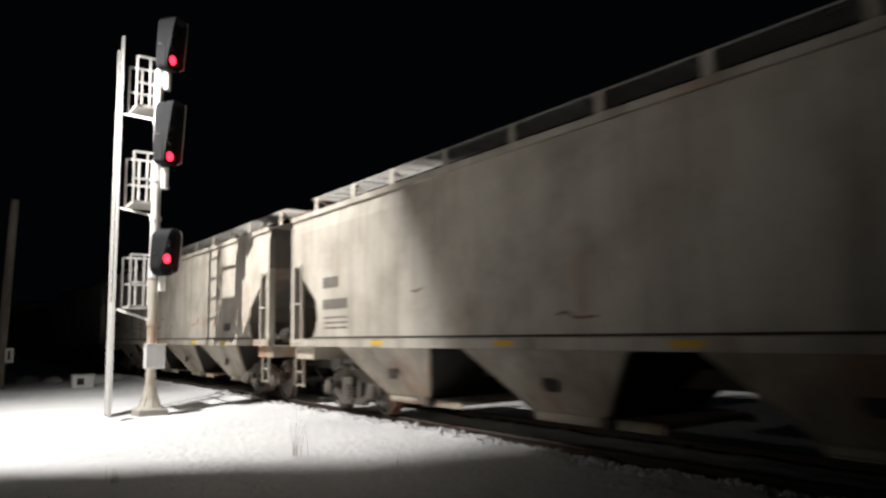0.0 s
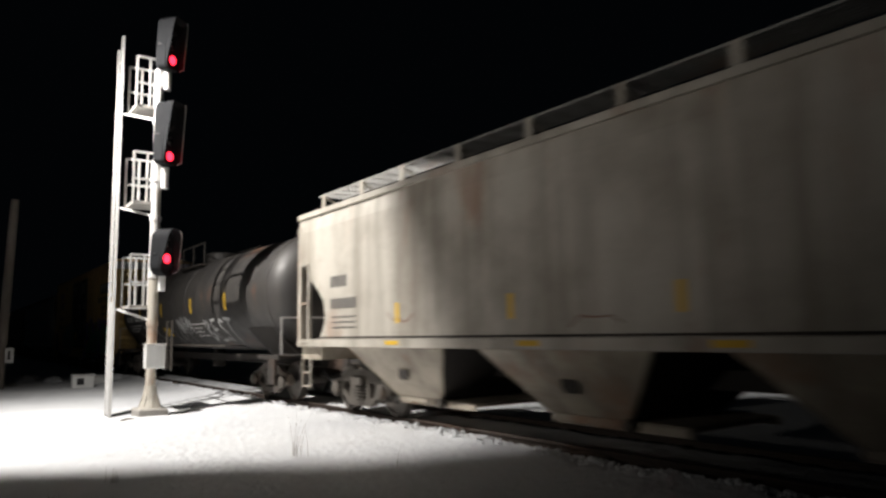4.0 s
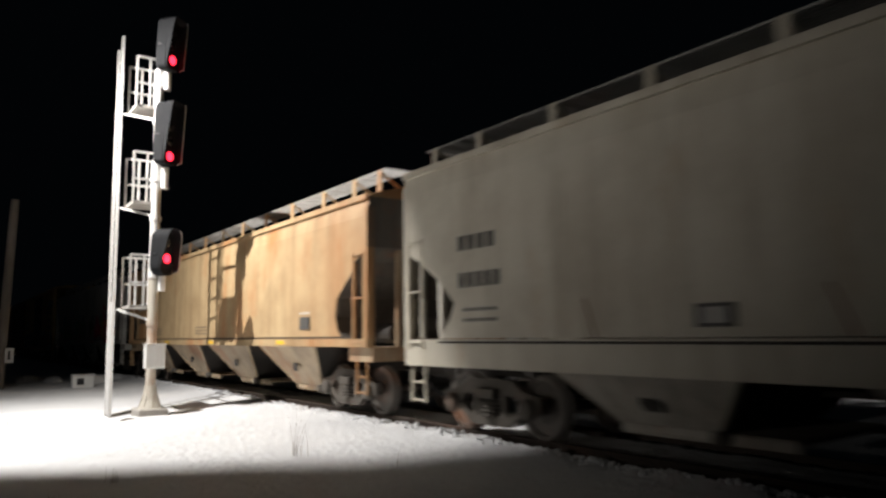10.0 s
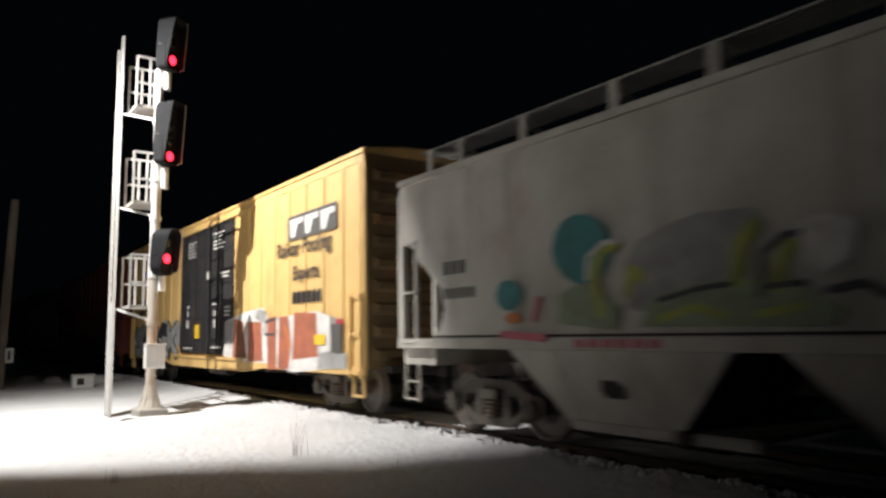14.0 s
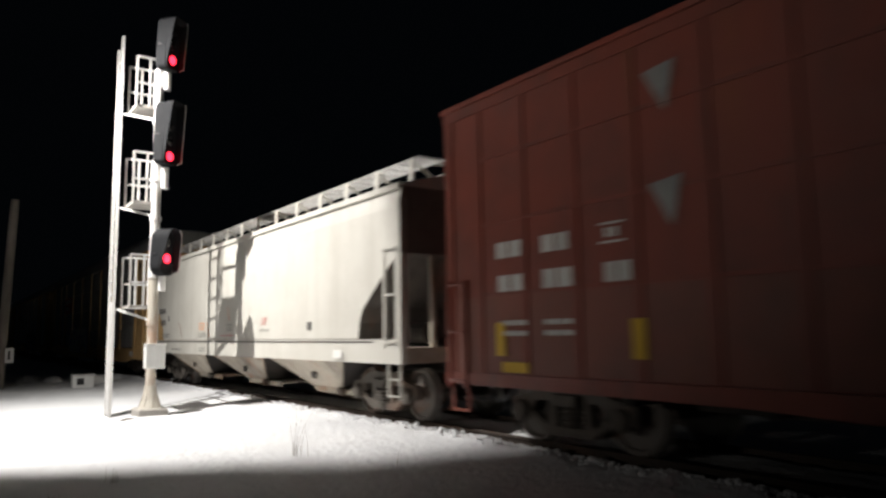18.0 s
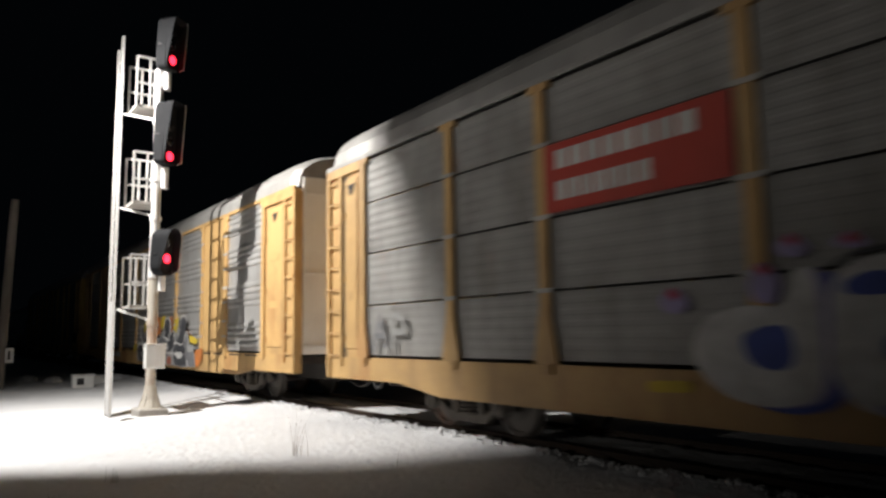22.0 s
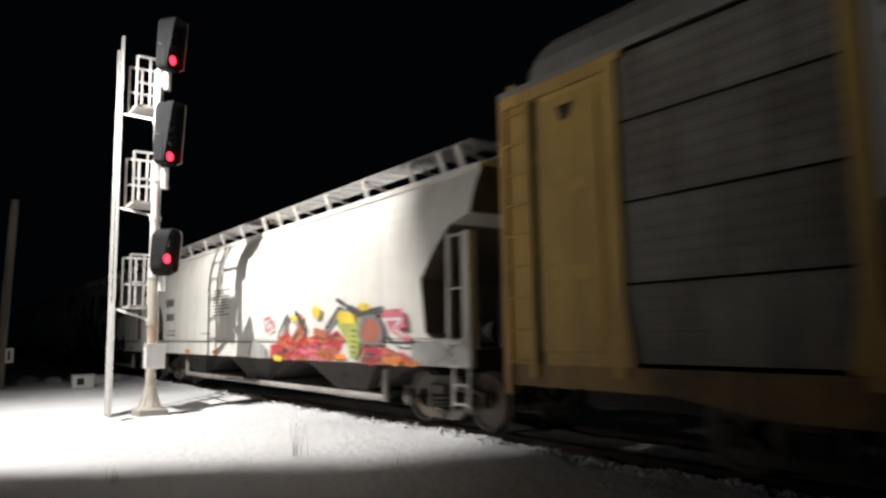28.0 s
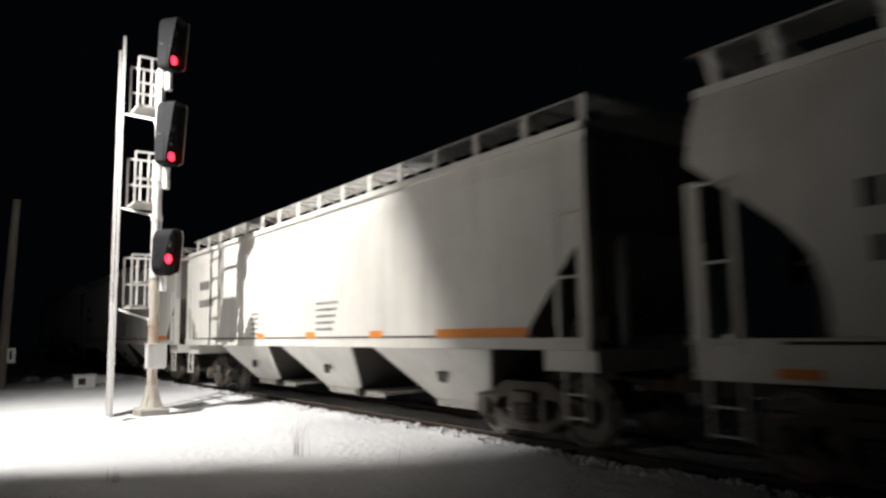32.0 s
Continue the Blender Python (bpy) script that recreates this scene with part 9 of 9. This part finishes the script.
def snow_lump(x, y, r, seed):
    bm = bmesh.new()
    bmesh.ops.create_icosphere(bm, subdivisions=3, radius=1)
    for v in bm.verts:
        n = 1 + 0.3 * noise.noise(v.co * 1.7 + Vector((seed, 0, 0)))
        v.co = Vector((v.co.x * r * 1.6 * n, v.co.y * r * 1.2 * n, max(-0.1, v.co.z * r * 0.8 * n)))
    ob = part("snow_mound", bm, SNOW, smooth=True)
    ob.location = (x, y, GROUND_Z - 0.02)
    tagged(ob, "low mound of snow over buried equipment", "snow mound")


def grass_tuft(x, y, stems, tall, seed):
    rng = random.Random(seed)
    root = new("dry_grass")
    tagged(root, "thin dry weed stems poking through the snow", "dry grass", "weeds in the snow")
    root.location = (x, y, GROUND_Z)
    for k in range(stems):
        bm = bmesh.new()
        a = rng.uniform(0, 6.28)
        lean = rng.uniform(0.05, 0.42)
        px, py = rng.uniform(-0.12, 0.12), rng.uniform(-0.12, 0.12)
        hgt = tall * rng.uniform(0.45, 1.0)
        prev = Vector((px, py, -0.05))
        for q in range(1, 5):
            t = q / 4
            p = Vector((px + math.cos(a) * lean * t * t * hgt, py + math.sin(a) * lean * t * t * hgt, hgt * t))
            tube(bm, prev, p, 0.004 * (1.15 - t), 0.004 * (1.0 - t * 0.8), 5)
            prev = p
        part("stem", bm, M_STRAW, root)


def twig(x, y):
    bm = bmesh.new()
    tube(bm, (-0.05, -0.12, 0.01), (0.05, 0.02, 0.05), 0.022, 0.018, 7)
    tube(bm, (0.05, 0.02, 0.05), (0.0, 0.18, 0.03), 0.018, 0.008, 7)
    root = part("broken_branch", bm, M_STRAW)
    root.location = (x, y, ground_height(x, y))
    tagged(root, "short dark broken branch lying on the snow", "branch")


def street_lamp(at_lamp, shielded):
    """A lamp post out of the picture: pole, arm, head and, on one, the side shield that cuts its beam; the unshielded
    one is added for the fill lamp.
    """
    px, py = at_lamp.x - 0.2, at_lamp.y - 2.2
    root = new("lamp_post")
    tagged(root, "tall grey lamp post with a shielded floodlight head" if shielded else "added unseen lamp post with an open head for the fill light", "street lamp")
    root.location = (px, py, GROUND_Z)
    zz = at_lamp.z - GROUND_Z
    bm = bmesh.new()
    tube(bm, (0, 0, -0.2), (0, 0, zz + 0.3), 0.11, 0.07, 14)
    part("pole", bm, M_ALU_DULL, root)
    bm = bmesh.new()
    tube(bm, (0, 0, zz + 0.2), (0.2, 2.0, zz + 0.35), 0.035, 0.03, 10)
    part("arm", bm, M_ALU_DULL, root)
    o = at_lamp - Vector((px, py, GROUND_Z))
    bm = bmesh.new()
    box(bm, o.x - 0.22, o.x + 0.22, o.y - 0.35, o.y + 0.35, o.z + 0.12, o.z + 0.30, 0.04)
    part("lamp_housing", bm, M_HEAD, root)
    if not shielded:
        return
    # shield: its edge lies in the plane through the lamp that parts lit ground from dark
    n = Vector((55.5, -32.0, 30.3)).normalized()
    d1 = Vector((5.6, 0.8, -9.4)).normalized()
    d2 = Vector((9.0, 6.7, -9.4)).normalized()
    mid = (d1 + d2).normalized()
    along = n.cross(mid).normalized()
    e = o + mid * 0.42
    bm = bmesh.new()
    pts = [e - along * 0.7, e + along * 0.7, e + along * 0.7 + n * 0.75, e - along * 0.7 + n * 0.75]
    loft(bm, [pts, [p + mid * 0.01 for p in pts]])
    part("beam_shield", bm, M_SHIELD, root)


def build_place():
    snow_ground()
    railway_track()
    snow_clumps()
    signal_mast()
    street_lamp(LAMP, True)
    street_lamp(FILL_LAMP, False)
    timber_pole()
    track_box(-28.7, 4.42, 0.72, 0.45, 0.42, "white trackside equipment box with a dark hatch", True)
    track_box(-30.5, 5.35, 0.8, 0.5, 0.28, "low snow-covered trackside box")
    snow_lump(-32.0, 6.2, 0.35, 3)
    snow_lump(-34.5, 3.2, 0.35, 5)
    snow_lump(-33.0, 4.0, 0.3, 8)
    grass_tuft(-9.9, 4.43, 9, 0.85, 1)
    twig(-16.6, 3.45)
    grass_tuft(-9.6, 1.9, 6, 0.22, 2)
    grass_tuft(-8.1, 5.0, 1, 0.45, 3)
    grass_tuft(-17.0, 1.2, 6, 0.3, 4)
    grass_tuft(-8.7, 1.1, 7, 0.2, 6)


def build_train():
    grey_hoppers()
    tank_car(-57.1, -74.4)
    yellow_boxcar_one()
    cream_hopper()
    rusty_hopper()
    painted_hopper()
    yellow_boxcar_two()
    red_boxcar()
    white_hopper()
    grey_autorack()
    ribbed_autorack()
    lemon_autorack()
    pressure_hoppers()
    last_hoppers()


def motions():
    """The train rolls past at a steady speed; the wheelsets turn under it."""
    for car, start in CARS:
        walk(car, [(0.0, pose(start, TRACK_Y, 0)), (32.0, pose(start + SPEED * 32.0, TRACK_Y, 0))])
    step = 2 / FPS
    turn = math.degrees(SPEED * step / 0.45)
    first = WHEELS[0]
    walk(first, [(k * step, pose(0, 0, 0, 0, (turn * k) % 360.0, 0)) for k in range(int(32.0 / step) + 1)])
    for w in WHEELS[1:]:
        w.rotation_mode = "QUATERNION"
        ad = w.animation_data_create()
        ad.action = first.animation_data.action
        ad.action_slot = first.animation_data.action_slot


build_place()
build_train()
motions()
